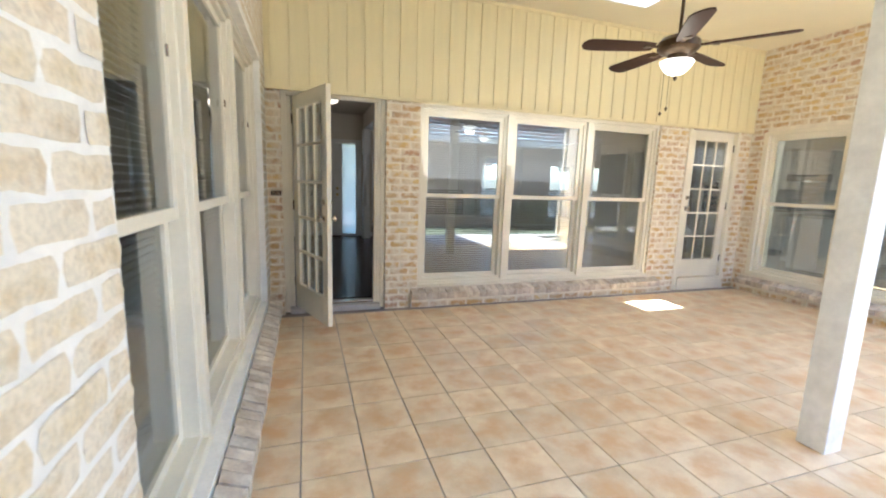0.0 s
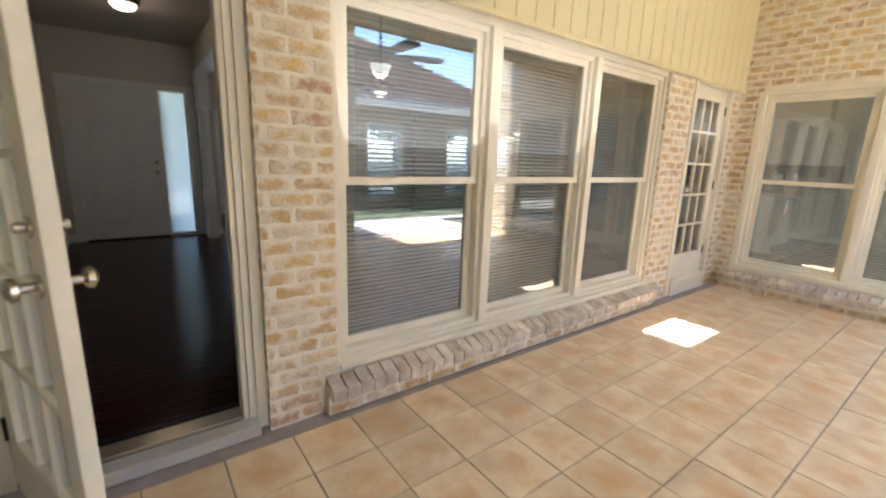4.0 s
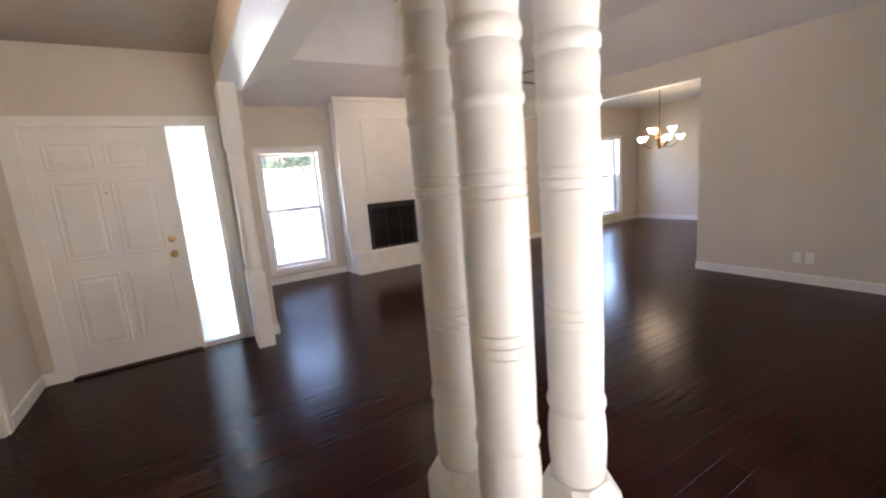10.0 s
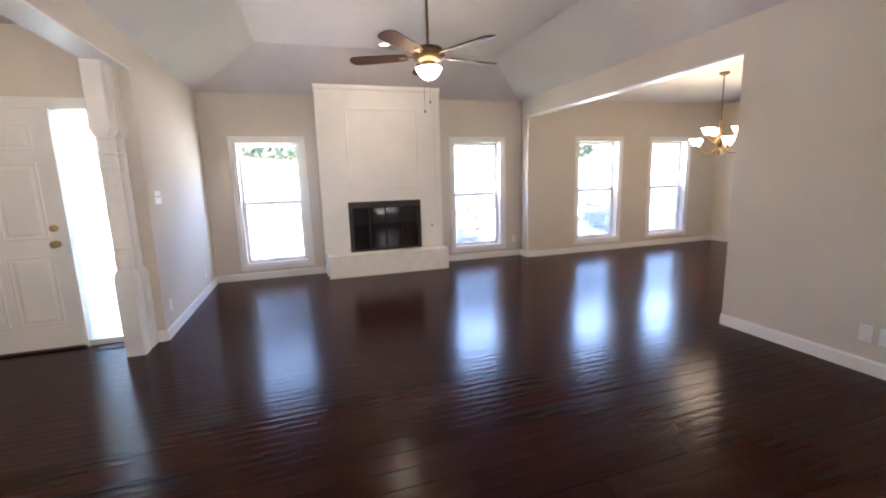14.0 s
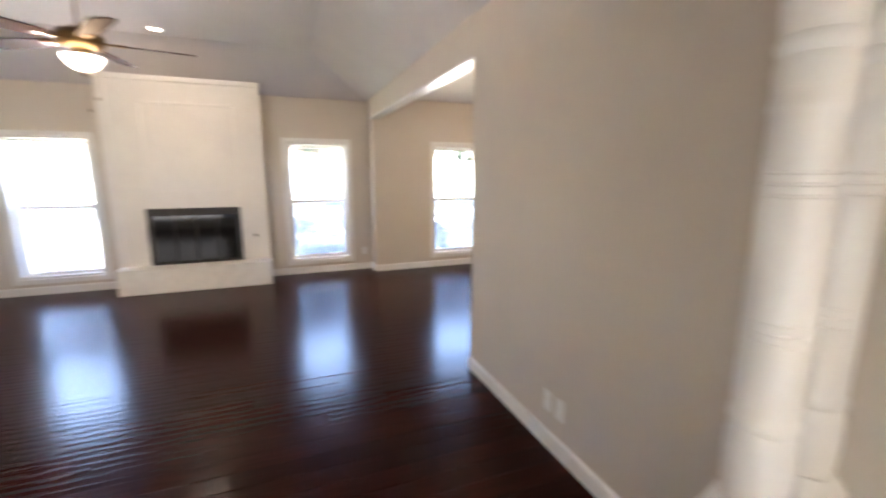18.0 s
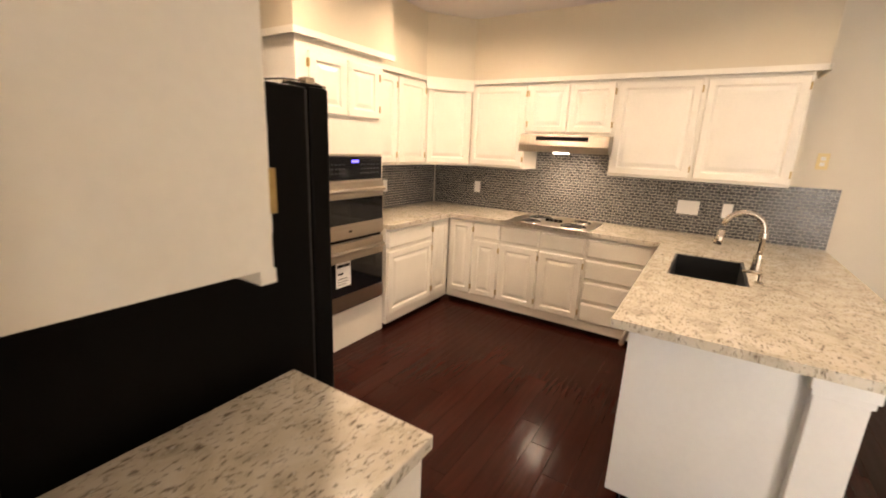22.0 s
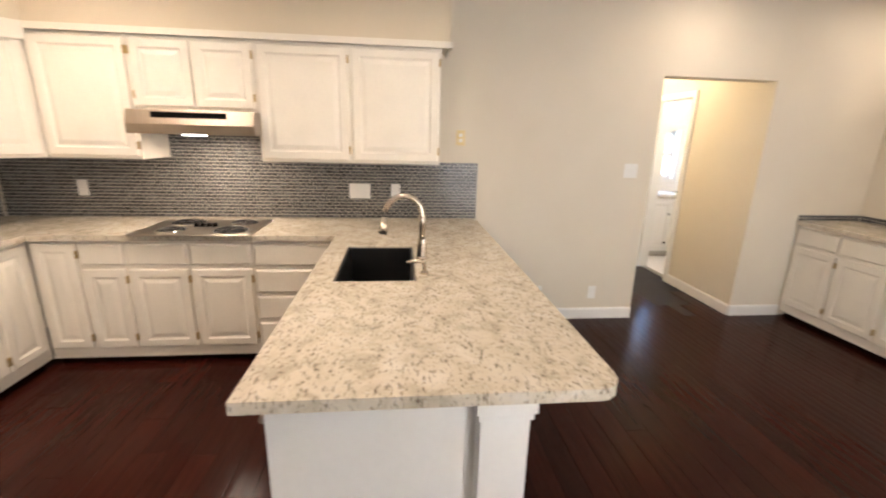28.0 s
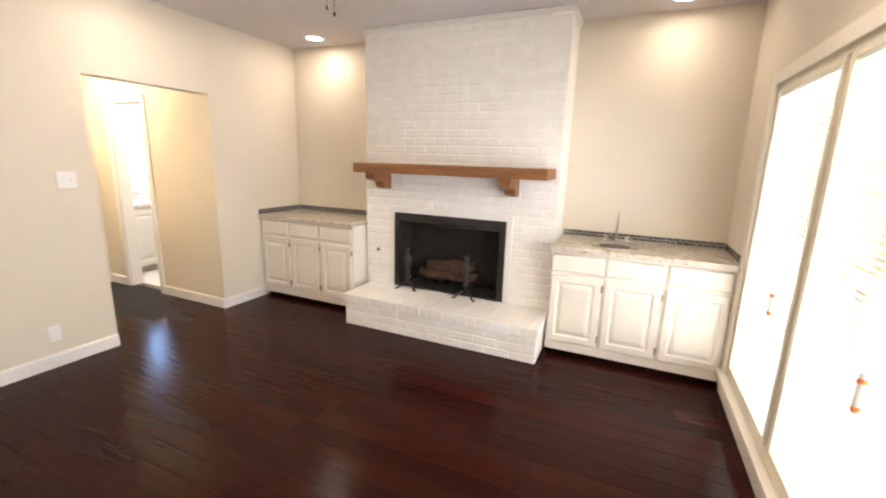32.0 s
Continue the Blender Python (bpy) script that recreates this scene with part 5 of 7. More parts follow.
# ---- foyer and living room ----
def turned_column(label, at, h=2.33, group="turned columns", lift=0.0):
    t = thing("turned_column", label, "column", (*at, 0.0), 0, group)
    s = 0.073

    def block(z0, z1, taper):
        bm = bmesh.new()
        lv = ((z0, s, 0.012), (z1 - 0.05, s, 0.012), (z1, 0.060, 0.030)) if taper > 0 else ((z0, 0.060, 0.030), (z0 + 0.05, s, 0.012), (z1, s, 0.012))
        rings = []
        for z, r, c in lv:
            rings.append([bm.verts.new((px, py, z)) for px, py in ((r - c, -r), (r, -r + c), (r, r - c), (r - c, r), (-r + c, r), (-r, r - c), (-r, -r + c), (-r + c, -r))])
        for a, b in zip(rings, rings[1:]):
            for k in range(8):
                bm.faces.new((a[k], a[(k + 1) % 8], b[(k + 1) % 8], b[k]))
        bm.faces.new(list(reversed(rings[0])))
        bm.faces.new(rings[-1])
        return bm

    part("base_block", block(0.0, 0.72 + lift, 1), WHITE, t)
    part("cap_block", block(1.78 + lift, h, -1), WHITE, t)
    prof = [(0.054, 0.70), (0.059, 0.722), (0.064, 0.74), (0.067, 0.78), (0.068, 0.82), (0.066, 0.86), (0.061, 0.888), (0.066, 0.895), (0.068, 0.905), (0.066, 0.916), (0.062, 0.924), (0.063, 0.94)]
    for zz in (1.11, 1.40):
        for z in (zz - 0.022, zz, zz + 0.022):
            prof += [(0.0645, z - 0.005), (0.0645, z - 0.0042), (0.0622, z - 0.002), (0.0622, z + 0.002), (0.0645, z + 0.0042), (0.0645, z + 0.005)]
    prof += [(0.063, 1.53), (0.067, 1.536), (0.067, 1.548), (0.063, 1.555), (0.0635, 1.575), (0.066, 1.60), (0.065, 1.618), (0.0615, 1.632), (0.067, 1.64), (0.0685, 1.65), (0.067, 1.66), (0.062, 1.668), (0.064, 1.695), (0.067, 1.72), (0.066, 1.735), (0.062, 1.745), (0.067, 1.755), (0.067, 1.765), (0.060, 1.782), (0.054, 1.80)]
    part("shaft", lathe([(r * 0.95, z + lift) for r, z in prof], 32), WHITE, t)
    return t


c0 = turned_column("white turned wooden column in a cluster of three", (0.584, 1.395))
copy_thing(c0, pose(0.60, 1.60, 0))
copy_thing(c0, pose(0.785, 1.395, 0))
c1 = copy_thing(c0, pose(0.548, 4.88, 0))
tagged(c1, "white turned wooden column of a pair at the foyer wall")
c1 = copy_thing(c0, pose(0.552, 5.045, 0))
tagged(c1, "white turned wooden column against the living room wall end")
c2 = turned_column("white turned wooden column beside the kitchen wall", (5.105, 1.28), lift=0.10)
c3 = copy_thing(c2, pose(5.325, 1.305, 0))
tagged(c3, "white turned wooden column against the kitchen wall")

# front door: six raised panels, knob and deadbolt, sidelight
t = thing("door_front", "white six-panel front door, closed", "door", (-0.885, 5.245, 0.008))
tagged(t, kind="structure")
W, H = 0.905, 2.026
bm = bmesh.new()
box(bm, 0, W, 0.0, 0.04, 0, H)
part("door_slab", bm, WHITE, t)
for x0, x1 in ((0.105, 0.42), (0.485, 0.80)):
    for z0, z1 in ((0.22, 0.83), (0.97, 1.60), (1.70, 1.91)):
        bm = bmesh.new()
        rings_panel(bm, x0, x1, z0, z1, [(0.0, 0.0), (0.005, 0.0038), (0.012, 0.0044), (0.018, 0.0012), (0.032, 0.0012), (0.053, 0.0052)])
        part("raised_panel", bm, WHITE, t)
for z, r in ((0.92, 0.030), (1.055, 0.028)):
    k = part("door_knob" if z < 1 else "deadbolt", lathe([(r, 0.0), (r, 0.008), (0.012, 0.012), (0.012, 0.035 if z < 1 else 0.016), (r * 0.9, 0.042 if z < 1 else 0.018), (r, 0.056 if z < 1 else 0.024), (0.014, 0.068 if z < 1 else 0.03)], 18), BRASS, t, "brass")
    k.matrix_local = pose(W - 0.065, 0.0, z, 90)
part("peephole", lathe([(0.008, 0.0), (0.008, 0.004), (0.004, 0.005)], 10), BRASS, t).matrix_local = pose(W / 2, 0, 1.50, 90)
part("weatherstrip", boxes((0, W, 0.04, 0.06, H - 0.06, H + 0.006)), WHITE, t)
part("threshold", boxes((-0.02, W + 0.02, -0.05, 0.12, -0.008, 0.010), bev=0.003), BRONZE, t, "dark threshold strip")
struct("trim_front_door", boxes((-1.01, -0.89, 5.222, 5.242, 0, 2.12), (0.41, 0.475, 5.222, 5.242, 0, 2.12), (-0.89, 0.41, 5.222, 5.242, 2.035, 2.12), (-0.945, -0.885, 5.242, 5.44, 0, 2.075), (0.02, 0.055, 5.23, 5.42, 0, 2.035), (0.36, 0.41, 5.242, 5.44, 0, 2.075), (-0.885, 0.36, 5.242, 5.44, 2.035, 2.075), (0.055, 0.36, 5.242, 5.44, 0.0, 0.05)), WHITE, "white front door frame and sidelight frame", "trim")
w = thing("window_sidelight", "tall narrow obscured sidelight beside the front door", "window", (0.055, 5.30, 0.05))
tagged(w, kind="structure")
g = part("pane", boxes((0, 0.305, 0, 0.006, 0, 1.985)), FROSTG, w)
g.visible_shadow = False
solid("floor_vent", boxes((0.16, 0.46, 5.08, 5.18, 0.0, 0.008), bev=0.002), IRON, "dark metal floor register by the sidelight", "floor vent")

# side doorway: open door leaf seen edge-on
t = thing("door_side", "white panel door standing open in the side doorway", "door", (-1.245, 3.205, 0.0), 180)
tagged(t, kind="structure")
part("door_slab", boxes((0, 0.60, -0.035, 0.0, 0.01, 1.95), bev=0.003), WHITE, t)
part("latch_plate", boxes((-0.002, 0.0, -0.028, -0.008, 0.92, 1.0)), BRONZE, t, "dark latch plate")
solid("strike_plate", boxes((-1.20, -1.15, 4.394, 4.399, 0.90, 0.99)), BRONZE, "dark strike plate on the white jamb", "strike plate")

# light switch plates and outlets


def plate(kind, label, at, rz, gang=1, mat=None):
    """A wall plate facing -y before turning."""
    t = thing(kind, label, "switch" if "switch" in kind else "outlet", at, rz)
    w = 0.035 + 0.023 * (gang - 1)
    part("cover", boxes((-w, w, -0.006, 0, -0.058, 0.058), bev=0.002), mat or PLATE, t)
    for g in range(gang):
        x = (g - (gang - 1) / 2) * 0.046
        if "switch" in kind:
            part("toggle", boxes((x - 0.005, x + 0.005, -0.018, -0.005, -0.004, 0.012), bev=0.001), mat or PLATE, t)
        else:
            for z in (-0.02, 0.02):
                part("socket", boxes((x - 0.014, x + 0.014, -0.008, -0.005, z - 0.013, z + 0.013), bev=0.002), PLATE, t)
    return t


plate("light_switch", "white light switch plate on the greige wall", (-1.298, 1.508, 1.315), 0)
plate("light_switch", "white triple switch plate on the living room wall", (0.70, 5.36, 1.285), 90, 3)
plate("power_outlet", "white outlet near the living room floor", (0.70, 5.30, 0.28), 90)
plate("power_outlet", "white outlet near the living room floor", (0.70, 6.75, 0.28), 90)
plate("power_outlet", "white outlet low on the greige wall", (5.497, 2.553, 0.275), -90)
plate("power_outlet", "white blank plate low on the greige wall", (5.497, 2.445, 0.275), -90)
plate("power_outlet", "white outlet beside the living room window", (5.40, 7.408, 0.30), 0)


def flush_lamp(at):
    t = thing("ceiling_lamp", "flush ceiling lamp with a lit frosted bowl and bronze rim", "ceiling lamp", at)
    part("base", lathe([(0.135, 0.0), (0.14, -0.018), (0.135, -0.040), (0.117, -0.045)], 28), BRONZE, t)
    b = part("bowl", lathe([(0.115, -0.041), (0.108, -0.068), (0.081, -0.095), (0.036, -0.110), (0.004, -0.114)], 28), FROST, t, "lit frosted glass")
    b.visible_shadow = False


flush_lamp((-0.26, 3.44, 2.66))

# living room windows
for k, (a, b, z0, z1) in enumerate((W1, W2)):
    hung_window("window_living_%d" % (k + 1), (b, 7.63, 0), 180, b - a, z0, z1, 1.10, 0.22, WHITE, GLASS, "white double-hung window to the front garden", casing=0.06, screen=True)
for k, (a, b, z0, z1) in enumerate((W3, W4)):
    hung_window("window_dining_%d" % (k + 1), (b, 7.36, 0), 180, b - a, z0, z1, 1.10, 0.22, WHITE, GLASS, "white double-hung window to the front garden", casing=0.05, screen=True)

# living room fireplace
t = thing("fireplace_living", "white painted brick fireplace breast with raised hearth", "fireplace", (3.1, 7.28, 0))
t.matrix_world = Matrix.Identity(4)
for l, r, lo, hi in cells(2.21, 4.0, 0.0, 2.69, [(2.58, 3.65, 0.30, 1.06)]):
    part("breast_panel", boxes((l, r, 7.15, 7.41, lo, hi)), WHITE, t)
part("crown", boxes((2.19, 4.02, 7.13, 7.41, 2.645, 2.71), bev=0.006), WHITE, t)
for cx in (2.20, 3.92):
    part("corner_board", boxes((cx, cx + 0.09, 7.138, 7.152, 0.33, 2.645)), WHITE, t)
part("panel_moulding", boxes((2.60, 3.67, 7.136, 7.152, 2.375, 2.405), (2.60, 2.63, 7.136, 7.152, 1.30, 2.375), (3.64, 3.67, 7.136, 7.152, 1.30, 2.375), (2.60, 3.67, 7.136, 7.152, 1.27, 1.30), bev=0.003), WHITE, t)
part("hearth", boxes((2.23, 4.02, 6.90, 7.15, 0.0, 0.33), bev=0.008), WBRICK, t, "raised white hearth")
for nm, bx in zip(("firebox_back", "firebox_side", "firebox_side", "firebox_floor", "firebox_top"), ((2.56, 3.67, 7.36, 7.40, 0.28, 1.08), (2.56, 2.60, 7.17, 7.36, 0.28, 1.08), (3.63, 3.67, 7.17, 7.36, 0.28, 1.08), (2.60, 3.63, 7.17, 7.36, 0.28, 0.31), (2.60, 3.63, 7.17, 7.36, 1.05, 1.08))):
    part(nm, boxes(bx), SOOT, t)
fr = part("door_frame", boxes((2.57, 3.66, 7.125, 7.15, 0.98, 1.07), (2.57, 2.62, 7.125, 7.15, 0.30, 0.98), (3.61, 3.66, 7.125, 7.15, 0.30, 0.98), (2.62, 3.61, 7.125, 7.15, 0.30, 0.35), bev=0.003), IRON, t, "black metal glass-door frame")
for k in range(4):
    x0 = 2.62 + k * 0.2475
    part("glass_door", boxes((x0 + 0.008, x0 + 0.2395, 7.136, 7.142, 0.36, 0.97)), BLACKG, fr, "smoked glass panel")
    part("door_stile", boxes((x0, x0 + 0.009, 7.128, 7.146, 0.35, 0.98)), IRON, fr)
part("gas_key_valve", lathe([(0.02, 0), (0.02, 0.006), (0.008, 0.01), (0.008, 0.03)], 14), CHROME, t, "chrome gas valve").matrix_local = pose(3.84, 7.15, 0.67, 90)


def recessed(at, r=0.075):
    t = thing("recessed_light", "round recessed ceiling light, lit", "recessed light", at, 0, "recessed ceiling lights")
    part("trim_ring", lathe([(r + 0.022, 0.0), (r + 0.022, -0.006), (r, -0.010), (r, -0.002)], 24), WHITE, t)
    part("lens", lathe([(r, -0.001), (r, -0.005), (0.002, -0.006)], 24), CANG, t)


recessed((3.06, 6.32, 3.03), 0.05)
# same places as the bulbs; five of these fixtures are unseen additions
for cx, cy in ((9.10, -3.50), (5.83, -3.50), (9.10, -1.9), (5.9, -1.6), (8.41, 2.15), (7.0, 2.15), (6.6, 0.2), (8.35, 0.45)):
    recessed((cx, cy, 2.70))
for at, lab in (((8.90, 1.45, 2.70), "white ceiling air register in the kitchen"), ((3.2, 0.80, 2.66), "white ceiling air register in the gallery")):
    t = thing("air_register", lab, "air vent", at)
    part("frame", boxes((-0.15, 0.15, -0.10, 0.10, -0.008, 0.0), bev=0.002), WHITE, t)
    for k in range(7):
        part("louvre", boxes((-0.125, 0.125, -0.078 + k * 0.024, -0.066 + k * 0.024, -0.014, -0.008)), NICKEL, t)

# dining chandelier: two tiers of upturned glass cups on curved arms
t = thing("chandelier", "aged bronze two-tier chandelier with lit upturned glass shades", "chandelier", (7.25, 5.15, 1.60))
part("canopy", lathe([(0.062, 1.02), (0.058, 1.0), (0.03, 0.985), (0.012, 0.98)], 20), AGEDB, t)
part("stem", lathe([(0.006, 0.42), (0.006, 0.99)], 8), AGEDB, t)
part("body", lathe([(0.006, 0.46), (0.020, 0.43), (0.012, 0.38), (0.016, 0.28), (0.030, 0.20), (0.040, 0.13), (0.022, 0.07), (0.030, 0.035), (0.012, 0.0), (0.016, -0.02), (0.003, -0.04)], 20), AGEDB, t)
for n, r, z, first in ((5, 0.325, 0.10, 20), (3, 0.20, 0.235, 56)):
    for k in range(n):
        a = math.radians(first + 360 * k / n)
        d = Vector((math.cos(a), math.sin(a), 0))
        pts = [d * (0.02 + (r - 0.02) * q) + Vector((0, 0, z - 0.02 - 0.085 * math.sin(math.pi * min(1.0, q * 1.12)) + (0.02 if q == 1 else 0))) for q in (0, 0.12, 0.25, 0.4, 0.55, 0.7, 0.82, 0.92, 1.0)]
        part("arm", tube(pts, 0.0065, 8), AGEDB, t)
        part("cup", lathe([(0.010, z - 0.015), (0.026, z - 0.002), (0.028, z + 0.008), (0.012, z + 0.012)], 14, (d.x * r, d.y * r)), AGEDB, t)
        s2 = part("shade", lathe([(0.022, z + 0.008), (0.040, z + 0.018), (0.050, z + 0.042), (0.060, z + 0.066), (0.080, z + 0.092), (0.076, z + 0.092), (0.054, z + 0.066), (0.034, z + 0.03), (0.004, z + 0.02)], 20, (d.x * r, d.y * r)), FROST, t, "frosted glass shade, lit")
        s2.visible_shadow = False

# ---- kitchen ----
G = "kitchen base cabinets"
U = "kitchen wall cabinets"
top = 0.872
# east run, front at x = 9.07, widths run south from the corner
y = 2.70
for w, kind in ((0.28, "corner"), (0.28, "door"), (0.385, "door"), (0.40, "door"), (0.51, "drawers")):
    at = (9.07, y, 0)
    if kind == "corner":
        f = [(0.02, w - 0.01, 0.13, 0.85, "door", "r")]
    elif kind == "door":
        f = [(0.012, w - 0.012, 0.13, 0.68, "door", "r"), (0.012, w - 0.012, 0.71, 0.85, "drawer", "")]
    else:
        f = [(0.012, w - 0.012, z0, z1, "drawer", "") for z0, z1 in ((0.13, 0.29), (0.32, 0.48), (0.51, 0.67), (0.70, 0.85))]
    cabinet("base_cabinet", "off-white base cabinet with %s under granite" % ("four drawers" if kind == "drawers" else "a raised-panel door"), at, -90, w, 0.595, top, f, 0.10, group=G)
    y -= w
# north run, front at y = 2.71
cabinet("base_cabinet", "off-white base cabinet with drawer and raised-panel door", (8.11, 2.71, 0), 0, 0.65, 0.59, top, [(0.012, 0.638, 0.13, 0.68, "door", "r"), (0.012, 0.638, 0.71, 0.85, "drawer", "")], 0.10, group=G)
cabinet("base_cabinet", "narrow off-white corner base cabinet", (8.76, 2.71, 0), 0, 0.31, 0.59, top, [(0.012, 0.27, 0.13, 0.85, "door", "l")], 0.10, group=G)

# oven tower
t = cabinet("oven_cabinet", "tall off-white oven cabinet with two small doors on top", (7.32, 2.76, 0), 0, 0.79, 0.54, 2.16, [(0.09, 0.40, 1.72, 2.08, "door", "l"), (0.42, 0.735, 1.72, 2.08, "door", "r")], 0.0)
part("base_panel", boxes((0, 0.79, -0.012, 0, 0.0, 0.30), bev=0.003), CABW, t)
t = thing("wall_oven", "stainless double wall oven with black glass and a paper label", "oven", (7.345, 2.758, 0.0))
part("surround", boxes((0.0, 0.735, -0.018, 0.0, 0.31, 1.465), bev=0.003), STEEL, t)
cp = part("control_panel", boxes((0.012, 0.723, -0.030, -0.016, 1.285, 1.45), bev=0.003), BLACKG, t, "black glass control panel")
part("display", boxes((0.40, 0.47, -0.0315, -0.030, 1.405, 1.425)), LED, cp, "blue lit clock digits")
for r in range(3):
    for c in range(6):
        part("button", boxes((0.14 + 0.035 * c, 0.155 + 0.035 * c, -0.0315, -0.030, 1.33 + 0.03 * r, 1.336 + 0.03 * r)), DIMK, cp)
        part("button", boxes((0.49 + 0.035 * c, 0.505 + 0.035 * c, -0.0315, -0.030, 1.33 + 0.03 * r, 1.336 + 0.03 * r)), DIMK, cp)
for z0, z1, g0, g1, hz, nm in ((0.865, 1.275, 0.975, 1.155, 1.215, "upper"), (0.33, 0.835, 0.445, 0.70, 0.775, "lower")):
    d = part("oven_door", boxes((0.006, 0.729, -0.045, -0.016, z0, z1), bev=0.004), STEEL, t, "stainless oven door")
    part("oven_window", boxes((0.02, 0.715, -0.0475, -0.044, g0, g1)), BLACKG, d, "black glass window")
    part("handle", tube([(0.03, -0.075, hz), (0.705, -0.075, hz)], 0.015, 12), STEEL, d, "steel bar handle")
    part("handle_mount", boxes((0.05, 0.075, -0.075, -0.045, hz - 0.01, hz + 0.01), (0.66, 0.685, -0.075, -0.045, hz - 0.01, hz + 0.01)), STEEL, d)
part("vent_slot", boxes((0.02, 0.715, -0.026, -0.017, 0.842, 0.858)), BLACK, t)
part("vent_slot", boxes((0.02, 0.715, -0.026, -0.017, 0.318, 0.326)), BLACK, t)
part("badge", boxes((0.35, 0.38, -0.0472, -0.0455, 0.91, 0.925)), BLACK, t)
lb = part("paper_label", boxes((0.215, 0.36, -0.0495, -0.048, 0.515, 0.70)), PLATE, t, "white paper label with dark bars")
part("label_bar", boxes((0.225, 0.35, -0.0502, -0.0495, 0.665, 0.687), (0.235, 0.285, -0.0502, -0.0495, 0.61, 0.625), (0.235, 0.325, -0.0502, -0.0495, 0.575, 0.58), (0.235, 0.335, -0.0502, -0.0495, 0.555, 0.56), (0.235, 0.315, -0.0502, -0.0495, 0.535, 0.54)), BLACK, lb)

# wall cabinets
zb, zt = 1.365, 2.125
y = 2.655
for w, z0, n in ((0.575, zb, 1), (0.76, 1.683, 2), (0.605, zb, 1), (0.61, zb, 1)):
    fr = [(0.015, w - 0.015, z0 + 0.02, zt - 0.02, "door", "r")] if n == 1 else [(0.015, w / 2 - 0.008, z0 + 0.02, zt - 0.02, "door", "l"), (w / 2 + 0.008, w - 0.015, z0 + 0.02, zt - 0.02, "door", "r")]
    t = thing("wall_cabinet", "off-white wall cabinet with raised-panel door" + ("s above the hood" if n == 2 else ""), "cabinet", (9.32, y, 0), -90, U)
    part("body", boxes((0, w, 0, 0.345, z0, zt)), CABW, t)
    for x0, x1, a, b, kd, side in fr:
        f = part("door", front(x0, x1, a, b), CABW, t)
        hx = x0 - 0.004 if side == "l" else x1 + 0.004
        for hz in (a + 0.07, b - 0.07):
            part("hinge", boxes((hx - 0.006, hx + 0.006, -0.022, -0.001, hz - 0.025, hz + 0.025), bev=0.002), BRASS, f, "small aged brass hinge")
    y -= w
for x0, w in ((8.115, 0.40), (8.52, 0.42)):
    t = thing("wall_cabinet", "off-white wall cabinet with raised-panel door", "cabinet", (x0, 2.955, 0), 0, U)
    part("body", boxes((0, w, 0, 0.345, zb, zt)), CABW, t)
    f = part("door", front(0.015, w - 0.012, zb + 0.02, zt - 0.02), CABW, t)
    for hz in (zb + 0.09, zt - 0.09):
        part("hinge", boxes((w - 0.010, w + 0.002, -0.022, -0.001, hz - 0.025, hz + 0.025), bev=0.002), BRASS, f, "small aged brass hinge")
# diagonal corner cabinet
p, q = Vector((8.945, 2.955)), Vector((9.318, 2.66))
L = (q - p).length
ang = math.degrees(math.atan2((q - p).y, (q - p).x))
t = thing("wall_cabinet", "off-white diagonal corner wall cabinet", "cabinet", (p.x, p.y, 0), ang, U)
part("body", boxes((0.0, L, 0.0, 0.10, zb, zt), (0.05, L - 0.05, 0.10, 0.24, zb, zt)), CABW, t)
part("door", front(0.02, L - 0.02, zb + 0.02, zt - 0.02), CABW, t)

# hood
t = thing("range_hood", "slim stainless under-cabinet range hood with its lamp on", "range hood", (9.17, 2.075, 1.532), -90)
bm = bmesh.new()
prof = [(0.0, 0.058), (0.0, 0.0), (0.49, 0.0), (0.49, 0.147), (0.028, 0.147)]
a = [bm.verts.new((0.0, py, pz)) for py, pz in prof]
b = [bm.verts.new((0.77, py, pz)) for py, pz in prof]
bm.faces.new(a)
bm.faces.new(list(reversed(b)))
for k in range(5):
    bm.faces.new((a[k], b[k], b[(k + 1) % 5], a[(k + 1) % 5]))
bmesh.ops.recalc_face_normals(bm, faces=bm.faces)
part("canopy", bm, STEELD, t)
part("control_strip", boxes((0.15, 0.60, 0.012, 0.05, 0.098, 0.134)), BLACK, t).matrix_local = pose(0, 0, 0, 0)
part("light_lens", boxes((0.30, 0.42, 0.06, 0.14, -0.006, 0.0), bev=0.002), CANG, t, "lit lamp lens")

# worktops
t = thing("worktop", "cream speckled granite worktop with peninsula", "worktop", (9.3, 1.5, 0.875))
t.matrix_world = Matrix.Identity(4)
z0, z1 = 0.875, 0.912
part("slab", boxes((9.03, 9.66, 0.81, 3.295, z0, z1)), GRANITE, t)
part("slab", boxes((8.115, 9.03, 2.67, 3.295, z0, z1)), GRANITE, t)
bm = bmesh.new()
R = 0.075
out = [(8.0, 0.81), (7.24, 0.81), (7.24, -0.235 + R)] + [(7.24 + R - R * math.cos(math.radians(q)), -0.235 + R - R * math.sin(math.radians(q))) for q in (20, 45, 70)] + [(7.24 + R, -0.235), (8.0, -0.235)]
lo = [bm.verts.new((px, py, z0)) for px, py in out]
hi = [bm.verts.new((px, py, z1)) for px, py in out]
bm.faces.new(hi)
bm.faces.new(list(reversed(lo)))
for k in range(len(out)):
    bm.faces.new((lo[k], lo[(k + 1) % len(out)], hi[(k + 1) % len(out)], hi[k]))
bmesh.ops.recalc_face_normals(bm, faces=bm.faces)
part("peninsula_end", bm, GRANITE, t)
SX = (8.13, 8.755, 0.31, 0.69)
bm = bmesh.new()
rings = []
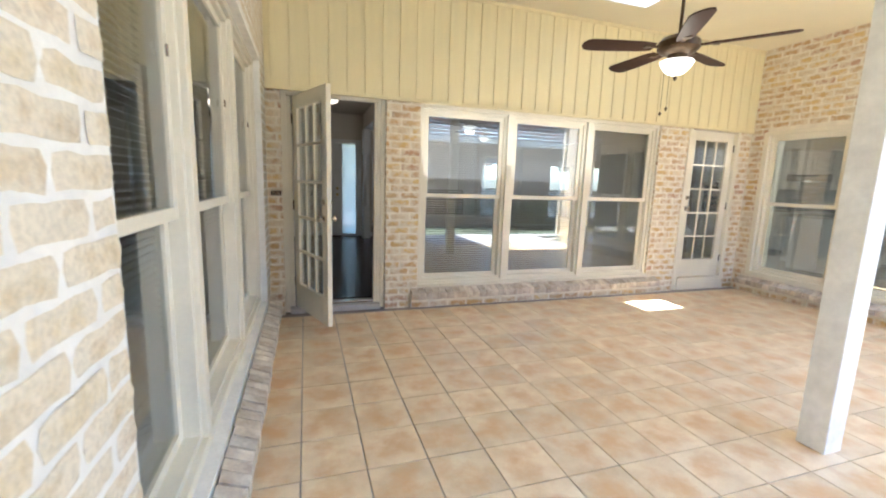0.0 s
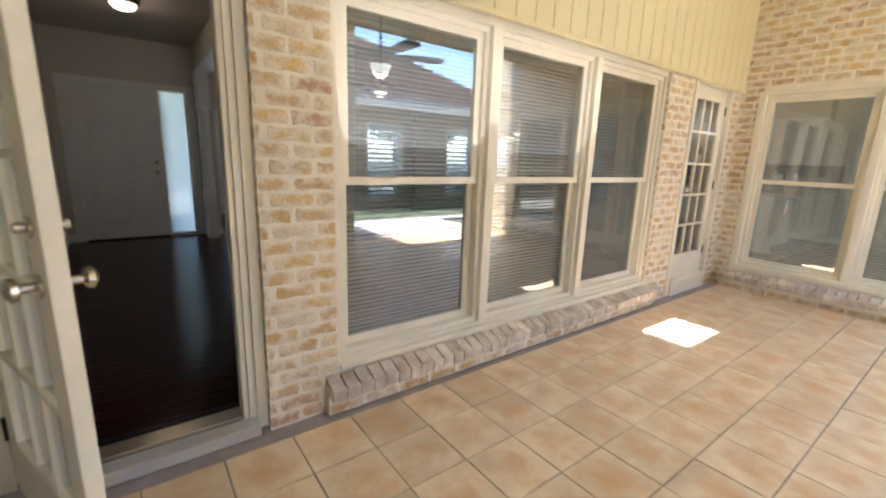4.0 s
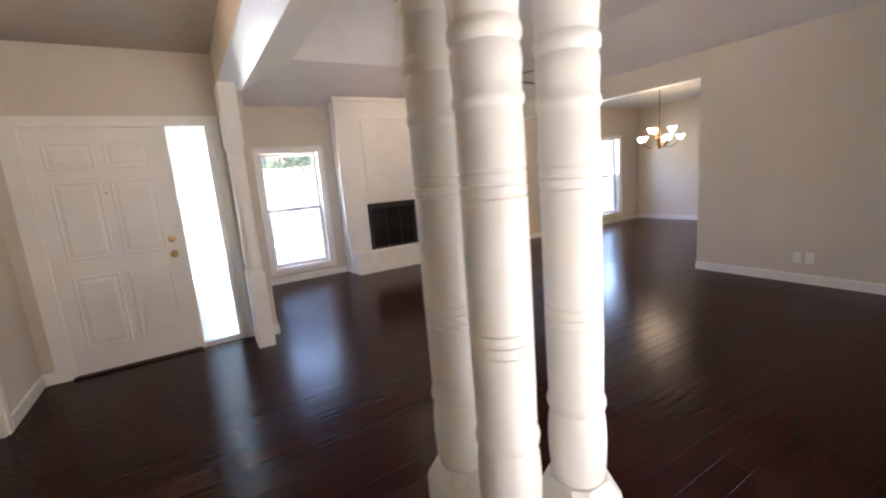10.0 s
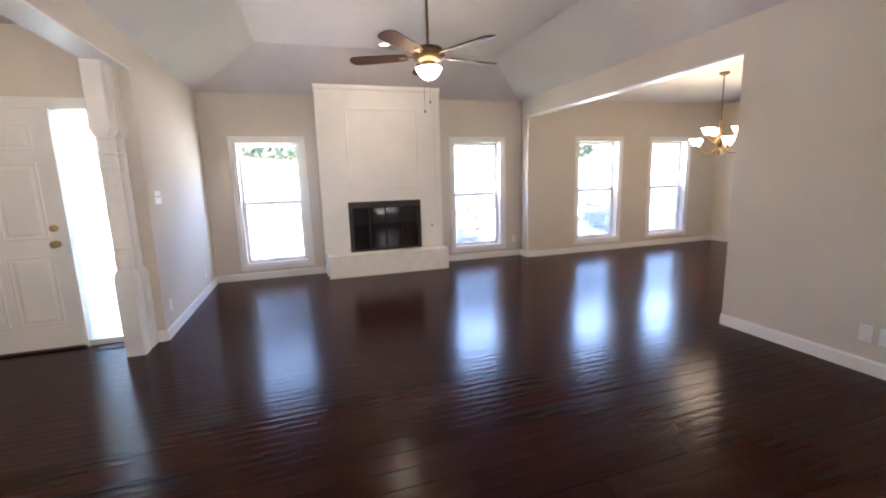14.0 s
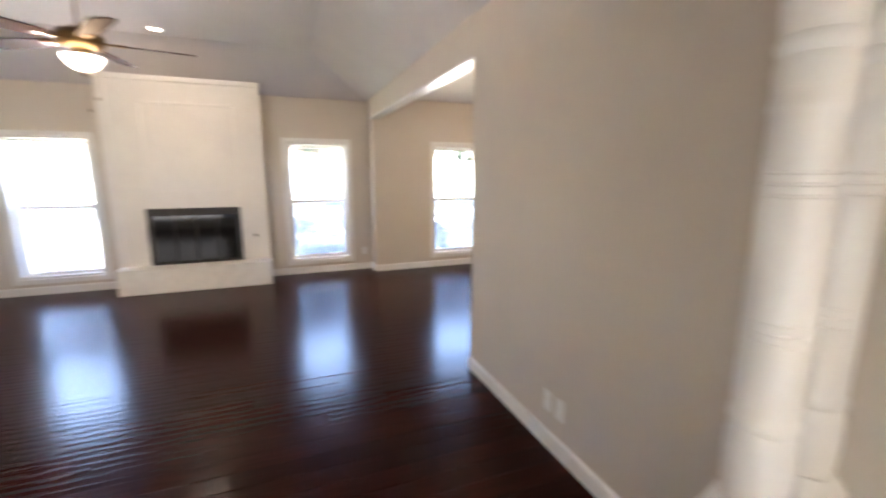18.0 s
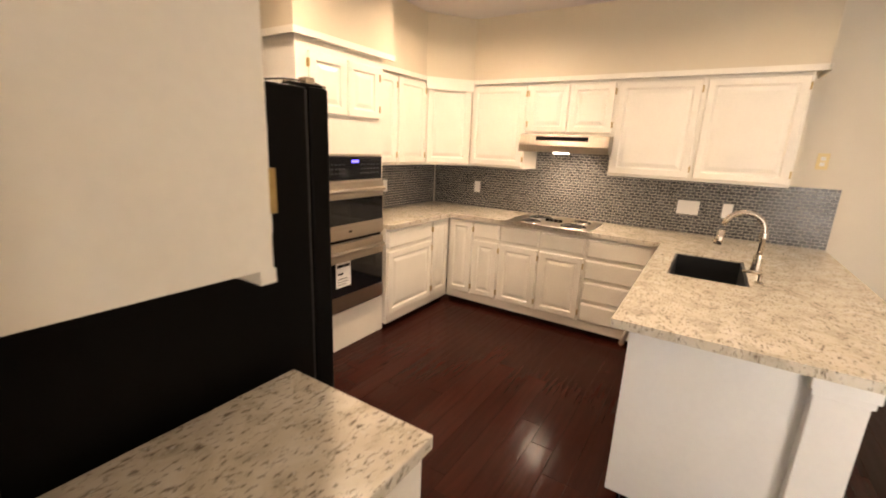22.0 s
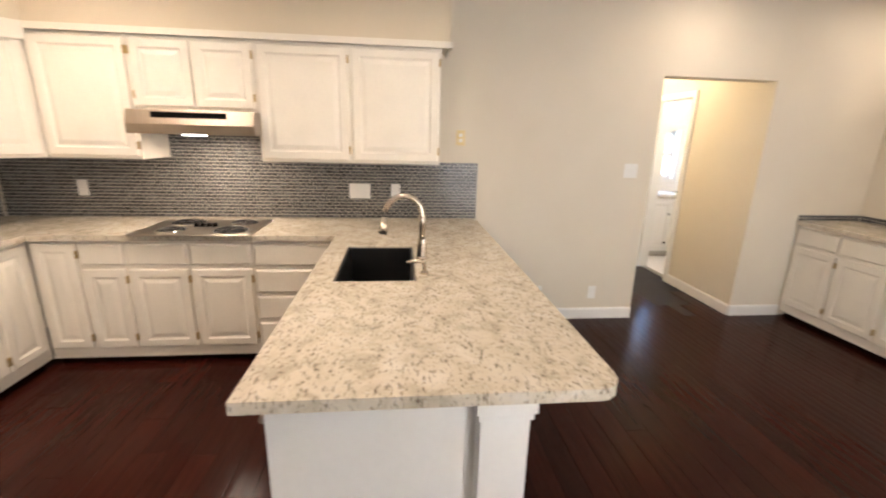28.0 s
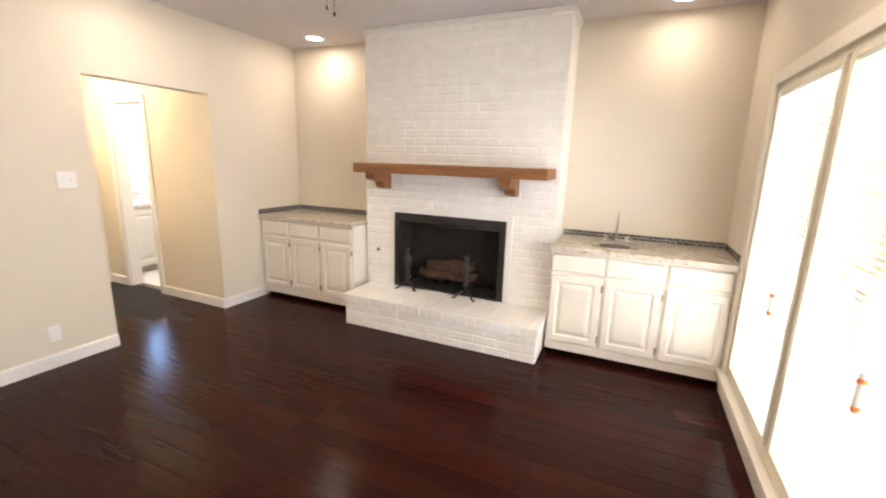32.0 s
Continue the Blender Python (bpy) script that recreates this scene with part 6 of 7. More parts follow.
for (x0, x1, y0, y1), z in (((8.0, 9.66, -0.235, 0.81), z0), ((8.0, 9.66, -0.235, 0.81), z1), (SX, z1), (SX, z0)):
    rings.append([bm.verts.new((px, py, z)) for px, py in ((x0, y0), (x1, y0), (x1, y1), (x0, y1))])
for p, q in zip(rings, rings[1:] + rings[:1]):
    for k in range(4):
        bm.faces.new((p[k], p[(k + 1) % 4], q[(k + 1) % 4], q[k]))
bmesh.ops.recalc_face_normals(bm, faces=bm.faces)
part("peninsula_slab", bm, GRANITE, t)

t = thing("kitchen_sink", "black composite double-bowl sink sunk in granite", "sink", (8.44, 0.5, 0.88))
t.matrix_world = Matrix.Identity(4)
a, b, c, d = SX


def basin(x0, x1, y0, y1, z0, z1, th):
    """An open box with walls of thickness th, one closed shell."""
    bm = bmesh.new()
    rings = []
    for i, z in ((0.012, z0), (0.0, z0 + 0.012), (0.0, z1), (th, z1), (th, z0 + th + 0.02), (th + 0.02, z0 + th)):
        rings.append([bm.verts.new((px, py, z)) for px, py in ((x0 + i, y0 + i), (x1 - i, y0 + i), (x1 - i, y1 - i), (x0 + i, y1 - i))])
    for p, q in zip(rings, rings[1:]):
        for k in range(4):
            bm.faces.new((p[k], p[(k + 1) % 4], q[(k + 1) % 4], q[k]))
    bm.faces.new(list(reversed(rings[0])))
    bm.faces.new(rings[-1])
    bmesh.ops.recalc_face_normals(bm, faces=bm.faces)
    return bm


part("bowl", basin(a, b, c, d, 0.65, 0.905, 0.013), SINKB, t)
part("divider", boxes((8.352, 8.388, c + 0.012, d - 0.012, 0.660, 0.825), bev=0.012), SINKB, t, "low rounded divider between the bowls")
for sx in (8.25, 8.57):
    part("drain", lathe([(0.04, 0.666), (0.04, 0.669), (0.02, 0.670)], 18, (sx, 0.50)), NICKEL, t, "metal drain")

t = thing("kitchen_faucet", "brushed nickel gooseneck pull-down faucet", "faucet", (8.50, 0.265, 0.912), 90)
part("base", lathe([(0.034, 0.0), (0.034, 0.008), (0.027, 0.015), (0.025, 0.09), (0.021, 0.11)], 20), NICKEL, t)
neck = [(0, 0, 0.10), (0, 0, 0.22)] + [(0.10 - 0.10 * math.cos(math.radians(q)), 0, 0.24 + 0.10 * math.sin(math.radians(q))) for q in range(0, 171, 17)]
part("neck", tube(neck, 0.0155, 14), NICKEL, t)
part("spray_head", tube([(0.198, 0, 0.225), (0.205, 0, 0.17), (0.212, 0, 0.14)], [0.018, 0.023, 0.025], 16), NICKEL, t)
part("lever", tube([(0, -0.02, 0.08), (0, -0.07, 0.10), (0, -0.09, 0.105)], [0.010, 0.007, 0.006], 10), NICKEL, t)
part("collar", lathe([(0.018, 0.20), (0.022, 0.205), (0.022, 0.235), (0.018, 0.24)], 16), NICKEL, t)
t = thing("soap_dispenser", "brushed nickel soap dispenser by the sink", "soap dispenser", (8.24, 0.265, 0.912), 90)
part("post", lathe([(0.022, 0.0), (0.022, 0.008), (0.010, 0.014), (0.010, 0.05)], 16), NICKEL, t)
part("spout", tube([(0, 0, 0.05), (0.03, 0, 0.062), (0.085, 0, 0.055)], 0.008, 10), NICKEL, t)

# peninsula base, pilaster, dishwasher
t = thing("peninsula_cabinet", "off-white peninsula base with a plain end panel", "cabinet", (8.1, 0.45, 0))
t.matrix_world = Matrix.Identity(4)
part("body", boxes((7.94, 8.125, 0.232, 0.69, 0.10, 0.874), (8.765, 9.06, 0.232, 0.69, 0.10, 0.874), (8.125, 8.765, 0.232, 0.69, 0.10, 0.645), (8.125, 8.765, 0.232, 0.305, 0.645, 0.874), (8.125, 8.765, 0.692, 0.70, 0.645, 0.874)), CABW, t)
part("end_panel", boxes((7.29, 7.31, 0.205, 0.742, 0.10, 0.874), (7.29, 7.31, 0.205, 0.645, 0.0, 0.10)), WHITE, t, "white end panel")
part("back_panel", boxes((7.31, 9.06, 0.205, 0.230, 0.0, 0.874)), WHITE, t)
part("filler_strip", boxes((7.334, 7.354, 0.160, 0.2045, 0.0, 0.874)), WHITE, t)
part("shoe_strip", boxes((7.278, 7.29, 0.205, 0.64, 0.0, 0.035), bev=0.003), WHITE, t)
# black again, for the shade below the peninsula base
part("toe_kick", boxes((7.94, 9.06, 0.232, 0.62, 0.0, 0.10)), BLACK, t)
t = thing("peninsula_post", "white square panelled post under the granite overhang", "post", (7.345, 0.09, 0))
part("shaft", boxes((-0.068, 0.068, -0.072, 0.072, 0.0, 0.874), bev=0.004), WHITE, t)
part("base_moulding", boxes((-0.082, 0.082, -0.086, 0.086, 0.0, 0.07), (-0.076, 0.076, -0.080, 0.080, 0.07, 0.085), bev=0.004), WHITE, t)
part("cap_moulding", boxes((-0.084, 0.084, -0.088, 0.088, 0.825, 0.874), (-0.076, 0.076, -0.080, 0.080, 0.80, 0.826), bev=0.004), WHITE, t)
t = thing("dishwasher", "stainless dishwasher built into the peninsula", "dishwasher", (7.92, 0.742, 0), 180)
part("body", boxes((0.0, 0.60, 0.03, 0.50, 0.10, 0.872)), BLACK, t)
part("door", boxes((0.003, 0.597, 0.0, 0.03, 0.12, 0.80), bev=0.004), STEEL, t)
part("control_strip", boxes((0.003, 0.597, 0.0, 0.03, 0.805, 0.868), bev=0.004), BLACK, t)
part("handle", tube([(0.05, -0.035, 0.76), (0.55, -0.035, 0.76)], 0.010, 10), STEEL, t)
part("kick_plate", boxes((0.0, 0.60, 0.05, 0.06, 0.0, 0.10)), BLACK, t)

# cooktop
t = thing("cooktop", "stainless electric cooktop with four coil burners", "cooktop", (9.255, 1.71, 0.912))
part("pan", boxes((-0.265, 0.265, -0.37, 0.37, 0.0, 0.012), bev=0.004), STEEL, t)
for bx, by, r in ((-0.12, -0.21, 0.095), (0.13, -0.21, 0.075), (-0.12, 0.17, 0.075), (0.13, 0.17, 0.095)):
    part("drip_bowl", lathe([(r + 0.015, 0.012), (r + 0.012, 0.017), (r, 0.014), (0.02, 0.008)], 26, (bx, by)), CHROME, t, "chrome drip bowl")
    pts = []
    n = 70
    for k in range(n):
        q = k / (n - 1)
        pts.append((bx + (0.018 + (r - 0.022) * q) * math.cos(q * 22), by + (0.018 + (r - 0.022) * q) * math.sin(q * 22), 0.021))
    part("coil", tube(pts, 0.0042, 6), IRON, t, "black coil element")
for k in range(4):
    part("knob", lathe([(0.018, 0.012), (0.018, 0.022), (0.014, 0.036)], 14, (0.0, -0.06 + 0.04 * k)), BLACK, t)


# mosaic backsplash: small offset glass tiles, one joined mesh on a grout sheet
def mosaic(name, spans, place, label):
    """spans: (a0, a1, z0, z1) on the wall; place maps (a, out, z) to the world."""
    vs, fs = [], []
    bed = bmesh.new()
    rnd = random.Random(5)
    for a0, a1, z0, z1 in spans:
        c = [place(a, o, z) for a in (a0, a1) for o in (0.0, 0.004) for z in (z0, z1)]
        xs, ys, zs = zip(*c)
        box(bed, min(xs), max(xs), min(ys), max(ys), min(zs), max(zs))
        z, row = z0 + 0.002, 0
        while z < z1 - 0.004:
            zt2 = min(z + 0.0208, z1 - 0.001)
            a = a0 - (0.024 if row % 2 else 0.0)
            while a < a1:
                l, r = max(a, a0 + 0.001), min(a + 0.0436, a1 - 0.001)
                if r - l > 0.006:
                    o = 0.0075 + rnd.uniform(-0.0006, 0.0006)
                    k = len(vs)
                    e = 0.0012
                    vs += [place(l, 0.004, z), place(r, 0.004, z), place(r, 0.004, zt2), place(l, 0.004, zt2), place(l + e, o, z + e), place(r - e, o, z + e), place(r - e, o, zt2 - e), place(l + e, o, zt2 - e)]
                    fs += [(k + 4, k + 5, k + 6, k + 7), (k, k + 1, k + 5, k + 4), (k + 1, k + 2, k + 6, k + 5), (k + 2, k + 3, k + 7, k + 6), (k + 3, k, k + 4, k + 7)]
                a += 0.048
            z += 0.025
            row += 1
    t = struct(name, bed, MGROUT, label, "backsplash")
    me = bpy.data.meshes.new("tiles")
    me.from_pydata(vs, [], fs)
    me.materials.append(MOSAIC)
    ob = new("tiles", me)
    ob.parent = t
    tagged(ob, kind="stuff")


mosaic("backsplash_east", [(-0.235, 1.30, 0.912, 1.362), (1.30, 2.08, 0.912, 1.72), (2.08, 3.285, 0.912, 1.362)], lambda a, o, z: (9.664 - o, a, z), "dark grey glass mosaic backsplash over the worktop")
mosaic("backsplash_north", [(8.12, 9.65, 0.912, 1.362)], lambda a, o, z: (a, 3.299 - o, z), "dark grey glass mosaic backsplash over the worktop")
plate("power_outlet", "white outlet plate on the mosaic", (9.652, 2.72, 1.13), -90)
plate("light_switch", "white triple switch plate on the mosaic", (9.652, 0.70, 1.13), -90, 3)
plate("power_outlet", "white outlet plate on the mosaic", (9.652, 0.42, 1.13), -90, 1)
plate("power_outlet", "white outlet plate on the mosaic", (8.76, 3.287, 1.14), 0)
plate("wall_phone_plate", "ivory wall plate beside the cabinets", (9.662, -0.09, 1.555), -90, 1, IVORY)
plate("light_switch", "white double switch plate by the hall opening", (9.662, -1.53, 1.325), -90, 2)
plate("power_outlet", "white outlet low on the beige wall", (9.662, -0.82, 0.255), -90)
plate("power_outlet", "white blank outlet plate low on the beige wall", (9.662, -1.32, 0.25), -90)

# short counter by the refrigerator
cabinet("base_cabinet", "off-white base cabinet beside the refrigerator", (6.22, 1.01, 0), 90, 0.47, 0.595, top, [(0.012, 0.458, 0.13, 0.68, "door", "l"), (0.012, 0.458, 0.71, 0.85, "drawer", "")], 0.10)
solid("short_worktop", boxes((5.578, 6.25, 1.0, 1.485, 0.875, 0.912), bev=0.003), GRANITE, "cream speckled granite top beside the refrigerator", "worktop")
t = thing("wall_cabinet", "off-white wall cabinet beside the refrigerator, brass hinges", "cabinet", (5.895, 1.045, 0), 90, U)
part("body", boxes((0, 0.435, 0, 0.318, 1.38, 2.45)), CABW, t)
f = part("door", front(0.02, 0.415, 1.42, 2.43), CABW, t)
hg = part("hinge", boxes((0.006, 0.019, -0.0035, -0.0005, 1.452, 1.518), (0.001, 0.006, -0.012, -0.001, 1.455, 1.515), bev=0.001), BRASS, f, "aged brass hinge")
for hz in (1.465, 1.485, 1.505):
    part("screw", lathe([(0.003, 0), (0.003, 0.002), (0.001, 0.003)], 8), IRON, hg).matrix_local = pose(0.0125, -0.0035, hz, 90)
part("light_rail", boxes((0.0, 0.435, -0.004, 0.02, 1.36, 1.38)), CABW, t)

t = thing("refrigerator", "black side-by-side refrigerator with textured sides", "refrigerator", (5.66, 1.525, 0))
part("body", boxes((0.0, 0.70, 0.0, 0.90, 0.02, 1.69), bev=0.006), BLACK, t)
for y0, y1 in ((0.003, 0.40), (0.41, 0.897)):
    d = part("door", boxes((0.712, 0.785, y0, y1, 0.10, 1.695), bev=0.010), BLACK, t)
    hy = y1 - 0.035 if y0 < 0.1 else y0 + 0.035
    part("handle", tube([(0.785, hy, 0.55), (0.835, hy, 0.62), (0.835, hy, 1.38), (0.785, hy, 1.45)], 0.014, 10), BLACK, d)
part("gasket", boxes((0.70, 0.712, 0.01, 0.89, 0.10, 1.685)), IRON, t)
part("hinge_bracket", boxes((0.66, 0.80, 0.03, 0.045, 1.697, 1.706), (0.72, 0.75, 0.02, 0.055, 1.69, 1.72), bev=0.002), NICKEL, t, "bare metal top hinge")
part("hinge_wire", tube([(0.60, 0.06, 1.698), (0.68, 0.065, 1.712), (0.76, 0.055, 1.714), (0.79, 0.045, 1.708)], 0.0025, 6), IRON, t)
part("hinge_cover", boxes((0.66, 0.77, 0.01, 0.05, 1.69, 1.702), (0.66, 0.77, 0.84, 0.88, 1.69, 1.702), bev=0.003), BLACK, t)
part("grille", boxes((0.66, 0.70, 0.01, 0.89, 0.02, 0.09)), IRON, t)

# ---- family room ----
def side_units(x_right, doors, label):
    """Cabinets facing north along the south wall, widths run to -x."""
    x = x_right
    for w in doors:
        cabinet("base_cabinet", label, (x, -3.21, 0), 180, w, 0.585, top, [(0.012, w - 0.012, 0.13, 0.68, "door", "r"), (0.012, w - 0.012, 0.71, 0.85, "drawer", "")], 0.10, group="fireplace side cabinets")
        x -= w


side_units(9.66, (0.40, 0.40, 0.40), "off-white base cabinet left of the brick fireplace".replace("left of", "beside"))
side_units(6.545, (0.405, 0.41, 0.42), "off-white wet-bar base cabinet beside the brick fireplace")
solid("side_worktop", boxes((8.455, 9.66, -3.795, -3.17, 0.875, 0.912), bev=0.003), GRANITE, "cream granite top on the fireplace side cabinets", "worktop")
t = solid("bar_worktop", boxes((5.305, 6.55, -3.795, -3.16, 0.875, 0.912), bev=0.003), GRANITE, "cream granite wet-bar top with a small sink", "worktop")
mosaic("backsplash_side", [(8.455, 9.655, 0.912, 0.965)], lambda a, o, z: (a, -3.799 + o, z), "low dark mosaic strip above the side worktop")
mosaic("backsplash_side_return", [(-3.79, -3.18, 0.912, 0.965)], lambda a, o, z: (9.664 - o, a, z), "low dark mosaic strip above the side worktop")
mosaic("backsplash_bar", [(5.31, 6.55, 0.912, 0.965)], lambda a, o, z: (a, -3.799 + o, z), "low dark mosaic strip above the wet bar")
mosaic("backsplash_bar_return", [(-3.79, -3.18, 0.912, 0.965)], lambda a, o, z: (5.301 + o, a, z), "low dark mosaic strip above the wet bar")
t = thing("bar_sink", "small oval metal bar sink", "sink", (6.10, -3.42, 0.9125))
part("basin", lathe([(0.15, 0.0), (0.15, 0.004), (0.135, 0.005), (0.12, 0.001), (0.02, -0.0005)], 28), STEEL, t).matrix_local = Matrix.Diagonal((1.15, 0.85, 1, 1))
part("basin_shadow", lathe([(0.118, 0.0015), (0.10, 0.0016), (0.002, 0.0017)], 24), SINKB, t)
t = thing("bar_faucet", "chrome bar faucet with two handles and a tall spout", "faucet", (6.10, -3.60, 0.912))
part("deck_plate", boxes((-0.10, 0.10, -0.025, 0.025, 0, 0.015), bev=0.006), CHROME, t)
part("spout", tube([(0, 0, 0.01), (0, 0, 0.20)] + [(0, 0.06 - 0.06 * math.cos(math.radians(q)), 0.20 + 0.06 * math.sin(math.radians(q))) for q in range(20, 161, 20)], 0.008, 10), CHROME, t)
for s in (-1, 1):
    part("handle", lathe([(0.018, 0.012), (0.014, 0.03), (0.020, 0.05), (0.012, 0.06)], 14, (s * 0.08, 0)), CHROME, t)

# brick fireplace
t = thing("fireplace_family", "white painted brick fireplace with cedar mantel and raised hearth", "fireplace", (7.5, -3.4, 0))
t.matrix_world = Matrix.Identity(4)
HOLE = (6.99, 8.10, 0.27, 1.02)
for l, r, lo2, hi2 in cells(6.57, 8.44, 0.0, 2.695, [HOLE]):
    part("breast_core", boxes((l, r, -3.80, -3.432, lo2, hi2)), WBRICK, t)


def painted_bricks(parent, runs, seed):
    """White painted bricks; runs: (a0, a1, z0, z1, holes, place)."""
    rnd = random.Random(seed)
    vs, fs = [], []
    for a0, a1, z0, z1, holes, place in runs:
        z, row = z0, 0
        while z < z1 - 0.03:
            zt3 = min(z + 0.066, z1)
            a = a0 - (0.1025 if row % 2 else 0)
            while a < a1:
                l, r = max(a, a0), min(a + 0.197, a1)
                a += 0.205
                for h0, h1, g0, g1 in holes:
                    if zt3 > g0 + 0.01 and z < g1 - 0.01:
                        if l >= h0 and r <= h1:
                            l = r
                        elif l < h0 < r:
                            r = h0
                        elif l < h1 < r:
                            l = h1
                if r - l < 0.02:
                    continue
                o, e, k = 0.0032 + rnd.uniform(-0.0010, 0.0010), 0.007, len(vs)
                j = lambda: rnd.uniform(-0.0015, 0.0015)
                vs += [place(l, 0, z), place(r, 0, z), place(r, 0, zt3), place(l, 0, zt3), place(l + e + j(), o, z + e + j()), place(r - e + j(), o, z + e + j()), place(r - e + j(), o, zt3 - e + j()), place(l + e + j(), o, zt3 - e + j())]
                fs += [(k + 4, k + 5, k + 6, k + 7), (k, k + 1, k + 5, k + 4), (k + 1, k + 2, k + 6, k + 5), (k + 2, k + 3, k + 7, k + 6), (k + 3, k, k + 4, k + 7)]
            z += 0.072
            row += 1
    me = bpy.data.meshes.new("painted_bricks")
    me.from_pydata(vs, [], fs)
    me.materials.append(WBRICK)
    ob = new("painted_bricks", me)
    ob.parent = parent
    tagged(ob, "white painted brick courses", kind="stuff")


painted_bricks(t, [(6.57, 8.44, 0.30, 2.66, [HOLE], lambda a, o, z: (a, -3.432 + o, z)), (-3.80, -3.425, 0.92, 2.66, [], lambda a, o, z: (6.57 - o, a, z)), (-3.80, -3.425, 0.92, 2.66, [], lambda a, o, z: (8.44 + o, a, z)),
                   (6.57, 8.36, 0.0, 0.21, [], lambda a, o, z: (a, -2.955 + o, z)), (-3.43, -2.955, 0.0, 0.21, [], lambda a, o, z: (6.57 - o, a, z)), (-3.43, -2.955, 0.0, 0.21, [], lambda a, o, z: (8.36 + o, a, z))], 3)
part("crown", boxes((6.55, 8.46, -3.80, -3.405, 2.652, 2.698), bev=0.006), WHITE, t)
part("hearth", boxes((6.57, 8.36, -3.432, -2.955, 0.0, 0.225)), WBRICK, t)
me = mesh_of("hearth_brick", box(bmesh.new(), 0.0002, 0.0723, -0.495, 0.02, 0.0, 0.072, bev=0.004), WBRICK)
x = 6.555
while x < 8.33:
    ob = new("hearth_brick", me)
    ob.matrix_world = pose(x, -2.945 + random.uniform(-0.004, 0.004), 0.226 + random.uniform(-0.002, 0.002))
    ob.parent = t
    x += 0.0725
part("firebox_border", boxes((6.93, 6.985, -3.434, -3.416, 0.30, 1.085), (8.105, 8.16, -3.434, -3.416, 0.30, 1.085), (6.985, 8.105, -3.434, -3.416, 1.03, 1.085), bev=0.003), WHITE, t, "smooth white border round the firebox")
for nm, bx in zip(("firebox_back", "firebox_side", "firebox_side", "firebox_floor", "firebox_top"), ((6.97, 8.12, -3.79, -3.76, 0.25, 1.04), (6.97, 7.0, -3.76, -3.45, 0.25, 1.04), (8.09, 8.12, -3.76, -3.45, 0.25, 1.04), (7.0, 8.09, -3.76, -3.45, 0.25, 0.295), (7.0, 8.09, -3.76, -3.45, 1.0, 1.04))):
    part(nm, boxes(bx), SOOT, t)
fr = part("screen_frame", boxes((6.985, 8.105, -3.435, -3.405, 0.955, 1.03), (6.985, 7.04, -3.435, -3.405, 0.28, 0.955), (8.05, 8.105, -3.435, -3.405, 0.28, 0.955), (7.04, 8.05, -3.435, -3.405, 0.28, 0.31), bev=0.003), IRON, t, "black metal screen frame")
part("screen_rod", tube([(7.05, -3.43, 0.94), (8.04, -3.43, 0.94)], 0.006, 8), IRON, fr)
part("mantel_beam", boxes((6.60, 8.33, -3.432, -3.05, 1.412, 1.495), bev=0.006), MANTEL, t, "stained cedar mantel beam")
for cx in (6.94, 8.20):
    bm = bmesh.new()
    prof = [(0, 0), (0.30, 0), (0.30, -0.055), (0.27, -0.07), (0.20, -0.075), (0.15, -0.09), (0.13, -0.13), (0.09, -0.155), (0.0, -0.16)]
    a = [bm.verts.new((cx - 0.045, -3.425 + py, 1.412 + pz)) for py, pz in prof]
    b = [bm.verts.new((cx + 0.045, -3.425 + py, 1.412 + pz)) for py, pz in prof]
    bm.faces.new(a)
    bm.faces.new(list(reversed(b)))
    for k in range(len(prof)):
        bm.faces.new((a[k], b[k], b[(k + 1) % len(prof)], a[(k + 1) % len(prof)]))
    bmesh.ops.recalc_face_normals(bm, faces=bm.faces)
    part("corbel", bm, MANTEL, t, "shaped cedar corbel")
part("gas_key_valve", lathe([(0.022, 0), (0.022, 0.006), (0.008, 0.01), (0.008, 0.03)], 14), NICKEL, t, "metal gas valve").matrix_local = pose(8.30, -3.42, 0.64, -90)
# logs, grate and firedogs
for k, (lx, ly, lz, ln, rz) in enumerate(((7.30, -3.62, 0.42, 0.60, 4), (7.38, -3.55, 0.50, 0.45, -8), (7.35, -3.66, 0.52, 0.42, 12))):
    pts = [(q * ln / 6, 0.012 * math.sin(q * 1.7), 0.010 * math.cos(q * 2.1)) for q in range(7)]
    bm = tube(pts, [0.045, 0.055, 0.052, 0.056, 0.050, 0.053, 0.042], 12)
    solid("gas_log", bm, LOG, "charred ceramic gas log in the firebox", "log", (lx, ly, lz), rz, "gas logs")
t = thing("log_grate", "black iron log grate", "grate", (7.25, -3.60, 0.30))
for k in range(6):
    part("bar", tube([(0.05 + 0.11 * k, -0.12, 0.0), (0.05 + 0.11 * k, -0.12, 0.07), (0.05 + 0.11 * k, 0.12, 0.07), (0.05 + 0.11 * k, 0.14, 0.11)], 0.008, 6), IRON, t)
for ax in (7.32, 7.92):
    t = thing("firedog", "black iron firedog with a turned finial", "andiron", (ax, -3.36, 0.296), 0, "firedogs")
    part("post", lathe([(0.016, 0.04), (0.016, 0.10), (0.034, 0.125), (0.018, 0.15), (0.022, 0.20), (0.036, 0.25), (0.044, 0.29), (0.030, 0.33), (0.014, 0.35), (0.024, 0.375), (0.006, 0.41)], 14), IRON, t)
    for s in (-1, 1):
        part("foot", tube([(0, 0, 0.07), (s * 0.05, 0.02, 0.06), (s * 0.09, 0.05, 0.005), (s * 0.11, 0.06, 0.008)], 0.010, 8), IRON, t)
    part("bar", tube([(0, 0, 0.06), (0, -0.22, 0.06)], 0.010, 6), IRON, t)

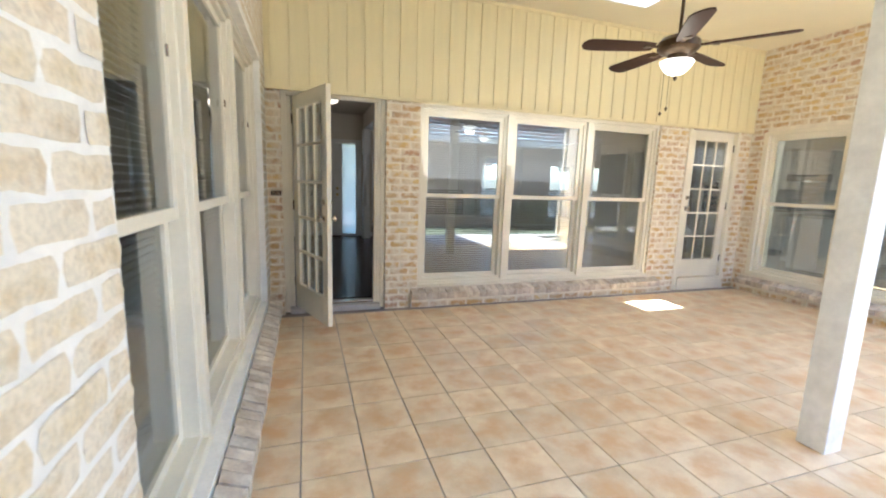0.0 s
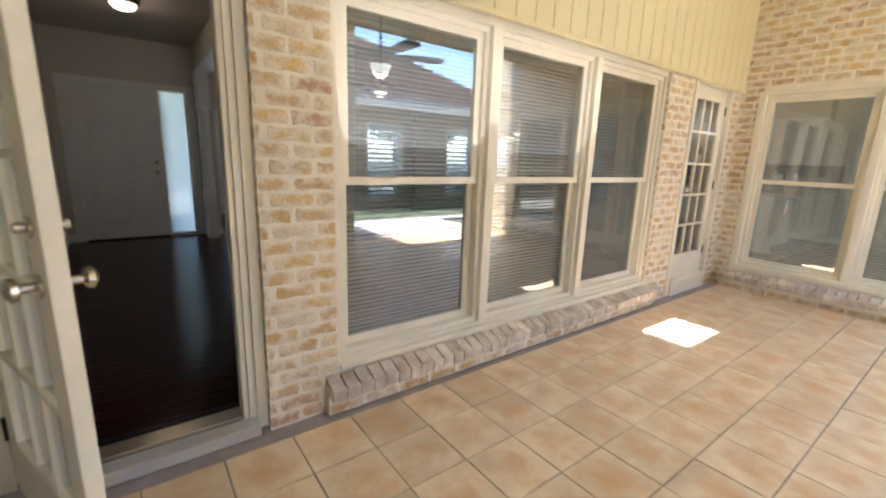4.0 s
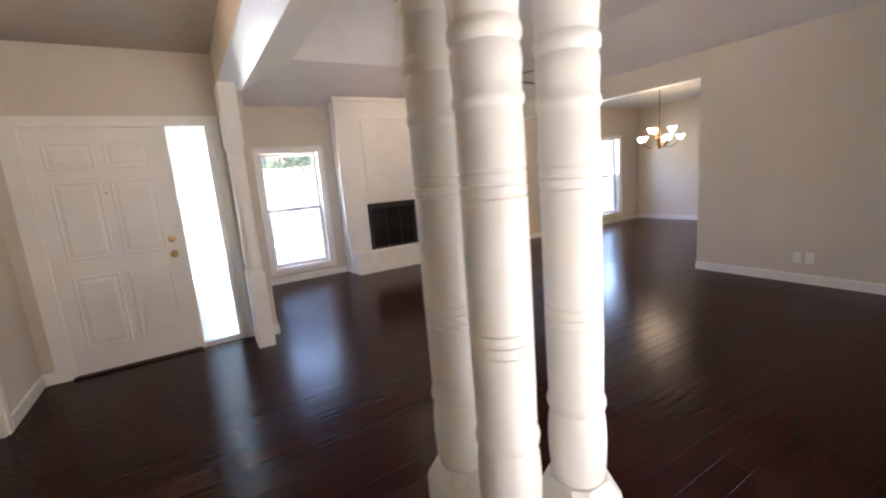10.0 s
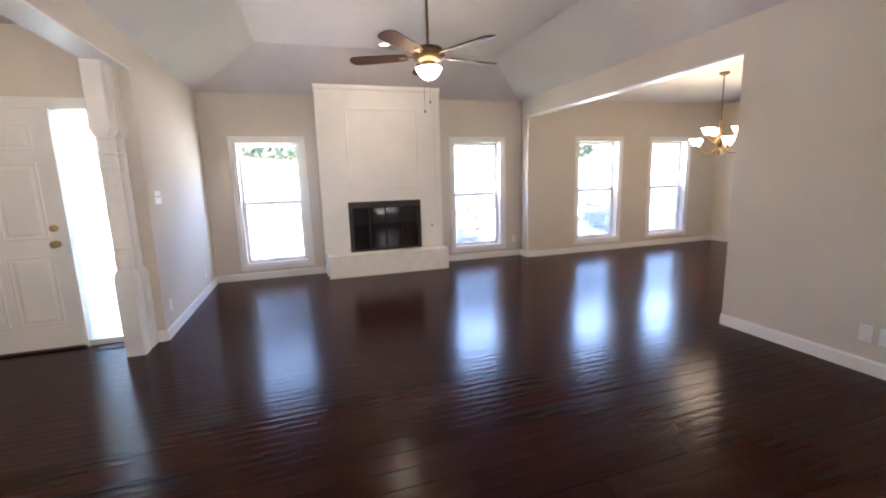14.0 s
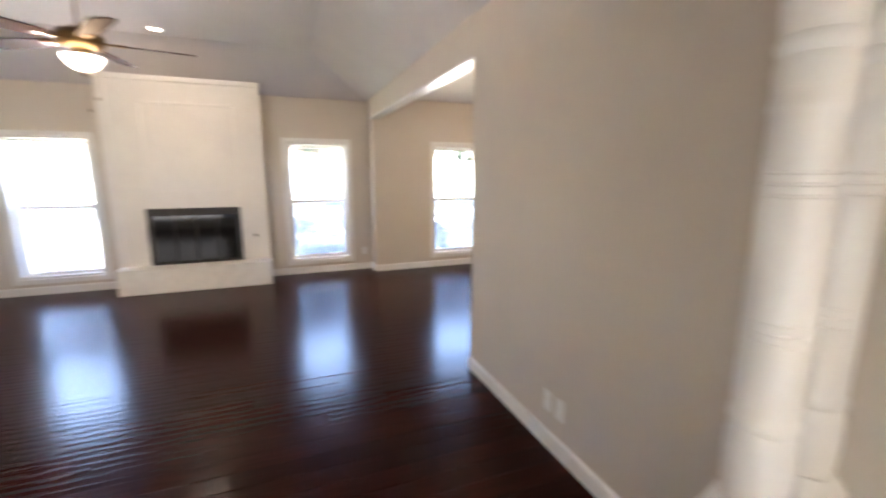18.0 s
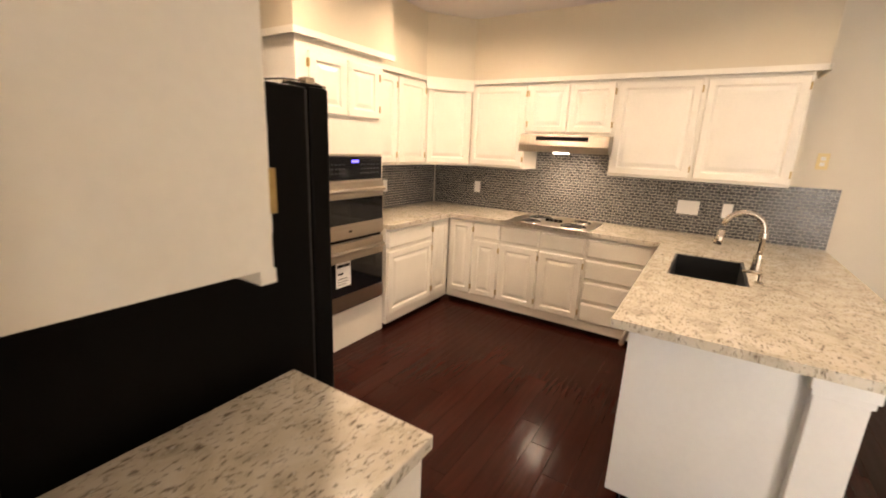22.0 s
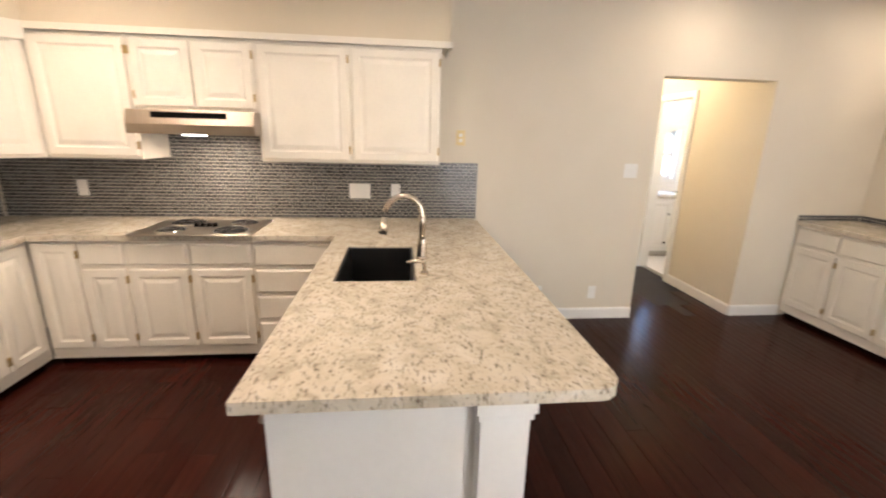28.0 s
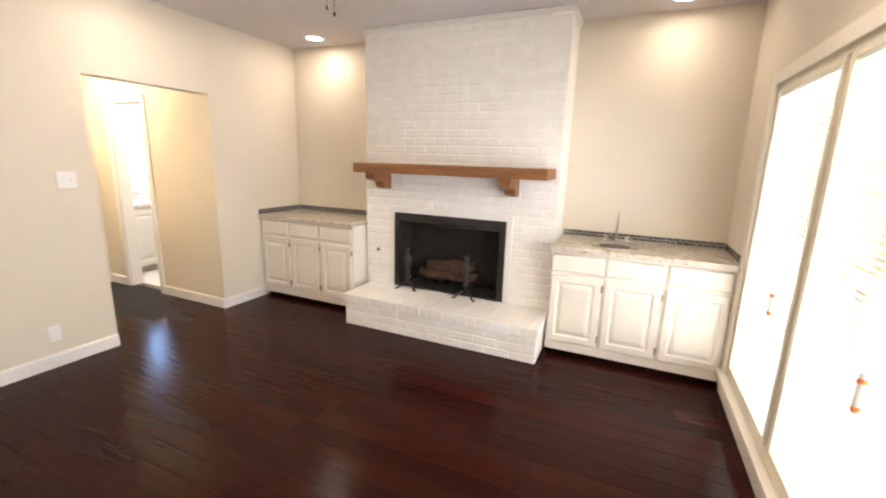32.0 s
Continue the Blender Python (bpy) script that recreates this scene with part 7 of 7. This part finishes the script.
# bathroom glimpsed through the back hall
hung_window("window_bath", (12.36, -3.66, 0), 90, 0.60, 1.02, 1.76, 1.39, 0.18, WHITE, GLASS, "bright white bathroom window over the vanity", casing=0.06)
t = thing("vanity", "white bathroom vanity with two doors and dark knobs", "vanity", (11.63, -2.86, 0), -90)
part("body", boxes((0, 0.90, 0.0, 0.545, 0.09, 0.83)), WHITE, t)
part("toe_kick", boxes((0, 0.90, 0.06, 0.545, 0.0, 0.09)), CONC, t, "grey recessed toe kick")
for x0, x1, kx in ((0.02, 0.44, 0.40), (0.46, 0.88, 0.50)):
    d = part("door", front(x0, x1, 0.12, 0.80), WHITE, t)
    for kz in (0.22, 0.62):
        part("knob", lathe([(0.006, 0.0), (0.006, 0.014), (0.016, 0.020), (0.012, 0.030)], 12), BRONZE, d, "small dark knob").matrix_local = pose(kx, -0.018, kz, 90)
part("top", boxes((-0.01, 0.91, -0.03, 0.545, 0.832, 0.868), bev=0.004), GRANITE, t, "speckled vanity top")
part("splash", boxes((-0.01, 0.91, 0.527, 0.545, 0.868, 0.96), bev=0.002), PLATE, t, "white upstand")
part("basin_rim", lathe([(0.19, 0.868), (0.19, 0.880), (0.165, 0.882), (0.15, 0.872), (0.02, 0.870)], 24, (0.45, 0.26)), PLATE, t, "white oval basin")
part("tap", tube([(0.45, 0.44, 0.87), (0.45, 0.44, 0.97), (0.45, 0.40, 1.0), (0.45, 0.34, 0.98)], 0.012, 10), CHROME, t, "chrome tap")

# ---- outdoors ----
def leaf_mass(name, label, at, size, n, seed, trunk=0.0):
    """A shrub or tree crown of many small leaf cards in uneven clumps."""
    rnd = random.Random(seed)
    t = thing(name, label, "tree" if trunk else "shrub", at)
    vs, fs = [], []
    clumps = [(rnd.uniform(-1, 1), rnd.uniform(-1, 1), rnd.uniform(0.1, 1), rnd.uniform(0.25, 0.5)) for _ in range(14)]
    for _ in range(n):
        cx, cy, cz, cr = rnd.choice(clumps)
        v = Vector((rnd.gauss(0, 1), rnd.gauss(0, 1), rnd.gauss(0, 1))).normalized() * cr * rnd.uniform(0.5, 1.0)
        p = Vector(((cx * 0.75 + v.x) * size[0] / 2, (cy * 0.75 + v.y) * size[1] / 2, trunk + max(0.02, (cz * 0.8 + v.z * 0.5)) * size[2]))
        s = rnd.uniform(0.03, 0.07) * (2.4 if trunk else 1.0)
        a = Vector((rnd.gauss(0, 1), rnd.gauss(0, 1), rnd.gauss(0, 1))).normalized()
        b = a.cross(Vector((rnd.gauss(0, 1), rnd.gauss(0, 1), rnd.gauss(0, 1)))).normalized()
        k = len(vs)
        vs += [p - a * s, p + b * s * 0.5, p + a * s, p - b * s * 0.5]
        fs.append((k, k + 1, k + 2, k + 3))
    me = bpy.data.meshes.new("foliage")
    me.from_pydata(vs, [], fs)
    me.materials.append(LEAF)
    ob = new("crown" if trunk else "foliage", me)
    ob.parent = t
    if trunk:
        part("trunk", tube([(0, 0, -0.2), (0.05, 0.02, trunk * 0.5), (-0.04, 0.05, trunk), (0.1, 0, trunk + size[2] * 0.5)], [0.22, 0.17, 0.14, 0.05], 10), BARK, t)
        for k in range(4):
            q = k * 1.6
            part("limb", tube([(0, 0, trunk * 0.9), (0.5 * math.cos(q), 0.5 * math.sin(q), trunk + 0.5), (1.2 * math.cos(q), 1.2 * math.sin(q), trunk + size[2] * 0.45)], [0.09, 0.06, 0.02], 7), BARK, t)
    return t


for k, (sx, sy) in enumerate(((4.8, 9.0), (6.9, 8.9), (8.6, 9.0))):
    leaf_mass("garden_shrub", "green shrub under the front windows", (sx, sy, -0.16), (1.5, 0.9, 0.95), 1500, 20 + k)
for k, (tx, ty) in enumerate(((1.3, 16.5), (7.5, 25), (14.5, 22))):
    leaf_mass("front_tree", "leafy tree in the front garden", (tx, ty, -0.16), (6.0, 5.0, 4.4), 6500, 30 + k, trunk=2.3)
leaf_mass("hedge", "clipped green hedge before the far wing", (6.6, -7.7, -0.16), (9, 0.9, 1.2), 6000, 50)

# far wing of the house across the yard, seen in the porch panes
t = thing("far_wing", "tan brick house wing with brown tile roof across the yard", "house", (3, -9, 0))
t.matrix_world = Matrix.Identity(4)
part("wall", boxes((-8, 10.2, -13, -8.7, -0.2, 2.75)), surf("far_tan_brick", (0.42, 0.31, 0.22), 0.9, 0.25, 8, 0.4, 30, stretch=(2, 2, 8)), t)
bm = bmesh.new()
for r in range(18):
    y0, z0 = -8.05 - r * 0.26, 2.68 + r * 0.15
    box(bm, -8.6, 10.9 - r * 0.24, y0 - 0.30, y0, z0, z0 + 0.055)
part("roof", bm, ROOFT, t, "brown tile roof in courses")
part("fascia", boxes((-8.6, 10.9, -8.09, -8.045, 2.50, 2.675)), CREAM, t)
part("soffit", boxes((-8.6, 10.9, -8.70, -8.09, 2.60, 2.64)), CREAM, t)
for wx in (1.9, 4.95, 7.8):
    wd = part("window", boxes((wx, wx + 1.15, -8.72, -8.67, 0.85, 2.18), bev=0.01), CREAM, t, "cream-framed window")
    part("pane", boxes((wx + 0.06, wx + 1.09, -8.672, -8.66, 0.92, 1.48), (wx + 0.06, wx + 1.09, -8.672, -8.66, 1.53, 2.11)), MIRRORG, wd, "sky-reflecting pane")
t = thing("downspout", "white painted metal downspout at the brick corner", "downspout", (5.02, -4.19, 0))
part("pipe", boxes((-0.035, 0.035, -0.03, 0.03, 0.12, 2.95), bev=0.008), CREAM, t)
part("elbow", tube([(0, 0, 0.16), (0, 0, 0.07), (-0.06, -0.02, 0.0), (-0.18, -0.05, -0.03)], 0.034, 8), CREAM, t)
t = thing("yard_fence", "weathered wooden fence beyond the yard", "fence", (14.2, -8, 0))
t.matrix_world = Matrix.Identity(4)
for k in range(26):
    part("board", boxes((14.2, 14.23, -9.5 + k * 0.2, -9.315 + k * 0.2, -0.16, 1.75 + 0.02 * (k % 3))), BARK, t)
t = thing("street_house", "pale house across the street", "house", (2, 34, 0))
t.matrix_world = Matrix.Identity(4)
part("wall", boxes((-10, 16, 34, 40, -0.2, 3.0)), surf("pale_house_wall", (0.55, 0.50, 0.44), 0.9, 0.1, 2, 0.2, 20), t)
part("roof", boxes((-10.6, 16.6, 33.4, 40.6, 3.0, 3.3), (-9.5, 15.5, 34.6, 39.4, 3.3, 4.2)), ROOFT, t)

# ---- floors laid in pieces ----
fl = struct("floor_house", boxes((-1.24, 9.665, 0.11, 7.63, -0.05, -0.004), (5.15, 9.665, -3.80, 0.11, -0.05, -0.004), (9.665, 11.70, -2.75, -1.52, -0.05, -0.004)), SUBF, "dark hand-scraped wood plank floor", "floor")
bm = box(bmesh.new(), 0.0006, 1.2194, 0.0006, 0.1264, -0.02, 0.0, bev=0.0012)
PM = mesh_of("plank", bm, PLANK)
near, far = 0, []
row = 0
y = -3.79
rnd = random.Random(11)
while y < 7.5:
    off = rnd.uniform(0, 1.22)
    x = (-1.23 if y > 0.05 else 5.16) - off
    while x < 9.66:
        x0 = max(x, -1.235 if y > 0.05 else 5.16)
        x1 = min(x + 1.22, 11.6 if -2.7 < y < -1.6 else 9.66)
        if x1 - x0 > 0.1 and not (x1 < 0.5 and y > 5.25):
            whole = x1 - x0 > 1.2
            if whole and near < 300 and -3.3 < y < 5.0 and not (y > 3.3 and x0 > 4.4) and not (y < 0.1 and x0 < 5.2):
                ob = new("plank", PM)
                ob.matrix_world = pose(x0, y, 0)
                ob.parent = fl
                near += 1
            else:
                far.append((x0, x1, y))
        x += 1.22
    y += 0.127
    row += 1
vs, fs = [], []
for x0, x1, y in far:
    k = len(vs)
    c = 0.0012
    for dx0, dx1, z in ((0.0006, 0.0006, -0.02), (0.0006, 0.0006, -c), (0.0006 + c, 0.0006 + c, 0.0)):
        vs += [(x0 + dx0, y + dx0, z), (x1 - dx1, y + dx0, z), (x1 - dx1, y + 0.127 - dx0, z), (x0 + dx0, y + 0.127 - dx0, z)]
    for a, b in ((k, k + 4), (k + 4, k + 8)):
        fs += [(a + i, a + (i + 1) % 4, b + (i + 1) % 4, b + i) for i in range(4)]
    fs.append((k + 8, k + 9, k + 10, k + 11))
me = bpy.data.meshes.new("planks")
me.from_pydata(vs, [], fs)
me.materials.append(PLANK_J)
ob = new("planks", me)
ob.parent = fl
tagged(ob, kind="stuff")

# porch floor tiles
pf = bpy.data.objects["pavement_porch"]
TS = 0.296
variants = []
for s in range(4):
    r2 = random.Random(s)
    bm = box(bmesh.new(), 0.003, TS - 0.003, 0.003, TS - 0.003, -0.012, 0.0, bev=0.003)
    for v in bm.verts:
        v.co.x += r2.uniform(-0.0008, 0.0008)
        v.co.y += r2.uniform(-0.0008, 0.0008)
    variants.append(mesh_of("floor_tile", bm, TILE))
rnd = random.Random(3)
x = -1.08 + OX
n = 0
while x < 4.93:
    y = -0.114 + OY
    while y > -5.4:
        y -= TS
        if x > 1.9 and y < -4.3:
            continue
        ob = new("floor_tile", variants[rnd.randrange(4)])
        ob.matrix_world = pose(x, y, PZ + rnd.uniform(-0.001, 0.001))
        ob.parent = pf
        n += 1
    x += TS
